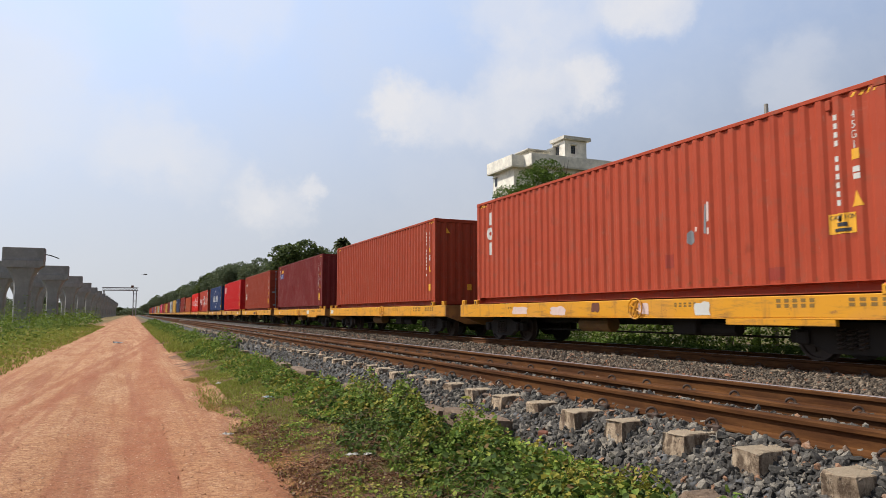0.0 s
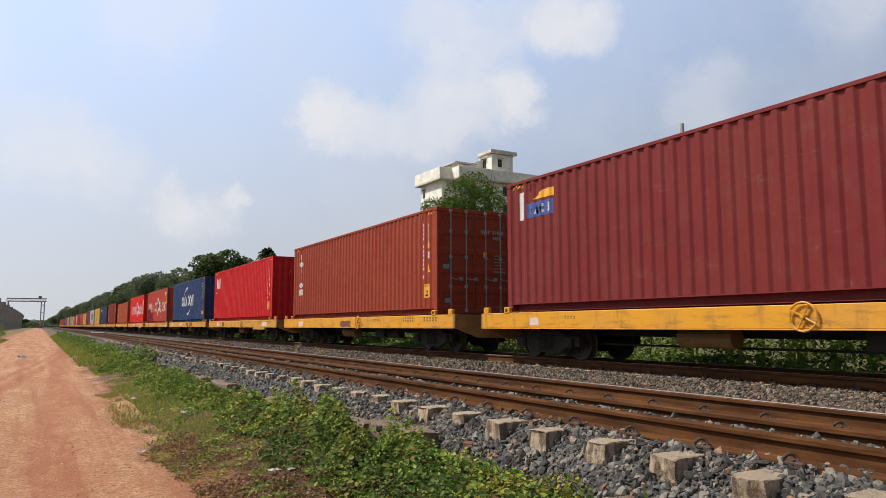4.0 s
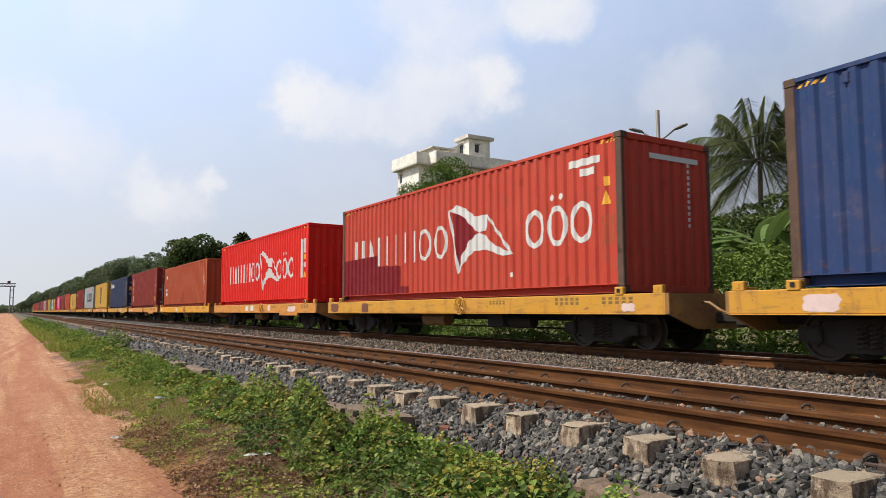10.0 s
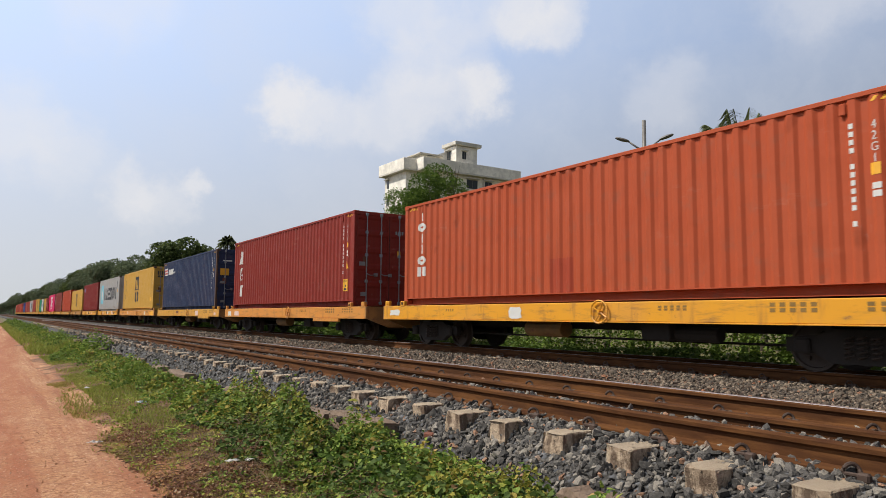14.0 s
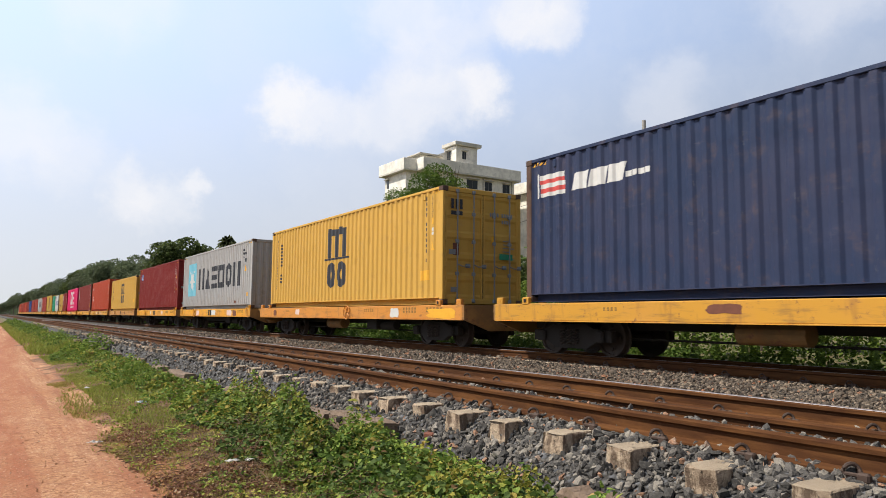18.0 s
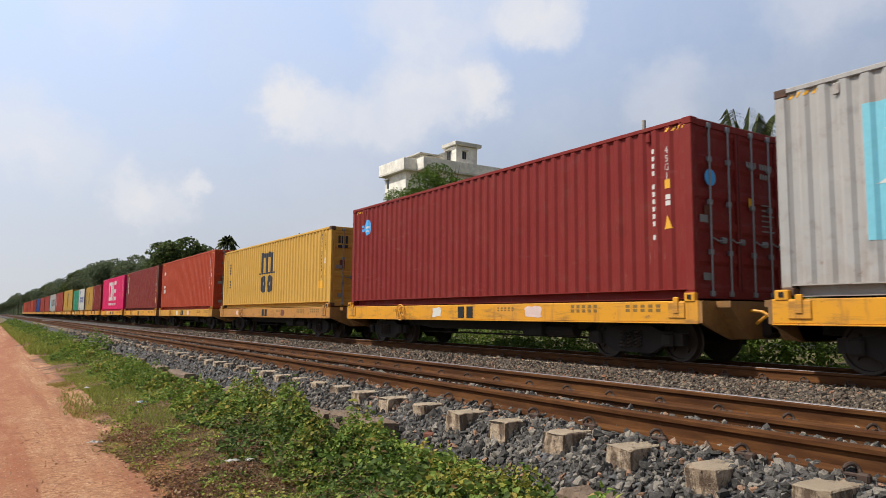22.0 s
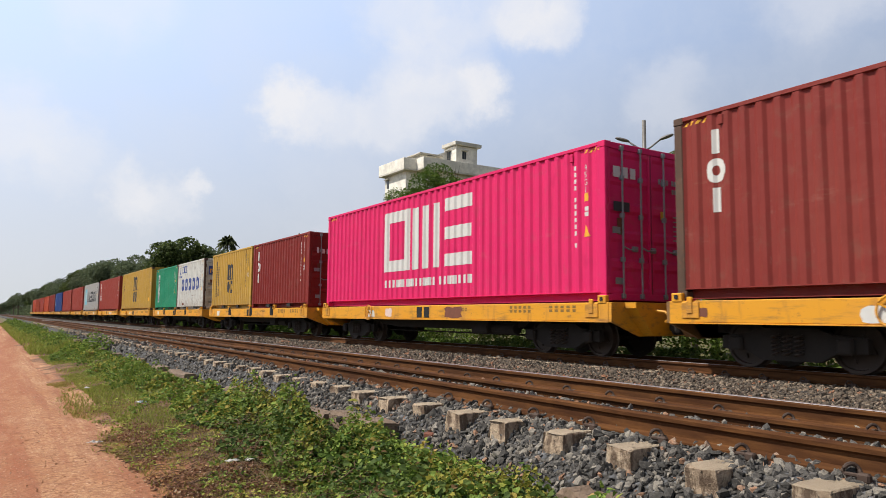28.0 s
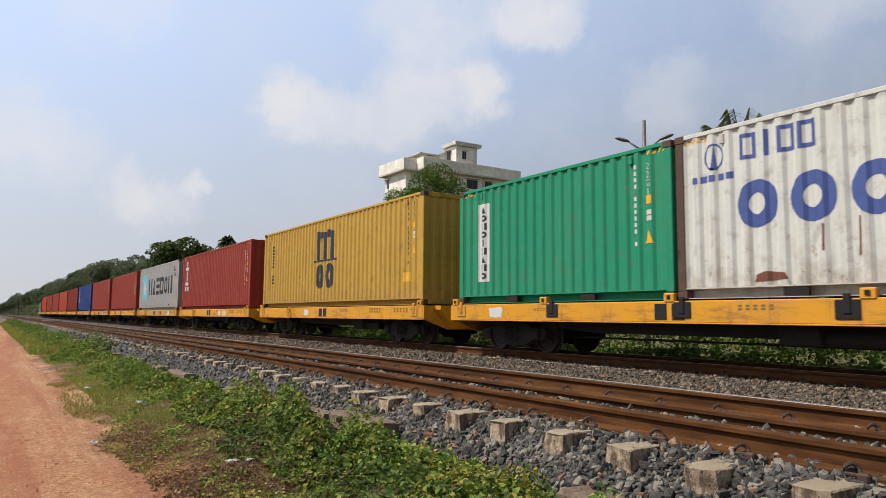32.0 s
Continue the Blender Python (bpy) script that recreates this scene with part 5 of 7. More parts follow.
c = container(S0[17], L, HIGH, "magenta", True, "magenta pink forty-foot container with big white block shapes")
mark(c, [frame_box(3.81, 5.23, 0.9, 2.53, 0.30), rect(5.40, 5.70, 0.9, 2.5), rect(5.90, 6.20, 0.9, 2.5), rect(6.40, 6.70, 0.9, 2.5),
         rect(6.88, 8.03, 2.24, 2.55), rect(6.88, 8.0, 1.55, 1.85), rect(6.88, 8.03, 0.9, 1.2)], MARK_WHITE, L, "white block shapes")
mark(c, glyphs("BBBBB", 3.87, 4.95, 0.47, 0.67, 0.1, 0.45) + glyphs("BBBBBBB", 5.1, 6.5, 0.47, 0.67, 0.1, 0.45) + glyphs("BBBBBBB", 6.65, 8.04, 0.47, 0.67, 0.1, 0.45), MARK_WHITE, L, "white lettering bars")
id_marks(c, L, 2.54, plate=False)
end_mark(c, [bar2(0.22, 0.4, 2.25, 2.45), bar2(0.45, 0.6, 2.25, 2.45), bar2(0.66, 0.8, 2.25, 2.45)], MARK_WHITE, 0.01)
end_mark(c, [bar2(0.2, 0.62, 1.62, 1.8)], MARK_DARK, -0.006)

L2 = FT20
c = container(270.70, L2, STD, "oxblood", True, "maroon twenty-foot container with white stacked marks, doors shut")
mark(c, column("brb", 0.50, 0.82, 2.26, 1.01, 0.11), MARK_WHITE, L2)
id_marks(c, L2, 2.26, plate=False, tri=False, code="22G1")
mark(c, [[[(4.0, 0.72), (4.3, 0.66), (4.42, 0.92), (4.2, 0.98)]], [[(4.55, 0.68), (4.9, 0.74), (4.95, 1.02), (4.7, 0.96)]]], PAINTS["plum"], L2, "dull scuff")
end_mark(c, [bar2(0.28, 0.36, 1.85, 2.05), bar2(0.44, 0.58, 1.85, 2.0), bar2(0.64, 0.78, 1.85, 2.0)], MARK_WHITE, 0.01)
c = container(276.97, L2, STD, "ochre", False, "ochre yellow twenty-foot container with charcoal emblem, stained foot")
mark(c, trident(2.45, 3.45, 0.68, 2.0), MARK_DARK, L2, "charcoal emblem")
mark(c, [rect(0.66, 0.74, z, z + 0.075) for z in np.arange(0.55, 2.2, 0.115)] + [rect(0.98, 1.06, z, z + 0.075) for z in np.arange(0.6, 2.0, 0.12) if not 0.9 < z < 1.05], MARK_DARK, L2, "charcoal lettering bars", joined=True)
id_marks(c, L2, 2.3, MARK_DARK, False, tri=False, code="22G1")
c = container(284.61, L2, STD, "white", True, "dirty white twenty-foot container with blue rings, rust runs", "rusty_post", "rusty_post")
mark(c, glyphs("rrrrr", 1.07, 4.95, 1.0, 1.70, 0.19, 0.26), MARK_BLUE, L2, "blue rings")
mark(c, [ring(0.52, 0.86, 1.95, 2.36, 0.03), [[(0.64, 1.95), (0.75, 1.95), (0.71, 2.34)]]] + glyphs("BBBBB", 0.30, 1.02, 1.78, 1.88, 0.1, 0.4) + glyphs("oboo", 1.14, 2.27, 2.02, 2.40, 0.06, 0.2), MARK_BLUE, L2, "blue crest and lettering shapes")
id_marks(c, L2, 2.32, MARK_DARK, False, code="22G1")
mark(c, [[[(1.30, 0.22), (1.82, 0.25), (1.78, 0.34), (1.5, 0.37), (1.34, 0.33)]], [[(3.2, 0.9), (3.25, 1.0), (3.24, 1.45), (3.22, 1.5)]], [[(3.3, 0.70), (3.7, 0.72), (4.3, 0.735), (4.3, 0.75), (3.7, 0.735), (3.3, 0.715)]], [[(2.3, 0.60), (2.33, 0.60), (2.34, 0.95), (2.31, 0.97)]], [[(2.75, 0.5), (2.79, 0.52), (2.8, 1.0), (2.77, 1.02)]]], MARK_RUST, L2, "rust scabs")
end_mark(c, [bar2(0.22, 0.52, 1.75, 2.2)], MARK_BLUE, 0.01, "blue and yellow badge")
end_mark(c, [bar2(0.28, 0.46, 1.98, 2.05), bar2(0.28, 0.34, 1.85, 1.98)], MARK_YELLOW, 0.006)
c = container(290.74, L2, STD, "green", False, "sea-green twenty-foot container with a white upright panel", "green", "rusty_post")
mark(c, [rect(0.72, 1.12, 0.47, 2.21)], MARK_WHITE, L2, "white upright panel")
mark(c, column("wrprbpwpr", 0.83, 1.02, 2.14, 0.52, 0.05), MARK_DARK, L2, "charcoal lettering shapes", 0.007)
id_marks(c, L2, 2.3, plate=False, code="22G1")

TAIL = [(312.34, "brick", "brick red"), (339.36, "brick", "brick red"), (353.06, "brick", "brick red"), (366.8, "bright_blue", "blue"), (380.5, "wine", "wine-red"), (394.2, "vermilion", "vermilion"), (407.9, "brick", "brick red"), (421.6, "russet", "russet"), (435.3, "vermilion", "vermilion")]
for i, (s, tone, word) in enumerate(TAIL):
    c = container(s, L, HIGH, tone, False, word + " forty-foot container far down the train")
    if i in (0, 3):
        mark(c, column("brbbrp", 0.62, 1.3, 2.6, 1.0, 0.12), MARK_WHITE, L)
    id_marks(c, L, 2.5, plate=False)

# ---- the train: flat wagons ----
RADIUS = 0.36
WAGONS, BOGIES = [], []
WHEELSET = Geo()
for sx in (-1, 1):
    prof = [(0.46, 0.02), (0.46, 0.08), (0.50, 0.09), (0.49, 0.30), (0.47, 0.31), (0.465, 0.385), (0.485, 0.39), (0.50, RADIUS + 0.002), (0.60, RADIUS - 0.006), (0.60, 0.31), (0.565, 0.30), (0.56, 0.10), (0.62, 0.09), (0.62, 0.02)]
    WHEELSET.turned([(sx * a, r) for a, r in prof], 28)
    for k in range(4):
        a = k * math.tau / 4 + 0.4
        WHEELSET.box(sx * 0.575 - 0.02, sx * 0.575 + 0.02, 0.2 * math.cos(a) - 0.03, 0.2 * math.cos(a) + 0.03, 0.2 * math.sin(a) - 0.03, 0.2 * math.sin(a) + 0.03)
WHEELSET.tube([(-0.9, 0, 0), (0.9, 0, 0)], 0.06, 10)
WHEELSET_ME = WHEELSET.mesh("wheelset")
FRAME_LOOP = [(-1.06, 0.28), (-1.06, 0.48), (-0.6, 0.52), (-0.42, 0.60), (0.42, 0.60), (0.6, 0.52), (1.06, 0.48), (1.06, 0.28), (0.66, 0.27), (0.42, 0.14), (-0.42, 0.14), (-0.66, 0.27)]
SIDE_ME = []
for sx in (-1, 1):
    g = Geo().prism(FRAME_LOOP, 0, sx * 0.74, sx * 0.86)
    for yy in (-0.8, 0.8):
        g.box(min(sx * 0.86, sx * 0.95), max(sx * 0.86, sx * 0.95), yy - 0.11, yy + 0.11, 0.26, 0.48, 0.03)
    SIDE_ME.append(g.mesh("side_frame"))
SPRING_ME = []
for sx in (-1, 1):
    g = Geo()
    for yy in (-0.17, 0.0, 0.17):
        pts = [(sx * 0.90 + 0.055 * math.cos(k * 0.9), yy + 0.055 * math.sin(k * 0.9), 0.21 + 0.30 * k / 34) for k in range(35)]
        g.tube(pts, 0.013, 5)
    SPRING_ME.append(g.mesh("spring"))
BOLSTER_ME = Geo().box(-0.84, 0.84, -0.2, 0.2, 0.36, 0.58, 0.03).mesh("bolster")


def bogie(wagon, y):
    b = part("bogie", BOLSTER_ME, SOOT, wagon)
    b.location.y = y
    for me in SIDE_ME:
        part("side_frame", me, SOOT, b)
    for me in SPRING_ME:
        part("spring", me, TREAD, b, "coil springs")
    for off in (-0.8, 0.8):
        w = part("wheelset", WHEELSET_ME, TREAD, b, smooth=False)
        w.location = (0, off, RADIUS)
        BOGIES.append((w, off))


def hand_wheel():
    g = Geo()
    pts = [(0, 0.20 * math.cos(k * math.tau / 20), 0.20 * math.sin(k * math.tau / 20)) for k in range(21)]
    g.tube(pts, 0.016, 6, False)
    for k in range(4):
        a = k * math.tau / 4 + 0.5
        g.tube([(0.01, 0, 0), (0, 0.2 * math.cos(a), 0.2 * math.sin(a))], 0.014, 5)
    return g.tube([(-0.03, 0, 0), (0.12, 0, 0)], 0.03, 8)


HAND_ME = hand_wheel().mesh("hand_brake_wheel")
LOCK_ME = Geo().box(-0.07, 0.02, -0.1, 0.1, -0.02, 0.125, 0.012).box(-0.078, -0.07, -0.03, 0.03, 0.03, 0.09).mesh("container_lock")
BELLY_ME = Geo().prism([(-3.5, 0.70), (-3.2, 0.52), (-2.2, 0.44), (2.2, 0.44), (3.2, 0.52), (3.5, 0.70)], 0, -0.02, 0.02).mesh("belly_sill")
# flat patches on solid steel, black in place of shaded recesses
RECESS_ME = Geo().box(-1.298, -1.288, -0.12, 0.12, 0.70, 0.96, 0.003).mesh("lock_pocket")
HOLE_ME = Geo().box(-0.0815, -0.079, -0.034, 0.034, 0.026, 0.094).mesh("lock_hole")
POCKET_ME = Geo().box(-0.075, -0.05, -0.16, 0.16, -0.27, -0.02, 0.01).box(-0.09, -0.05, -0.05, 0.05, -0.2, 0.06, 0.01).mesh("lock_pocket")


def wagon_meshes(half, kind):
    m = {}
    out = 1.29
    for sx, key in ((-1, "near"), (1, "far")):
        x0, x1 = sorted((sx * out, sx * (out - 0.09)))
        g = Geo().box(x0, x1, -half, half, 0.665, 1.0, 0.01)
        lip = sorted((sx * (out + 0.012), sx * (out - 0.14)))
        g.box(lip[0], lip[1], -half, half, 0.645, 0.665, 0.004)
        m["side_sill_" + key] = g
    m["centre_sill"] = Geo().box(-0.22, 0.22, -half + 0.1, half - 0.1, 0.50, 0.98, 0.01)
    d = Geo().box(-1.195, 1.195, -half + 0.02, half - 0.02, 0.955, 0.99, 0.004)
    for k in range(9):
        y = -half + 0.8 + k * (2 * half - 1.6) / 8
        d.box(-1.19, 1.19, y - 0.07, y + 0.07, 0.72, 0.955, 0.006)
    m["deck"] = d
    tip = half + (0.0 if kind == "A" else 0.32)
    for s, key in ((-1, "a"), (1, "b")):
        loop = [(-1.2, 1.0), (-1.28, 0.99), (-1.28, 0.66), (-0.55, 0.40), (0.55, 0.40), (1.28, 0.66), (1.28, 0.99), (1.2, 1.0)]
        y0, y1 = sorted((s * half, s * (half + 0.06)))
        g = Geo().prism(loop, 1, y0, y1)
        if kind == "B":
            y0, y1 = sorted((s * half, s * tip))
            g.prism([(-0.95, 1.0), (-0.95, 0.90), (-0.5, 0.42), (0.5, 0.42), (0.95, 0.90), (0.95, 1.0)], 1, y0, y1)
        m["end_sill_" + key] = g
        y0 = s * tip
        reach = 0.62 if kind == "A" else 0.58
        c = Geo().box(-0.12, 0.12, min(y0, y0 + s * reach), max(y0, y0 + s * reach), 0.50, 0.68, 0.03)
        c.box(-0.17, 0.17, min(y0 + s * (reach - 0.16), y0 + s * reach), max(y0 + s * (reach - 0.16), y0 + s * reach), 0.44, 0.76, 0.04)
        m["coupler_" + key] = c
        h = Geo().tube([(-0.45, y0, 0.86), (-0.45, y0 + s * 0.2, 0.84), (-0.43, y0 + s * 0.38, 0.72), (-0.38, y0 + s * 0.5, 0.66)], 0.025, 6)
        m["brake_hose_" + key] = h
    m["air_tank"] = Geo().tube([(-0.62, 0.6, 0.50), (-0.62, 1.7, 0.50)], 0.17, 14)
    g = Geo().box(-0.95, -0.5, -2.2, -1.6, 0.36, 0.66, 0.02)
    g.tube([(-0.72, -3.0, 0.47), (-0.72, -2.2, 0.47)], 0.12, 12)
    m["brake_gear"] = g
    m["brake_rod"] = Geo().tube([(-0.35, -half + 2.0, 0.34), (-0.35, half - 2.0, 0.34)], 0.022, 6)
    m["lower_box"] = Geo().box(-1.30, -1.22, 0, 2.0, 0.545, 0.648, 0.008)
    return {k: v.mesh(k.replace("_near", "").replace("_far", "").replace("_a", "").replace("_b", "")) if not k.endswith(("_rod", "_box")) else v.mesh(k) for k, v in m.items()}


WM = {"A": wagon_meshes(7.05, "A"), "B": wagon_meshes(6.2, "B")}


def patch_geo(rng, y0, y1, z0, z1):
    j = lambda k: rng.uniform(-k, k)
    w, h = y1 - y0, z1 - z0
    ring_ = [(0.0, 0.04), (0.22, 0.0), (0.5, 0.03), (0.8, 0.0), (1.0, 0.05), (1.03, 0.3), (0.97, 0.55), (1.0, 0.85), (0.82, 1.0), (0.6, 0.93), (0.35, 1.0), (0.08, 0.95), (-0.03, 0.7), (0.02, 0.4)]
    loop = [(y0 + w * (a + j(0.06)), z0 + h * (b + j(0.07))) for a, b in ring_]
    return Geo().prism(loop, 0, -1.2935, -1.289)


def flat_wagon(centre, kind, tone, seed, spots, boxed, pairs, label):
    w = thing("flat_wagon", pose(10.34, centre, FAR_TOP), label=label, category="railway wagon", group="flat wagons of the train")
    me = WM[kind]
    half = 7.05 if kind == "A" else 6.2
    col = YELLOWS[tone]
    # end sills get the darker copy: their shaded side is put into the paint
    for key in ("side_sill_near", "side_sill_far", "end_sill_a", "end_sill_b"):
        part(key.rsplit("_", 1)[0], me[key], GRIME_AND_SHADE if key.startswith("end") and (kind == "A" or seed < 305) else col, w)
    part("centre_sill", me["centre_sill"], SOOT, w)
    part("deck", me["deck"], SOOT, w)
    for key in ("coupler_a", "coupler_b"):
        part("coupler", me[key], SOOT, w)
    for key in ("brake_hose_a", "brake_hose_b"):
        part("brake_hose", me[key], GRIME_AND_SHADE if kind == "A" else col, w)
    if kind == "A":
        part("air_tank", me["air_tank"], GRIME_AND_SHADE, w)
    else:
        for sx in (-1, 1):
            part("belly_sill", BELLY_ME, SOOT, w, "sooty deep middle sill").location.x = sx * 0.7
        for y in (-0.17, 0.17):
            part("lock_pocket", RECESS_ME, SEAL_AND_HOLE_BLACK, w, "dark empty lock pocket").location.y = y
    part("brake_gear", me["brake_gear"], SOOT, w)
    part("brake_rod", me["brake_rod"], SOOT, w)
    rng = random.Random(seed)
    for y in ((-5.2, 5.2) if kind == "A" else (-4.5, 4.5)):
        bogie(w, y)
    for y in pairs:
        for sx in (-1, 1):
            k = part("container_lock", LOCK_ME, col, w)
            k.location = (sx * 1.235, y, 1.0)
            if sx < 0:
                part("lock_hole", HOLE_ME, SEAL_AND_HOLE_BLACK, k, "dark lock opening")
            k.rotation_euler.z = 0 if sx < 0 else math.pi
            if kind == "B":
                k = part("lock_pocket", POCKET_ME, col if abs(y) > 4 else SEAL_AND_HOLE_BLACK, w, "lock bracket")
                k.location = (sx * 1.235, y + (0.25 if y < 0 else -0.25), 1.0)
                k.rotation_euler.z = 0 if sx < 0 else math.pi
    if kind == "A":
        for y in (-half + 0.16, half - 0.16):
            for sx in (-1, 1):
                k = part("end_stop", LOCK_ME, col, w)
                k.location, k.rotation_euler.z = (sx * 1.22, y, 1.01), 0 if sx < 0 else math.pi
    if len(pairs) == 2:
        part("hand_brake_wheel", HAND_ME, col, w).location = (-1.335, -1.0 if kind == "A" else 2.9, 0.83)
    if boxed:
        part("step_beam", me["lower_box"], col, w).location.y = -half + 1.8
    for y0, n, z0, z1, m in spots:
        part("paint_patch", patch_geo(rng, y0, y0 + n, z0, z1), m, w, {MARK_WHITE: "white patch", MARK_PINK: "pale pink patch", MARK_RUST: "rust-brown patch", MARK_YELLOW: "fresh yellow patch"}[m])
    # wagon number and notes, as bars
    g = Geo()
    for y0, n, wide, gap, z0, z1 in ((-half + 1.55, 5, 0.11, 0.16, 0.83, 0.95), (-half + 2.75, 5, 0.10, 0.145, 0.82, 0.955), (-half + 4.9, 5, 0.08, 0.12, 0.85, 0.93), (half - 3.0, 4, 0.055, 0.09, 0.85, 0.91)):
        y0 += rng.uniform(-0.15, 0.15)
        for i in range(n):
            yy = y0 - gap * i
            g.box(-1.2925, -1.289, yy - wide * 0.8, yy, z0, z0 + 0.42 * (z1 - z0)).box(-1.2925, -1.289, yy - wide * 0.8, yy, z0 + 0.58 * (z1 - z0), z1)
    tagged(part("wagon_lettering", g, MARK_FAINT, w, "faded dark lettering bars"), kind="stuff")
    WAGONS.append((w, centre))
    return w


W_, P_, R_ = MARK_WHITE, MARK_PINK, MARK_RUST
SPOTS = {0: [(-2.9, 0.36, 0.70, 0.93, W_), (-1.35, 0.30, 0.72, 0.94, P_), (0.2, 0.28, 0.76, 0.97, R_), (3.2, 0.7, 0.72, 0.92, P_), (1.5, 0.6, 0.7, 0.9, P_)],
         1: [(6.4, 0.5, 0.74, 0.92, W_)], 2: [(-3.55, 0.54, 0.71, 0.93, W_), (4.9, 0.3, 0.72, 0.88, P_)], 3: [(4.6, 0.55, 0.70, 0.90, P_), (-0.3, 0.9, 0.68, 0.90, R_)],
         4: [(3.0, 0.5, 0.70, 0.95, R_), (4.2, 0.6, 0.72, 0.93, P_), (-5.6, 0.8, 0.70, 0.9, P_)], 5: [(-2.6, 1.0, 0.68, 0.98, R_), (1.4, 0.9, 0.74, 0.94, P_), (5.4, 0.5, 0.7, 0.93, P_)],
         6: [(6.2, 0.6, 0.68, 0.96, R_), (4.0, 0.45, 0.68, 0.94, R_), (-6.4, 0.3, 0.70, 0.84, P_)], 7: [(1.0, 0.4, 0.72, 0.95, W_), (0.2, 0.45, 0.72, 0.95, W_), (-2.1, 0.35, 0.72, 0.95, P_), (-5.0, 0.8, 0.70, 0.9, P_)],
         8: [(1.2, 0.4, 0.70, 0.94, W_), (6.2, 0.5, 0.75, 0.9, W_)], 9: [(6.1, 0.5, 0.69, 0.9, W_), (5.0, 0.6, 0.7, 0.9, P_)], 10: [(-3.2, 0.55, 0.70, 0.94, P_), (1.2, 0.6, 0.8, 0.95, R_), (-6.5, 0.3, 0.72, 0.85, P_)],
         11: [(-4.1, 0.45, 0.70, 0.95, W_), (5.2, 0.3, 0.72, 0.92, R_), (2.9, 0.35, 0.75, 0.95, P_), (-6.75, 1.2, 0.68, 0.93, MARK_YELLOW)]}
for i, s in enumerate(S0[:12]):
    tone = (0, 0, 0, 0, 1, 1, 1, 2, 0, 2, 1, 2)[i]
    flat_wagon(s + FT40 / 2, "A", tone, 100 + i, SPOTS.get(i, []), i in (0, 2, 4, 7, 9, 10), (-FT40 / 2 + 0.06, FT40 / 2 - 0.06),
               ("bright yellow", "faded yellow", "orange-yellow")[tone] + " long bogie flat wagon carrying one container")
B_START = S0[12:18] + [270.70, 284.61, 298.42, 312.34, 325.66] + [s for s, *_ in TAIL[1:]]
for i, s in enumerate(B_START):
    rng = random.Random(300 + i)
    tone = (0, 0, 3, 1, 0, 0, 0, 0, 0)[i] if i < 9 else rng.choice((0, 0, 1))
    two = 6 <= i <= 7
    spots = [[(2.1, 0.55, 0.70, 0.94, P_), (-1.0, 0.8, 0.70, 0.96, W_), (-3.6, 0.7, 0.70, 0.96, P_), (-4.3, 0.5, 0.70, 0.94, R_)], [(-2.6, 0.5, 0.72, 0.94, P_), (1.0, 0.4, 0.72, 0.94, W_)],
             [(-2.2, 0.35, 0.72, 0.94, R_), (3.4, 0.3, 0.74, 0.92, P_)], [(1.0, 0.4, 0.70, 0.95, W_), (-1.6, 0.4, 0.70, 0.95, P_)], [(2.8, 0.5, 0.68, 0.9, W_), (5.5, 0.2, 0.75, 0.9, R_)],
             [(2.6, 0.4, 0.70, 0.90, W_), (1.6, 0.35, 0.72, 0.94, P_), (-1.7, 0.7, 0.70, 0.96, R_)], [(4.4, 0.4, 0.68, 0.93, W_)], [(4.3, 0.45, 0.72, 0.94, W_)], [(1.2, 0.4, 0.72, 0.94, W_)]]
    sp = spots[i] if i < 9 else [(rng.uniform(-5, 5), rng.uniform(0.3, 0.7), 0.7, 0.93, rng.choice((W_, P_, R_))) for _ in range(2)]
    pairs = [-6.05, 6.05] + ([0.0, -3.0, 3.0] if two else [])
    flat_wagon(s + FT40 / 2 + (0.08 if two else 0), "B", tone, 300 + i, sp, False, pairs,
               {0: "bright yellow", 1: "faded yellow", 3: "grimy ochre"}[tone] + " short bogie flat wagon carrying " + ("two twenty-foot containers" if two else "one container"))

van = thing("brake_van", pose(10.34, 453.5, FAR_TOP), label="olive guard's brake van at the tail of the train", category="railway wagon")
part("body", Geo().box(-1.25, 1.25, -3.6, 3.6, 1.0, 2.9, 0.04), plain("olive_paint", rgb(0.10, 0.085, 0.04), 0.6), van)
part("roof", Geo().prism([(-1.32, 2.9), (-0.8, 3.18), (0, 3.28), (0.8, 3.18), (1.32, 2.9)], 1, -3.8, 3.8), SOOT, van)
part("underframe", Geo().box(-1.25, 1.25, -3.9, 3.9, 0.66, 1.0, 0.02), YELLOWS[1], van)
for yy in (-2.4, 0.0, 2.4):
    part("window", Geo().box(-1.262, -1.24, yy - 0.4, yy + 0.4, 1.9, 2.5, 0.01), WINDOW_DARK, van)
for yy in (-2.6, 2.6):
    bogie(van, yy)
WAGONS.append((van, 453.5))

# ---- plants ----
LEAF_V = np.array([(0, 0, 0), (-0.36, 0.22, 0.10), (-0.40, 0.55, 0.08), (0, 1.05, -0.08), (0.40, 0.55, 0.08), (0.36, 0.22, 0.10), (0, 0.5, -0.02)])
LEAF_F = np.array([(0, 6, 1), (6, 2, 1), (6, 3, 2), (0, 5, 6), (6, 5, 4), (6, 4, 3)])
SPRAY_V = np.array([(0, 0, 0), (-0.45, 0.45, 0.12), (0, 1.0, -0.06), (0.45, 0.45, 0.12)])
SPRAY_F = np.array([(0, 2, 1), (0, 3, 2)])


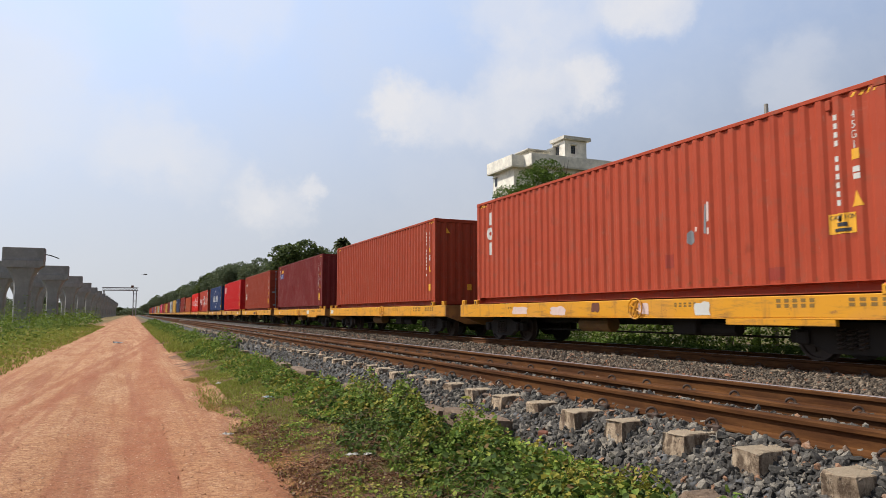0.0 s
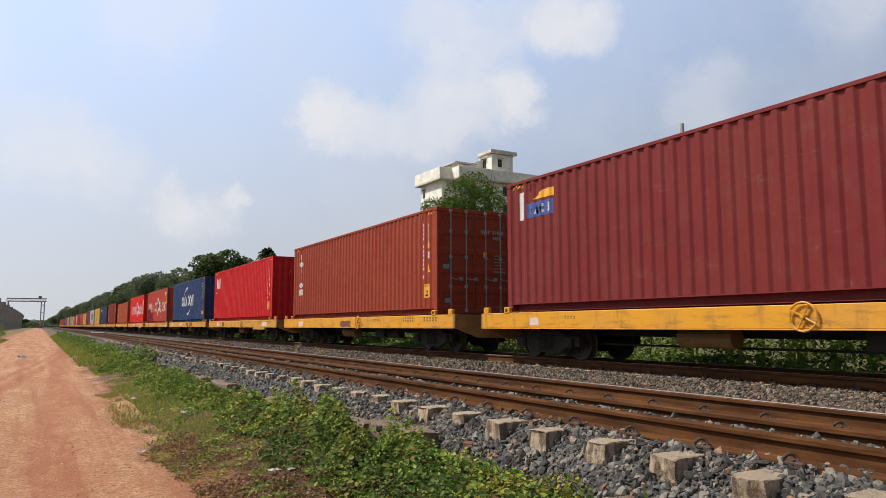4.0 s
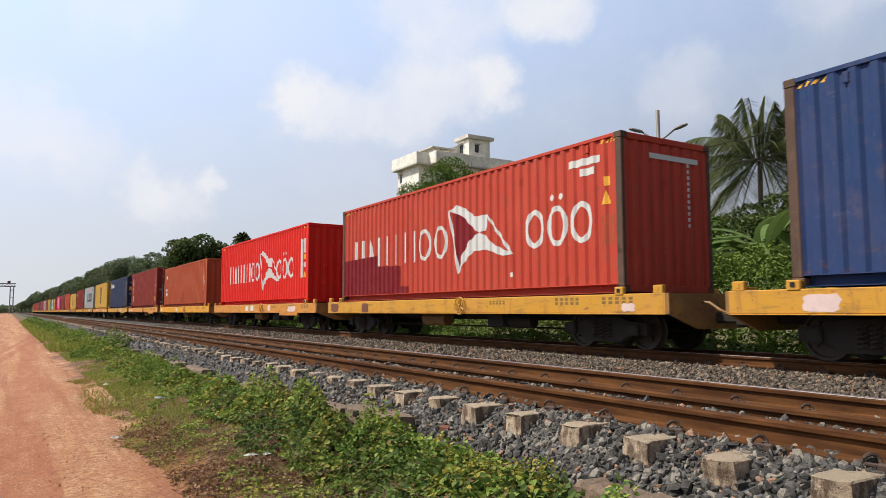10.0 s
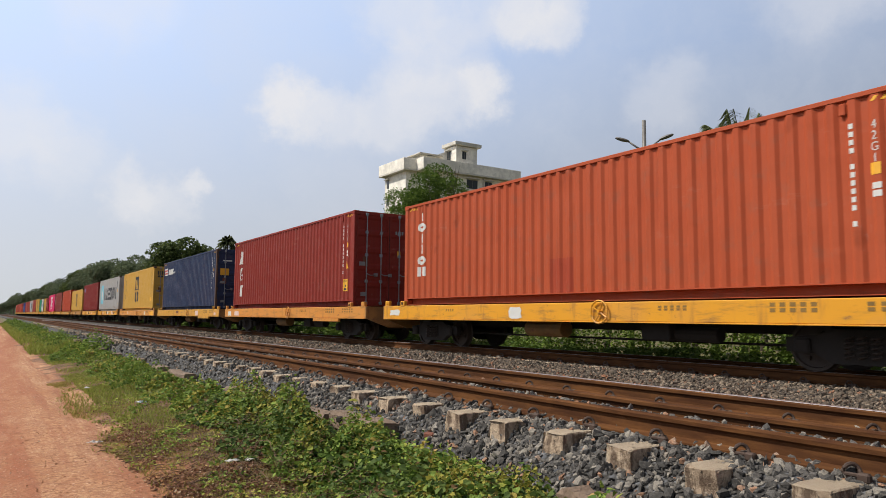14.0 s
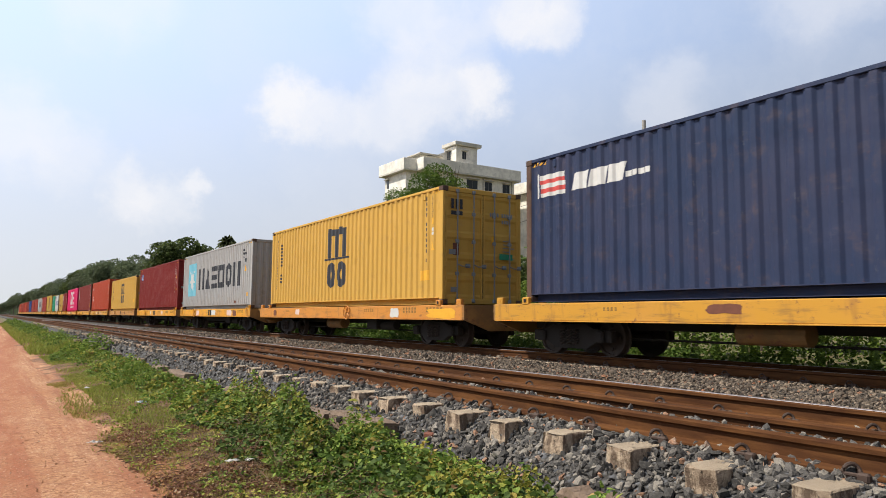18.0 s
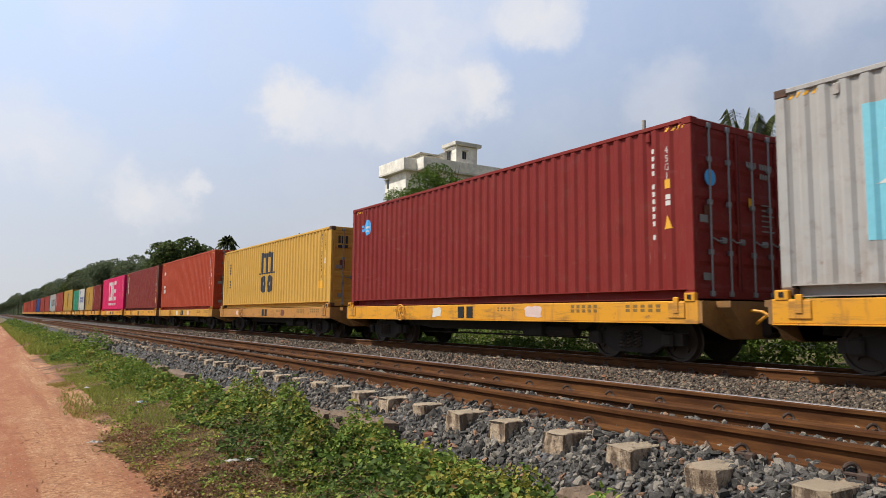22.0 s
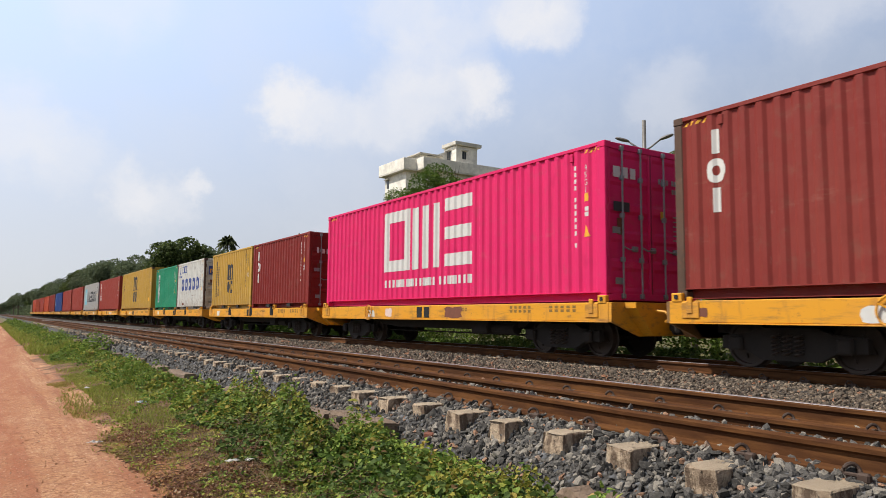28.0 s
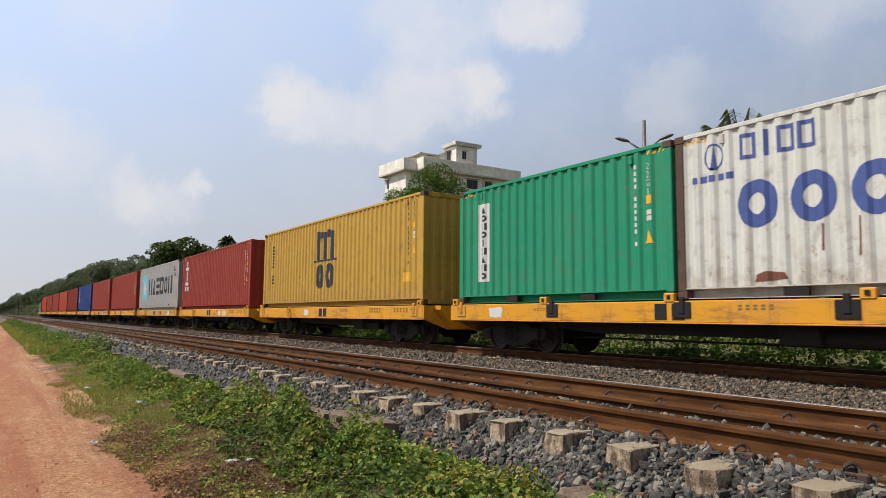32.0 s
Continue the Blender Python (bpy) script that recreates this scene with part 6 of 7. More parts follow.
def leaf_arrays(P, size, r, lift=1.0, broad=True, droop=0.2):
    """Leaves at points P: each turned at random, its face mostly upwards (lift 0: any way)."""
    n = len(P)
    base, faces = (LEAF_V, LEAF_F) if broad else (SPRAY_V, SPRAY_F)
    a = r.uniform(0, math.tau, n)
    d = np.stack([np.cos(a), np.sin(a), r.normal(-droop, 0.35, n)], 1)
    d /= np.linalg.norm(d, axis=1)[:, None]
    up = r.normal(0, 0.55, (n, 3)) + np.array([0, 0, lift])
    side = np.cross(d, up)
    side /= np.linalg.norm(side, axis=1)[:, None] + 1e-9
    nor = np.cross(side, d)
    s = size[:, None, None] if not np.isscalar(size) else size
    V = (base[None, :, 0:1] * side[:, None] + base[None, :, 1:2] * d[:, None] + base[None, :, 2:3] * nor[:, None]) * s + P[:, None]
    m = len(base)
    F = (faces[None] + m * np.arange(n)[:, None, None]).reshape(-1, 3)
    return V.reshape(-1, 3), F


def land_many(x, y):
    return np.array([land(float(a), float(b)) for a, b in zip(x, y)])


def grain(x, y, s, k=0.0):
    return np.array([noise.noise((float(a) * s + k, float(b) * s - k, k)) for a, b in zip(x, y)])


def scatter(r, n, x0, x1, y0, y1, near_bias=1.0):
    y = y0 + (y1 - y0) * r.random(n) ** near_bias
    return r.uniform(x0, x1, n), y


def creeper(name, label, material, n, x0, x1, y0, y1, lo, hi, tall, seed, keep=0.0, bias=1.0, scale=0.9, lift=1.0, spread=1.0):
    r = np.random.default_rng(seed)
    x, y = scatter(r, n, x0, x1, y0, y1, bias)
    g = grain(x, y, scale, seed * 0.7) + 0.5 * grain(x, y, scale * 2.7, seed * 1.3)
    ragged = grain(x * 0, y, 0.8, seed * 2.1)
    inside = np.minimum(x - x0 - 0.5 * (ragged + 0.4).clip(0), x1 - x)
    ok = (g > keep) & (inside > 0)
    x, y, g, inside = x[ok], y[ok], g[ok], inside[ok]
    mound = tall * (0.35 + 0.9 * (g - keep).clip(0, 0.8)) * (inside / 0.35).clip(0.25, 1)
    mound = mound * (0.22 + 1.3 * (grain(x, y, 2.3, seed * 0.31) + 0.5 * grain(x, y, 5.5, seed * 0.17) + 0.55).clip(0, 1.2))
    z = land_many(x, y) + mound * (0.25 + 0.75 * np.sqrt(r.random(len(x)))) + 0.01
    V, F = leaf_arrays(np.stack([x, y, z], 1), (lo + (hi - lo) * r.random(len(x)) ** spread) * (1 + 0.012 * y), r, lift)
    return tagged(big_mesh(name, V, F, material), label, "ground cover", kind="stuff")


creeper("creeper_leaves", "green broad-leaved creeper matting the verge", LEAF_CREEPER, 24000, 2.08, 3.06, 1.6, 9.5, 0.018, 0.056, 0.33, 31, -0.8, spread=1.6, lift=0.65)
# lower layer in the shaded leaf colour, for dark gaps between lit leaves
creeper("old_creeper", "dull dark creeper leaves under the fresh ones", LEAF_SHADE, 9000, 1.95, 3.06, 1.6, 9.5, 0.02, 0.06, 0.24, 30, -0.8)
creeper("tall_weeds", "fresh green big-leaved weeds beside the ballast", LEAF_BIG, 2000, 2.2, 2.98, 1.8, 6.5, 0.06, 0.105, 0.37, 32, 0.12, scale=1.6)
creeper("creeper_mound", "creeper heaped over the edging", LEAF_CREEPER, 3200, 2.75, 3.3, 3.75, 5.5, 0.02, 0.05, 0.30, 49, -0.6)
creeper("creeper_sprigs", "upright creeper shoots standing out of the mat", LEAF_CREEPER, 5200, 2.05, 3.05, 1.8, 10, 0.02, 0.05, 0.42, 47, 0.05, scale=2.6, lift=0.3)
creeper("creeper_behind", "green creeper matting the verge along the ballast", LEAF_CREEPER, 7000, 2.0, 3.06, -8, 1.6, 0.035, 0.085, 0.29, 46, -0.5)
creeper("creeper_fringe", "creeper shoots growing over the edging on to the stones", LEAF_CREEPER, 2600, 2.9, 3.5, 1.6, 9.0, 0.025, 0.06, 0.36, 39, 0.16, scale=1.1)
creeper("creeper_mat", "green creeper and weeds farther along the verge", LEAF_CREEPER, 20000, 2.0, 3.15, 8.5, 26, 0.03, 0.065, 0.26, 33, -0.22, 1.3)
creeper("wilted_creeper", "dry brown creeper stems and leaves on bare earth", LEAF_DRY, 22000, 0.95, 2.45, 2.2, 9.6, 0.010, 0.032, 0.05, 34, 0.0, scale=2.4)
creeper("wilted_fringe", "dry leaves blown over the road edge", LEAF_DRY, 5000, 0.8, 2.2, 2.2, 12, 0.008, 0.024, 0.02, 48, 0.1, scale=3.2)
creeper("creeper_runner", "fresh green creeper shoots over the dry leaves", LEAF_CREEPER, 6000, 1.35, 2.2, 3.2, 8.6, 0.014, 0.04, 0.08, 40, 0.22, scale=2.0)
creeper("low_weeds", "small scattered green weeds on the road edge", LEAF_GRASS, 7000, 1.15, 2.4, 2.2, 16, 0.015, 0.04, 0.07, 35, 0.10, scale=1.3)
creeper("verge_bushes", "leafy bushes along the verge far down the line", LEAF_LUSH, 20000, 1.7, 3.5, 24, 120, 0.04, 0.075, 0.5, 36, -0.05, 1.4, 0.35)
creeper("left_weeds", "lush weeds and bushes below the viaduct", LEAF_LUSH, 60000, -30, -4.4, 16, 130, 0.05, 0.10, 1.5, 37, -0.25, 1.3, 0.22)
creeper("left_low_weeds", "low weeds at the edge of the dirt road", LEAF_GRASS, 9000, -7.5, -3.0, 9, 60, 0.05, 0.10, 0.22, 38, -0.1, 1.5, 0.5)


def stems(name, label, n, x0, x1, y0, y1, seed, material, over=0.0):
    """Thin bent runners lying about."""
    r = np.random.default_rng(seed)
    g = Geo()
    for x, y in zip(*scatter(r, n, x0, x1, y0, y1)):
        a, step = r.uniform(0, math.tau), r.uniform(0.04, 0.11)
        path = []
        for k in range(6):
            path.append((float(x), float(y), land(float(x), float(y)) + over * r.uniform(0.4, 1.0) + r.uniform(0.0, 0.03)))
            a += r.normal(0, 0.5)
            x, y = x + step * math.cos(a), y + step * math.sin(a)
        g.tube(path, r.uniform(0.0018, 0.004), 4, False)
    return tagged(part(name, g, material, tidy=False), label, "stems", kind="stuff")


creeper("verge_weeds", "knee-high fresh weeds standing in the verge grass", LEAF_LUSH, 9000, 1.75, 3.1, 9.5, 26, 0.02, 0.05, 0.34, 50, 0.02, 1.2, 0.7, 0.5)
stems("dry_stems", "thin dry brown runners on the bare earth", 420, 1.05, 2.4, 2.6, 9, 71, DRY_STEM)
stems("creeper_stems", "brown creeper runners among the leaves", 110, 2.1, 3.0, 1.8, 8, 72, DRY_STEM, 0.16)


def grass(name, label, n, x0, x1, y0, y1, lo, hi, seed, keep=-0.2, bias=1.4, material=LEAF_GRASS):
    r = np.random.default_rng(seed)
    x, y = scatter(r, n, x0, x1, y0, y1, bias)
    ok = grain(x, y, 0.55, seed * 0.9) > keep + 0.25 * r.normal(0, 1, n)
    x, y = x[ok], y[ok]
    n = len(x)
    z = land_many(x, y) - 0.01
    h = r.uniform(lo, hi, n)
    a = r.uniform(0, math.tau, n)
    w = h * 0.045 + 0.0016 * y / 6
    lean = r.uniform(0.2, 1.0, n) * h
    b = r.uniform(0, math.tau, n)
    P = np.stack([x, y, z], 1)
    side = np.stack([np.cos(a), np.sin(a), 0 * a], 1) * w[:, None]
    mid = P + np.stack([np.cos(b) * lean * 0.35, np.sin(b) * lean * 0.35, h * 0.6], 1)
    tip = P + np.stack([np.cos(b) * lean, np.sin(b) * lean, h], 1)
    V = np.stack([P - side, P + side, mid + side * 0.7, mid - side * 0.7, tip], 1).reshape(-1, 3)
    F = (np.array([(0, 1, 2), (0, 2, 3), (3, 2, 4)])[None] + 5 * np.arange(n)[:, None, None]).reshape(-1, 3)
    return tagged(big_mesh(name, V, F, material), label, "grass", kind="stuff")


grass("verge_turf", "short olive turf worn thin beside the road", 90000, 1.1, 2.5, 5.4, 17, 0.010, 0.038, 45, 0.0, 1.2, LEAF_TURF)
grass("verge_grass", "green grass on the verge beside the road", 80000, 1.5, 3.1, 8.5, 30, 0.015, 0.055, 41, -0.1, 1.3)
grass("verge_grass_far", "grass along the verge down the line", 18000, 1.3, 3.4, 28, 110, 0.08, 0.25, 42, -0.25)
grass("roadside_grass", "bright grass between road and viaduct", 60000, -9.5, -2.75, 9, 90, 0.05, 0.16, 43, -0.35)
grass("road_edge_tufts", "sparse grass tufts creeping over the dirt road edge", 5000, 1.0, 2.3, 2.5, 14, 0.03, 0.09, 44, 0.0, 1.0)


def crown_arrays(r, blobs, n, lo, hi, broad=False):
    """Leaves on the outer shell of many lumps, thinner beneath."""
    b = np.array(blobs)
    pick = r.choice(len(b), n, p=(b[:, 3] ** 2) / (b[:, 3] ** 2).sum())
    d = r.normal(size=(n, 3))
    d[:, 2] += 0.35
    d /= np.linalg.norm(d, axis=1)[:, None]
    rad = b[pick, 3] * (0.62 + 0.42 * r.random(n) ** 0.6)
    P = b[pick, :3] + d * rad[:, None] * np.array([1, 1, 0.78])
    return leaf_arrays(P, r.uniform(lo, hi, n), r, 0.6, broad)


def tree(name, label, at, high, wide, seed, material=LEAF_TREE, n=4200, leaf=(0.22, 0.42), trunk=0.22, bare=0.35, group="", lumps=17):
    """Tapered trunk, limbs that reach into the lumps of the crown, and leaf sprays on those lumps."""
    r = np.random.default_rng(seed)
    t = thing(name, pose(*at), label=label, category="tree", group=group)
    blobs, limbs = [], []
    fork = high * bare
    for k in range(lumps):
        a = r.uniform(0, math.tau)
        rr = wide * math.sqrt(r.random()) * 0.72
        z = fork + (high - fork) * (0.30 + 0.56 * r.random() * (1 - 0.45 * rr / wide))
        s = wide * r.uniform(0.18, 0.42)
        blobs.append((rr * math.cos(a), rr * math.sin(a), min(z, high - s * 0.7), s))
    blobs.append((0.1 * wide, 0, high - wide * 0.30, wide * 0.36))
    bend = Vector((r.uniform(-0.3, 0.3), r.uniform(-0.3, 0.3), 0))
    part("trunk", Geo().tube([(0, 0, -0.2), bend * 0.5 + Vector((0, 0, fork * 0.5)), bend + Vector((0, 0, fork)), bend * 1.4 + Vector((0, 0, fork + (high - fork) * 0.5))], [trunk * 1.25, trunk, trunk * 0.8, trunk * 0.3], 9), BARK, t, smooth=True)
    for b in blobs[:7]:
        a = bend + Vector((0, 0, fork * r.uniform(0.8, 1.05)))
        e = Vector(b[:3])
        m = a.lerp(e, 0.5) + Vector((0, 0, -0.08 * high))
        part("limb", Geo().tube([a, m, e], [trunk * 0.5, trunk * 0.32, trunk * 0.1], 6), BARK, t, smooth=True)
    V, F = crown_arrays(r, blobs, n, *leaf)
    ob = big_mesh("crown", V, F, material)
    ob.parent = t
    return t


def bearing(az, d, z=0.0):
    a = radians(az)
    return (d * math.sin(a), d * math.cos(a), z)


# woods behind the train, down the line: heading, distance, height, half width
r = np.random.default_rng(77)
FAR_KINDS = [tree("tree", "dark green broad-crowned tree behind the railway", (-900, 900 + 40 * k, 0), 11.0, 4.4 + 0.5 * k, 500 + k, LEAF_TREE_HAZED if k else LEAF_TREE, 7500, (0.2, 0.42), group="trees beside the line", lumps=15 + 2 * k) for k in range(4)]
FAR_TREES = [(12.5, 96, 11.6, 0), (11.4, 101, 11.2, 1), (13.8, 99, 10.5, 2), (10.4, 113, 10.6, 3), (9.5, 124, 11.2, 1), (8.6, 134, 11.4, 0), (7.7, 146, 11.6, 2), (6.75, 158, 12.4, 3), (6.1, 172, 11.8, 1), (5.5, 190, 11.6, 0),
             (4.95, 208, 11.8, 2), (4.5, 228, 11.6, 3), (4.1, 250, 11.6, 1), (3.75, 272, 11.8, 0), (3.4, 296, 11.6, 2), (3.1, 322, 11.6, 3), (2.85, 350, 11.8, 1), (2.6, 378, 12.0, 0), (2.3, 410, 12.0, 2), (2.05, 445, 12.2, 3),
             (1.75, 480, 13.0, 1), (1.5, 520, 12.0, 0), (1.25, 580, 11.0, 2), (15.2, 92, 8.2, 1), (17.5, 80, 7.2, 3), (20.0, 72, 6.6, 0), (24.0, 60, 6.0, 2), (29.0, 50, 5.5, 1), (9.0, 150, 11.5, 3), (12.0, 120, 12.4, 2), (14.5, 118, 9.5, 0)]
for k, (az, d, h, which) in enumerate(FAR_TREES):
    s = h / 11.0 * (1.0, 0.9, 1.06, 0.84, 1.0, 0.93, 1.04)[k % 7]
    spin = pose(*bearing(az, d), 0, 0, 47.0 * k)
    ob = FAR_KINDS[which] if k in (0, 1, 2, 3) and which == k else None
    if ob is None:
        ob = copy_thing(FAR_KINDS[which], spin)
    ob.matrix_basis = spin @ Matrix.Diagonal((s, s, s, 1))
    tagged(ob, "dark green broad-crowned tree behind the railway" if d < 200 else "distant dark tree in the wood along the line")
for k in range(4):
    if not any(w == k and i == k for i, (_, _, _, w) in enumerate(FAR_TREES[:4])):
        FAR_KINDS[k].matrix_basis = pose(*bearing(18.8 + 3.3 * k, 84 - 6 * k)) @ Matrix.Diagonal((0.62, 0.62, 0.62, 1))

tree("mango_tree", "dense green mango tree beyond the hedge", bearing(63.2, 37), 9.8, 3.7, 91, LEAF_TREE, 11000, (0.10, 0.22), 0.26, 0.3, lumps=17)
tree("mango_tree", "dense green tree behind the banana plants", bearing(68.5, 33), 8.5, 3.6, 92, LEAF_TREE, 9000, (0.14, 0.28), 0.22, 0.3, lumps=22)
tree("jackfruit_tree", "shady tree behind the palm", bearing(59.6, 44), 8.2, 3.8, 93, LEAF_TREE, 10000, (0.14, 0.28), 0.2, 0.25, lumps=20)
tree("garden_tree", "dense leafy tree before the palm trunk", bearing(57.6, 36), 7.0, 2.8, 99, LEAF_TREE, 8000, (0.12, 0.26), 0.16, 0.2, lumps=18)
tree("roof_height_tree", "leafy tree with bare twigs before the apartment block", bearing(32.1, 58), 14.5, 4.1, 94, LEAF_HEDGE, 17000, (0.10, 0.22), 0.2, 0.4, lumps=28)
tree("garden_tree", "small leafy tree beside the lamp post", bearing(52.6, 31), 5.4, 2.0, 95, LEAF_HEDGE, 6000, (0.12, 0.24), 0.14, 0.25, lumps=16)
tree("garden_tree", "leafy tree behind the banana plants", bearing(55.6, 46), 8.0, 3.2, 98, LEAF_TREE, 8000, (0.14, 0.28), 0.16, 0.2, lumps=18)
tree("garden_tree", "low leafy tree behind the train", bearing(46.0, 34), 5.0, 2.2, 96, LEAF_TREE, 6000, (0.12, 0.26), 0.14, 0.25, lumps=16)
tree("garden_tree", "low leafy tree behind the train", bearing(39.0, 42), 5.2, 2.6, 97, LEAF_TREE, 6000, (0.14, 0.28), 0.14, 0.25, lumps=16)
twigs = thing("bare_twigs", pose(*bearing(33.6, 58.3)), label="bare grey branches sticking out of the tree", category="branch")
for k in range(5):
    a = radians(-50 + 25 * k)
    part("twig", Geo().tube([(0, 0, 9.5), (0.5 * math.sin(a), 0, 12.2), (1.1 * math.sin(a) + 0.15, 0.2, 13.6 + 0.2 * k % 3)], [0.06, 0.035, 0.012], 5), BARK, twigs)


def hedge(name, label, x0, x1, y0, y1, high, n, lo, hi, seed, material=LEAF_HEDGE):
    """A continuous tangle of shrubs with a lumpy top and front."""
    r = np.random.default_rng(seed)
    y = r.uniform(y0, y1, n)
    top = high * (0.86 + 0.32 * grain(y * 0, y, 0.33, seed) + 0.16 * grain(y * 0, y, 1.2, seed))
    z = top * r.random(n) ** 0.75
    front = x0 + 0.7 * (z / high) + 0.5 * grain(z, y, 0.8, seed * 0.3)
    depth = (x1 - x0) * r.random(n) ** 2.2
    x = front + depth
    V, F = leaf_arrays(np.stack([x, y, z + 0.05], 1), r.uniform(lo, hi, n), r, 0.5)
    return tagged(big_mesh(name, V, F, material), label, "hedge", kind="stuff")


hedge("hedge", "sunlit tangled green hedge behind the train", 13.7, 16.5, -3, 24, 2.95, 64000, 0.05, 0.10, 51, LEAF_LUSH)
hedge("hedge_far", "green shrubs along the far side of the track", 13.7, 17.0, 24, 80, 2.0, 14000, 0.14, 0.28, 52)
# far growth takes the haze-paled leaf colour; the thicket fills grey gaps
hedge("viaduct_thicket", "hazy thicket behind the viaduct piers", -38, -26, 28, 420, 5.2, 26000, 0.3, 0.7, 55, LEAF_TREE_HAZED)
hedge("far_thicket", "distant bushes where the road ends", -24, 30, 640, 690, 6.5, 7000, 0.7, 1.5, 56, LEAF_TREE_HAZED)
hedge("far_scrub", "distant scrub beyond the viaduct", -110, -18, 420, 640, 7.0, 9000, 0.7, 1.5, 57, LEAF_TREE_HAZED)
hedge("woodland_edge", "dark bushes at the foot of the wood down the line", 15.5, 24, 70, 700, 6.0, 26000, 0.5, 1.1, 54, LEAF_TREE_HAZED)
hedge("undergrowth", "dark low weeds beyond the far ballast", 12.5, 14.0, -2, 30, 0.75, 16000, 0.06, 0.12, 53, LEAF_HEDGE)


def coconut(at, high, seed, size):
    r = np.random.default_rng(seed)
    t = thing("coconut_palm", pose(*at), label="tall coconut palm with ragged hanging fronds", category="palm tree")
    part("trunk", Geo().tube([(0, 0, -0.2), (0.15, 0, high * 0.4), (0.1, 0.1, high * 0.8), (0, 0, high)], [0.2, 0.15, 0.13, 0.12], 10), BARK, t, smooth=True)
    for k in range(44):
        a = k * 2.399 + r.uniform(-0.2, 0.2)
        rise = 1.5 - 2.2 * (k / 43) ** 1.1
        n = size * r.uniform(0.85, 1.1)
        g = Geo()
        out = Vector((math.cos(a), math.sin(a), 0))
        spine = []
        for i in range(13):
            u = i / 12
            spine.append(out * n * (u * math.cos(rise) + 0.05) + Vector((0, 0, high + n * (u * math.sin(rise) - (0.30 + 0.38 * math.cos(rise)) * u * u))))
        g.tube(spine, [0.035 * (1 - 0.8 * i / 12) + 0.006 for i in range(13)], 5)
        side = out.cross(Vector((0, 0, 1)))
        for i in range(2, 13):
            for q in (0.0, 0.17, 0.33, 0.5, 0.67, 0.83):
                if i == 12 and q > 0:
                    continue
                p = spine[i].lerp(spine[min(i + 1, 12)], q)
                w = n * 0.30 * math.sin(math.pi * min(0.97, (i + q) / 12.6)) * r.uniform(0.8, 1.1) + 0.12
                for s in (-1, 1):
                    tip = p + side * s * w * 0.75 + out * w * 0.45 - Vector((0, 0, w * r.uniform(0.35, 0.85)))
                    b = out * 0.024
                    g.add([p - b, p + b, p.lerp(tip, 0.5) + b, tip, p.lerp(tip, 0.5) - b], [(0, 1, 2, 4), (4, 2, 3)])
        part("frond", g, LEAF_PALM, t, tidy=False)
    return t


coconut(bearing(56.6, 40), 9.3, 61, 5.2)
coconut(bearing(15.7, 104), 11.9, 62, 1.5)
coconut(bearing(66.0, 58), 13.0, 63, 3.4)


def banana(at, high, seed, turn, leaves=8):
    r = np.random.default_rng(seed)
    t = thing("banana_plant", pose(*at), label="banana plant with torn broad drooping leaves", category="banana plant", group="banana plants behind the hedge")
    part("stem", Geo().tube([(0, 0, -0.1), (0.03, 0, high * 0.3), (0, 0, high * 0.55)], [0.14, 0.11, 0.07], 9), LEAF_BANANA, t, smooth=True)
    for k in range(leaves):
        a = turn + k * 2.4
        n = r.uniform(0.38, 0.52) * high
        rise = r.uniform(0.7, 1.35)
        rows = []
        out = Vector((math.cos(a), math.sin(a), 0))
        side = out.cross(Vector((0, 0, 1)))
        for i in range(11):
            u = i / 10
            p = out * n * u * math.cos(rise * (1 - 0.4 * u)) + Vector((0, 0, high * 0.53 + n * (u * math.sin(rise) - 0.55 * u * u)))
            w = 0.24 * math.sin(math.pi * (0.06 + 0.92 * u)) ** 0.6 * (1 if i else 0.1)
            rows.append([p - side * w - Vector((0, 0, 0.16 * w)), p + Vector((0, 0, 0.02)), p + side * w - Vector((0, 0, 0.16 * w))])
        part("leaf", Geo().sheet(rows), LEAF_BANANA, t, tidy=False)
    return t


for az, d, h, turn in ((43.4, 22.5, 5.2, 1.2), (52.0, 24, 5.4, 0.4), (54.2, 22, 4.6, 2.0), (56.2, 24, 5.6, 3.1), (59.0, 22, 4.8, 0.9), (61.2, 23, 5.0, 2.6), (64.5, 22, 4.7, 4.0), (48.0, 26, 4.6, 5.0)):
    banana(bearing(az, d), h, int(az * 10), turn)
banana(bearing(56.9, 20.0), 5.6, 7, -0.5, 4)

# ---- street lamps and wires ----


def street_lamp(at, turn):
    t = thing("street_lamp", pose(*at, 0, 0, turn), label="grey steel street lamp with two arms", category="street lamp", group="street lamps behind the hedge")
    part("pole", Geo().tube([(0, 0, 0), (0, 0, 4.5), (0, 0, 8.95)], [0.10, 0.085, 0.075], 12), FRAME_METAL, t, smooth=True)
    for s in (-1, 1):
        part("arm", Geo().tube([(0, 0, 7.75), (s * 0.3, 0, 7.95), (s * 0.62, 0, 8.2)], 0.035, 8), FRAME_METAL, t, smooth=True)
        g = Geo()
        rows = []
        for u, w, h in ((0, 0.05, 0.04), (0.1, 0.11, 0.06), (0.3, 0.13, 0.07), (0.5, 0.10, 0.05), (0.56, 0.03, 0.02)):
            x, z = s * (0.56 + u * 0.9), 8.18 + u * 0.28
            rows.append([(x, w * math.cos(k * math.tau / 10), z + h * math.sin(k * math.tau / 10)) for k in range(11)])
        part("lamp_head", g.sheet(rows), FRAME_METAL, t, smooth=True)
    part("bracket", Geo().box(-0.12, 0.12, -0.1, 0.1, 7.65, 7.8, 0.02), FRAME_METAL, t)
    return t


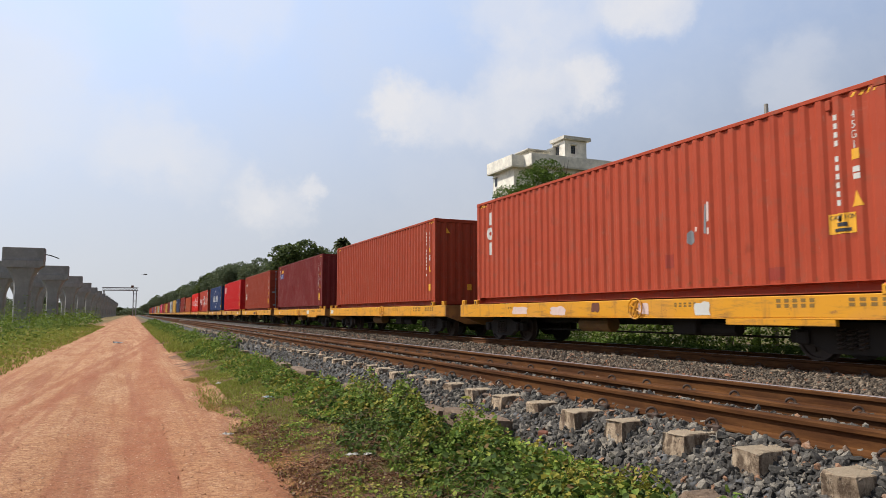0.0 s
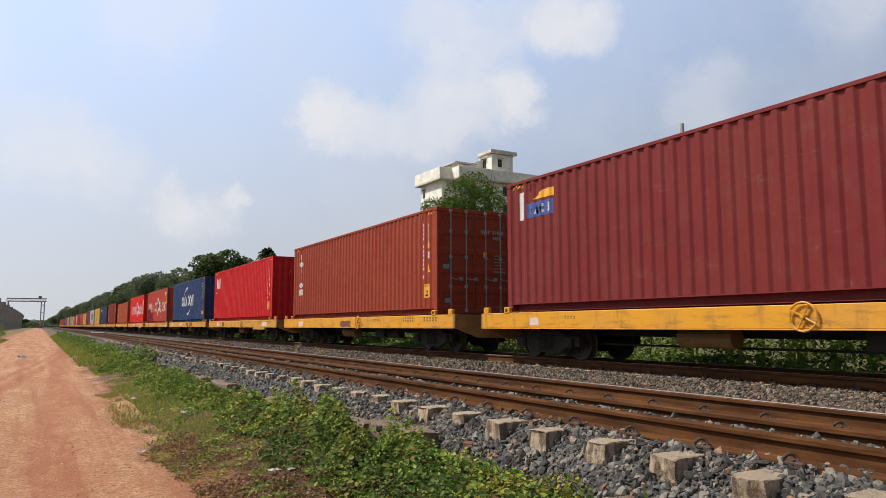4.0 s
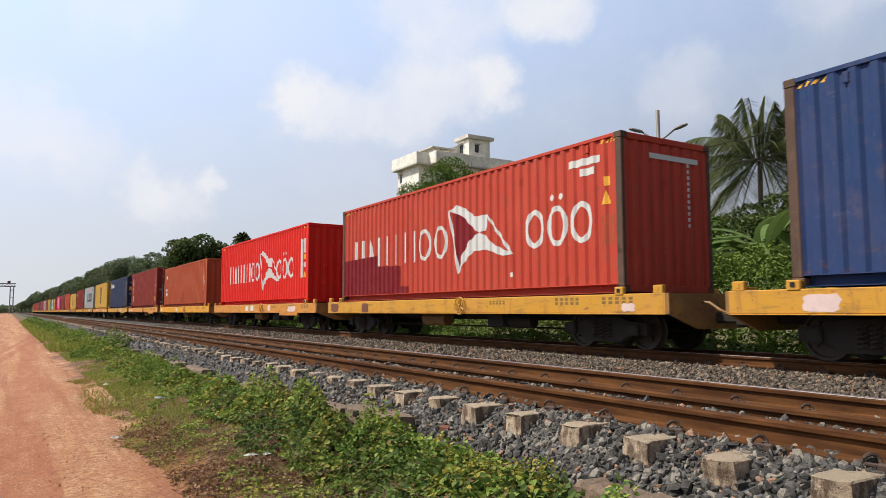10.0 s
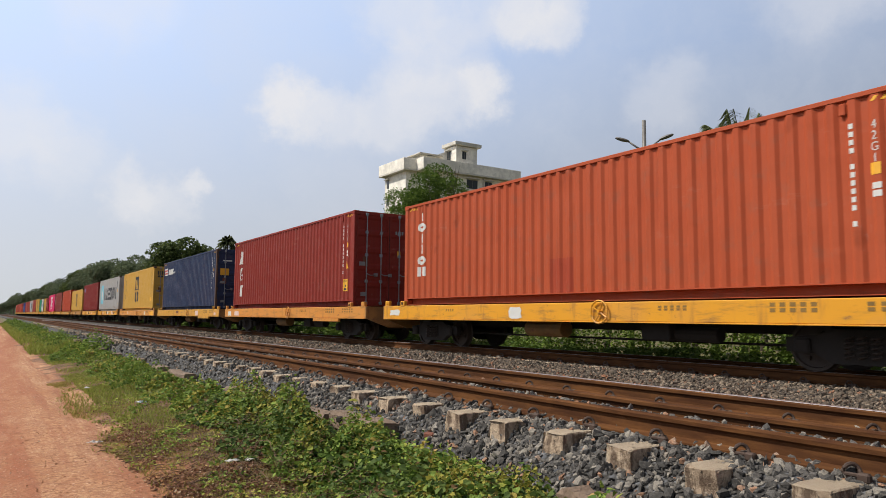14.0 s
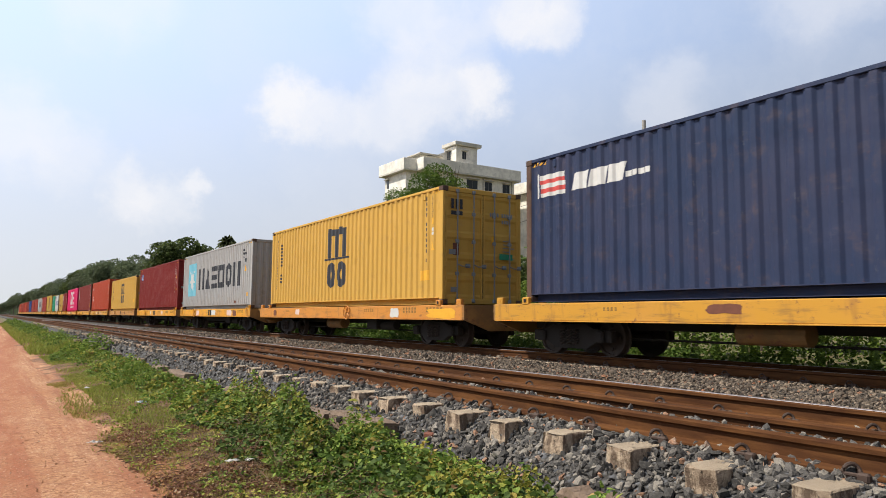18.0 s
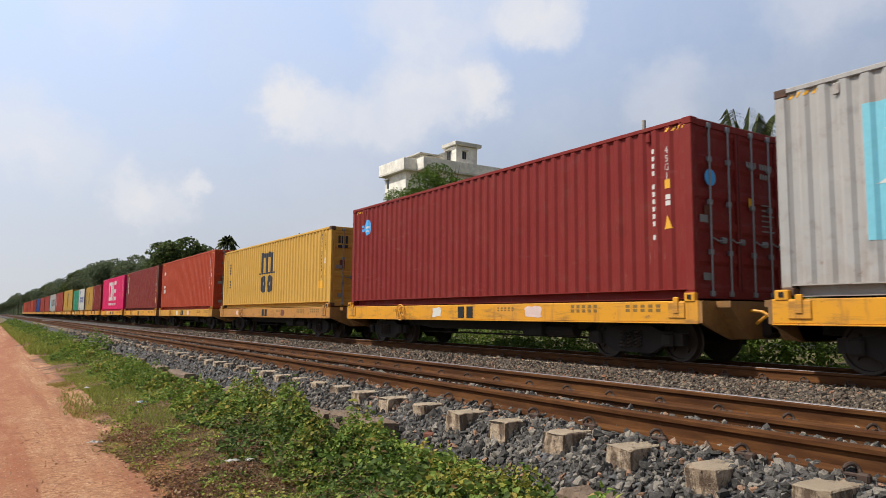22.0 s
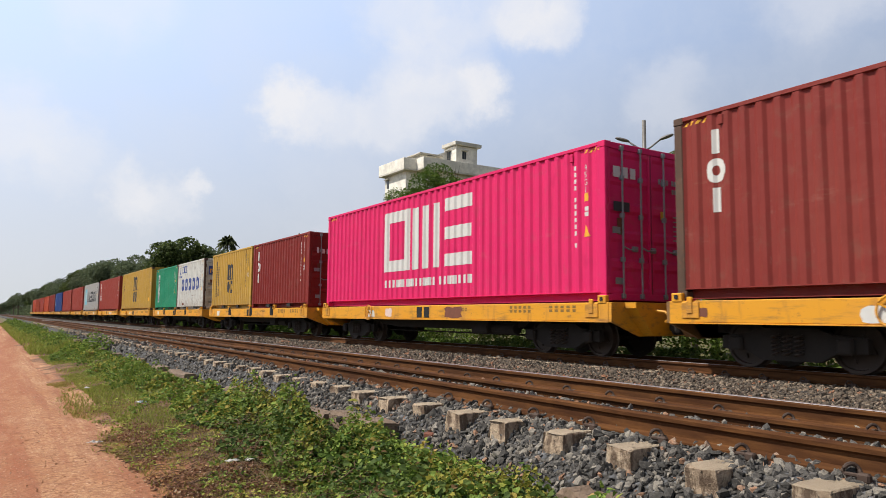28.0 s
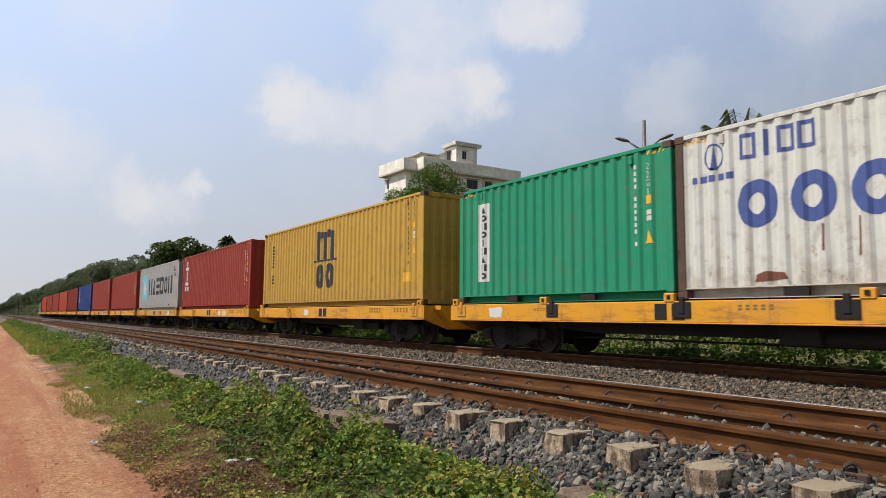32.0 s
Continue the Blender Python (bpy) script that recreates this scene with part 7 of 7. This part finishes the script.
LEFT_TREES = [(-2.2, 520, 9), (-3.4, 470, 10), (-4.6, 420, 8), (-5.8, 380, 10), (-7.0, 350, 9), (-8.3, 310, 8), (-9.6, 300, 10), (-11.0, 270, 9), (-12.6, 250, 8), (-14.2, 240, 10), (-16.0, 220, 9), (0.75, 640, 8), (-0.9, 600, 7), (0.4, 700, 7), (-1.5, 560, 8), (1.0, 560, 9)]
for k, (az, d, h) in enumerate(LEFT_TREES):
    s = h / 11.0
    ob = copy_thing(FAR_KINDS[k % 4], pose(*bearing(az, d)))
    ob.matrix_basis = pose(*bearing(az, d), 0, 0, 61.0 * k) @ Matrix.Diagonal((s * 1.3, s * 1.3, s, 1))
    tagged(ob, "distant grey-green tree beyond the viaduct", group="trees beyond the viaduct")

street_lamp(bearing(49.3, 27), 130)
street_lamp(bearing(21.2, 64.5), 150)
for dz in (0.0, 0.75):
    foot = Vector(bearing(49.3, 27, 7.1 - dz))
    cleat = thing("wire_bracket", pose(*foot), label="small steel bracket with insulator on the lamp post", category="bracket", group="wire brackets")
    part("arm", Geo().box(-0.22, 0.22, -0.03, 0.03, -0.06, 0.0, 0.008), FRAME_METAL, cleat)
    for sx in (-0.18, 0.18):
        part("insulator", Geo().tube([(sx, 0, 0.0), (sx, 0, 0.06), (sx, 0, 0.13)], [0.045, 0.03, 0.045], 8), SOOT, cleat)
    a, b = foot + Vector((0, 0, 0.12)), Vector(bearing(21.2, 64.5, 7.2 - dz))
    pts = [a.lerp(b, k / 14) - Vector((0, 0, 0.9 * math.sin(math.pi * k / 14))) for k in range(15)]
    tagged(part("overhead_wire", Geo().tube(pts, 0.012, 5), SOOT), "thin black overhead wire between the lamp posts", "cable", "overhead wires")
    a, b = Vector(bearing(49.3, 27, 7.1 - dz)), Vector((17.5, -26, 7.9 - dz))
    pts = [a.lerp(b, k / 14) - Vector((0, 0, 0.5 * math.sin(math.pi * k / 14))) for k in range(15)]
    tagged(part("overhead_wire", Geo().tube(pts, 0.012, 5), SOOT), "thin black overhead wire from the lamp post", "cable", "overhead wires")

# ---- apartment blocks ----


def window(parent, face, a, z, w, h, at):
    """A window with frame, panes and sunshade on a wall; face 'x' looks west, 'y' looks south."""
    def bx(u0, u1, d0, d1, z0, z1, c=0.0):
        if face == "x":
            return Geo().box(at + d0, at + d1, a + u0, a + u1, z0, z1, c)
        return Geo().box(a + u0, a + u1, at + d0, at + d1, z0, z1, c)
    f = part("window", bx(-w / 2, w / 2, -0.03, -0.002, z, z + h), WINDOW_DARK, parent, "dark window")
    part("window_frame", bx(-w / 2 - 0.06, w / 2 + 0.06, -0.05, -0.031, z + h - 0.05, z + h + 0.03), FRAME_METAL, f)
    part("mullion", bx(-0.03, 0.03, -0.05, -0.031, z, z + h), FRAME_METAL, f)
    part("sunshade", bx(-w / 2 - 0.2, w / 2 + 0.2, -0.5, -0.002, z + h + 0.12, z + h + 0.2), PLASTER_GREY, f)


def apartment_block():
    """Eight storeys with a deep parapet, a jog in the front, a roof room and a stair tower. Origin: the near west corner."""
    b = thing("apartment_building", pose(54.4, 95.6, 0), label="cream plastered apartment block, weathered parapet and roof stair tower", category="building", group="apartment blocks")
    top = 26.9
    wall = top - 1.95
    part("wall", Geo().box(0.9, 3.2, 0.9, 8.0, -0.5, wall, 0.03).box(3.2, 21.4, -1.4, 8.0, -0.5, wall, 0.03), PLASTER, b)
    for x0, x1, y0, y1 in ((0.0, 2.3, 0.0, 8.6), (2.3, 22.2, -2.3, 8.6)):
        part("roof_slab", Geo().box(x0, x1, y0, y1, wall - 0.02, wall + 0.22, 0.02), PLASTER_GREY, b)
        g = Geo().box(x0, x1, y0, y0 + 0.25, wall + 0.22, top, 0.03)
        g.box(x0, x0 + 0.25, y0 + 0.25, y1, wall + 0.22, top, 0.03)
        g.box(x1 - 0.25, x1, y0 + 0.25, y1, wall + 0.22, top - 0.01, 0.03)
        part("parapet", g, PLASTER, b, "streaked cream parapet")
    tower = part("stair_tower", Geo().box(9.7, 14.0, -0.6, 3.2, wall, 30.1, 0.03), PLASTER, b)
    part("tower_roof", Geo().box(9.2, 14.6, -1.1, 3.2, 30.15, 30.75, 0.04), PLASTER_GREY, tower)
    window(b, "y", 11.3, 27.9, 0.8, 1.3, -0.6)
    window(b, "x", 1.6, 27.6, 1.0, 1.8, 9.7)
    window(b, "y", 6.2, 27.2, 0.9, 0.8, 2.0)
    room = part("roof_room", Geo().box(4.4, 7.3, 2.0, 5.0, wall, 28.3, 0.03), PLASTER, b)
    part("canopy", Geo().box(3.7, 8.2, 1.2, 5.6, 28.3, 28.5, 0.03), PLASTER_GREY, room)
    part("stair_wall", Geo().prism([(7.3, wall), (9.7, wall), (9.7, 29.6), (7.3, 28.6)], 1, 2.2, 2.5), PLASTER, b)
    for k in range(8):
        z = 2.2 + 2.95 * k
        if z + 1.6 > wall:
            break
        window(b, "x", 6.9, z, 0.8, 1.35, 0.9)
        for x in (5.2, 8.6, 12.4, 15.8, 19.6):
            window(b, "y", x, z, 1.5 if x != 12.4 else 2.2, 1.5, -1.4)
        part("floor_band", Geo().box(3.1, 21.5, -1.46, -1.4, z - 0.75, z - 0.55, 0.01), PLASTER_GREY, b)
    for x in (4.0, 14.6, 20.8):
        part("drain_pipe", Geo().tube([(x, -1.5, 0), (x, -1.5, wall)], 0.06, 8), FRAME_METAL, b)
    return b


block = apartment_block()
copy_thing(block, pose(79.6, 93.0, -1.2))

# ---- the unfinished viaduct and its gantry ----
PIER_PARTS = None


def viaduct_pier(x, y, lift):
    global PIER_PARTS
    if PIER_PARTS is None:
        col = Geo()
        rows = []
        for z, w, d in ((-0.3, 0.74, 0.75), (4.0, 0.74, 0.75), (4.6, 0.80, 0.76), (5.4, 1.05, 0.82), (6.2, 1.45, 0.92)):
            loop = [(-w, -d * 0.7), (-w * 0.8, -d), (w * 0.8, -d), (w, -d * 0.7), (w, d * 0.7), (w * 0.8, d), (-w * 0.8, d), (-w, d * 0.7), (-w, -d * 0.7)]
            rows.append([(a, b, z) for a, b in loop])
        col.sheet(rows)
        cap = Geo().prism([(-1.85, 6.45), (-1.5, 6.2), (1.5, 6.2), (1.85, 6.45), (1.85, 6.95), (-1.85, 6.95)], 1, -1.05, 1.05)
        top = Geo().box(-1.9, 1.9, -0.8, 0.8, 6.95, 8.3, 0.04).box(1.2, 1.8, -0.95, 0.95, 6.95, 7.15, 0.02)
        rod = Geo().tube([(1.85, 0, 7.7), (2.4, 0.1, 7.6), (3.2, 0.1, 7.3)], 0.06, 6)
        PIER_PARTS = [("column", col.mesh("column")), ("pier_cap", cap.mesh("pier_cap")), ("bearing_block", top.mesh("bearing_block")), ("steel_bar", rod.mesh("steel_bar"))]
    t = thing("viaduct_pier", pose(x, y, lift), label="grey concrete viaduct pier with hammerhead cap, still bare", category="viaduct pier", group="viaduct piers")
    for name, me in PIER_PARTS:
        if name != "steel_bar" or (y < 90 and x > -14):
            part(name, me, PIER if name != "steel_bar" else FRAME_METAL, t)


for k in range(15):
    viaduct_pier(-10.52, 84.0 + 30.2 * k, 0.015 * k)
    viaduct_pier(-18.6, 84.0 + 30.2 * k, 0.015 * k)
    viaduct_pier(-14.6, 97.0 + 30.2 * k, 0.015 * k - 0.6)

gantry = thing("launching_gantry", pose(-6.2, 430, 0), label="pale steel gantry crane over the viaduct works", category="gantry crane")
STEEL_PALE = plain("gantry_paint", rgb(0.32, 0.31, 0.32), 0.6, 0.2)
for yy in (-3.0, 3.0):
    g = Geo().box(-9.5, 8.8, yy - 0.3, yy + 0.3, 15.9, 16.2, 0.02).box(-9.5, 8.8, yy - 0.3, yy + 0.3, 14.4, 14.7, 0.02)
    for k in range(12):
        x = -9.5 + 1.5 * k
        g.tube([(x, yy, 14.6), (x + 0.75, yy, 16.0), (x + 1.5, yy, 14.6)], 0.09, 5)
    part("girder", g, STEEL_PALE, gantry)
    for x in (-8.6, 6.4, 7.9):
        g = Geo().box(x - 0.25, x + 0.25, yy - 0.25, yy + 0.25, 0.0, 14.4, 0.02)
        part("leg", g, STEEL_PALE, gantry)
for z in (4.0, 8.5, 12.5):
    part("brace", Geo().box(6.4, 7.9, -3.1, 3.1, z, z + 0.3), STEEL_PALE, gantry)
part("hoist", Geo().box(5.0, 6.4, -1.2, 1.2, 16.2, 17.4, 0.05), MARK_RUST, gantry)

# ---- litter and odd things on the ground ----


def crumple(name, at, size, material, label, seed):
    r = np.random.default_rng(seed)
    rows = []
    for i in range(7):
        rows.append([((i / 6 - 0.5) * size * 1.5 + r.normal(0, 0.08) * size, (j / 5 - 0.5) * size + r.normal(0, 0.08) * size, 0.012 + size * 0.16 * abs(r.normal(0, 0.7)) * (0 < i < 6) * (0 < j < 5)) for j in range(6)])
    ob = part(name, Geo().sheet(rows), material)
    ob.matrix_basis = pose(*at, 0, 0, seed * 37)
    return tagged(ob, label, "litter")


PLASTIC = plain("blue_plastic", rgb(0.17, 0.22, 0.25), 0.35, 0, 0.5, 14)
PAPER = plain("dirty_paper", rgb(0.40, 0.38, 0.34), 0.7, 0, 0.4, 14)
crumple("plastic_bag", (2.0, 11.2, land(2.0, 11.2) + 0.03), 0.12, PLASTIC, "crumpled pale blue plastic bag on the grass", 3)
crumple("paper_scrap", (1.08, 8.7, 0.03), 0.09, PAPER, "crumpled dirty paper on the road edge", 4)
crumple("paper_scrap", (1.95, 6.5, land(1.95, 6.5) + 0.03), 0.08, PAPER, "white paper scraps on dry weeds", 5)
crumple("paper_scrap", (2.05, 6.35, land(2.05, 6.35) + 0.03), 0.06, PAPER, "white paper scraps on dry weeds", 6)
crumple("paper_scrap", (1.55, 14.0, land(1.55, 14.0) + 0.04), 0.09, PAPER, "small white scrap on the verge", 7)
crumple("paper_scrap", (-2.75, 13.0, 0.04), 0.18, PAPER, "white scrap of paper on the road edge", 8)
crumple("paper_scrap", (-0.6, 38.0, 0.03), 0.3, PLASTIC, "dark rag lying on the dirt road", 9)
tagged(part("white_board", Geo().box(4.4, 5.5, 76.0, 76.9, 0.80, 0.84, 0.01), MARK_WHITE), "white board lying across the near rails", "board")
for k, (x, yy) in enumerate(((2.95, 6.6), (3.05, 6.25), (3.2, 5.3))):
    ob = part("brick_piece", Geo().box(-0.055, 0.055, -0.035, 0.035, -0.02, 0.04, 0.012), MARK_RUST if k else SOOT)
    ob.matrix_basis = pose(x + 0.12, yy, 0.40, 0, 0, 30 + 40 * k)
    tagged(ob, "broken brick piece lying on the edging", "brick")

# ---- birds ----
BIRD_DARK = plain("bird_feather", rgb(0.05, 0.045, 0.04), 0.8)


def bird():
    b = thing("bird", label="dark bird gliding over the railway", category="bird")
    part("body", Geo().tube([(0, -0.22, 0), (0, -0.1, 0.02), (0, 0.08, 0.01), (0, 0.2, 0.02), (0, 0.27, 0.02)], [0.02, 0.06, 0.075, 0.045, 0.01], 8), BIRD_DARK, b)
    part("tail", Geo().prism([(-0.03, -0.2), (0.03, -0.2), (0.08, -0.42), (-0.08, -0.42)], 2, -0.006, 0.006), BIRD_DARK, b)
    wings = []
    for s in (-1, 1):
        w = part("wing", Geo().prism([(0, 0.12), (s * 0.28, 0.17), (s * 0.62, 0.04), (s * 0.60, 0.0), (s * 0.28, -0.06), (0, -0.08)], 2, -0.008, 0.008), BIRD_DARK, b)
        w.location = (s * 0.05, 0, 0.03)
        wings.append((w, s))
    return b, wings


BIRDS = [bird(), bird()]


# ---- what moves ----
def gone(t):
    """Metres that the train has run since the start."""
    return 8.915 * t - 0.0018 * t * t


def motions():
    beats = [2.0 * k for k in range(17)]
    for ob, s in WAGONS:
        walk(ob, [(t, pose(10.34, s - gone(t), FAR_TOP)) for t in beats])
    for ob, s in CONTAINERS:
        walk(ob, [(t, pose(SIDE_X, s - gone(t), DECK_Z)) for t in beats])
    ticks = [2 * k / FPS for k in range(481)]
    lead = {}
    for wheel, off in BOGIES:
        if off not in lead:
            walk(wheel, [(t, pose(0, off, RADIUS, math.degrees(gone(t) / RADIUS) % 360)) for t in ticks])
            lead[off] = wheel.animation_data
        else:
            wheel.rotation_mode = "QUATERNION"
            keys = wheel.animation_data_create()
            keys.action = lead[off].action
            keys.action_slot = lead[off].action_slot
    # birds: heading and height angle from the camera at times, ninety-five metres off
    flights = [[(0, 0.78, 2.97), (0.3, 1.77, 3.19), (0.6, 2.86, 3.48), (0.9, 3.9, 3.95), (1.2, 4.86, 4.13), (1.5, 6.08, 4.23), (1.8, 7.05, 3.95), (2.4, 9.0, 3.0), (4, 13.0, 1.6), (10, 40.0, 1.2), (32, 75.0, 2.0)],
               [(0, -80.0, 6.0), (4, -30.0, 3.0), (5.8, -5.0, 1.2), (6.5, -0.6, 1.9), (7.0, 1.55, 2.5), (7.5, 3.5, 3.1), (8.0, 5.53, 3.65), (8.5, 7.6, 3.7), (9.2, 10.5, 2.8), (12, 20.0, 2.0), (32, 80.0, 2.5)]]
    for (body, wings), flight in zip(BIRDS, flights):
        rows = []
        for t, az, el in flight:
            x, y, _ = bearing(az, 95)
            rows.append((t, pose(x, y, EYE.z + 95 * math.tan(radians(el)), 0, 0, -90 - az * 0.3)))
        walk(body, rows)
        for w, s in wings:
            walk(w, [(0.2 * k, pose(s * 0.05, 0, 0.03, 0, -s * 32 * math.sin(0.2 * k * 7.3), 0)) for k in range(161)])


motions()
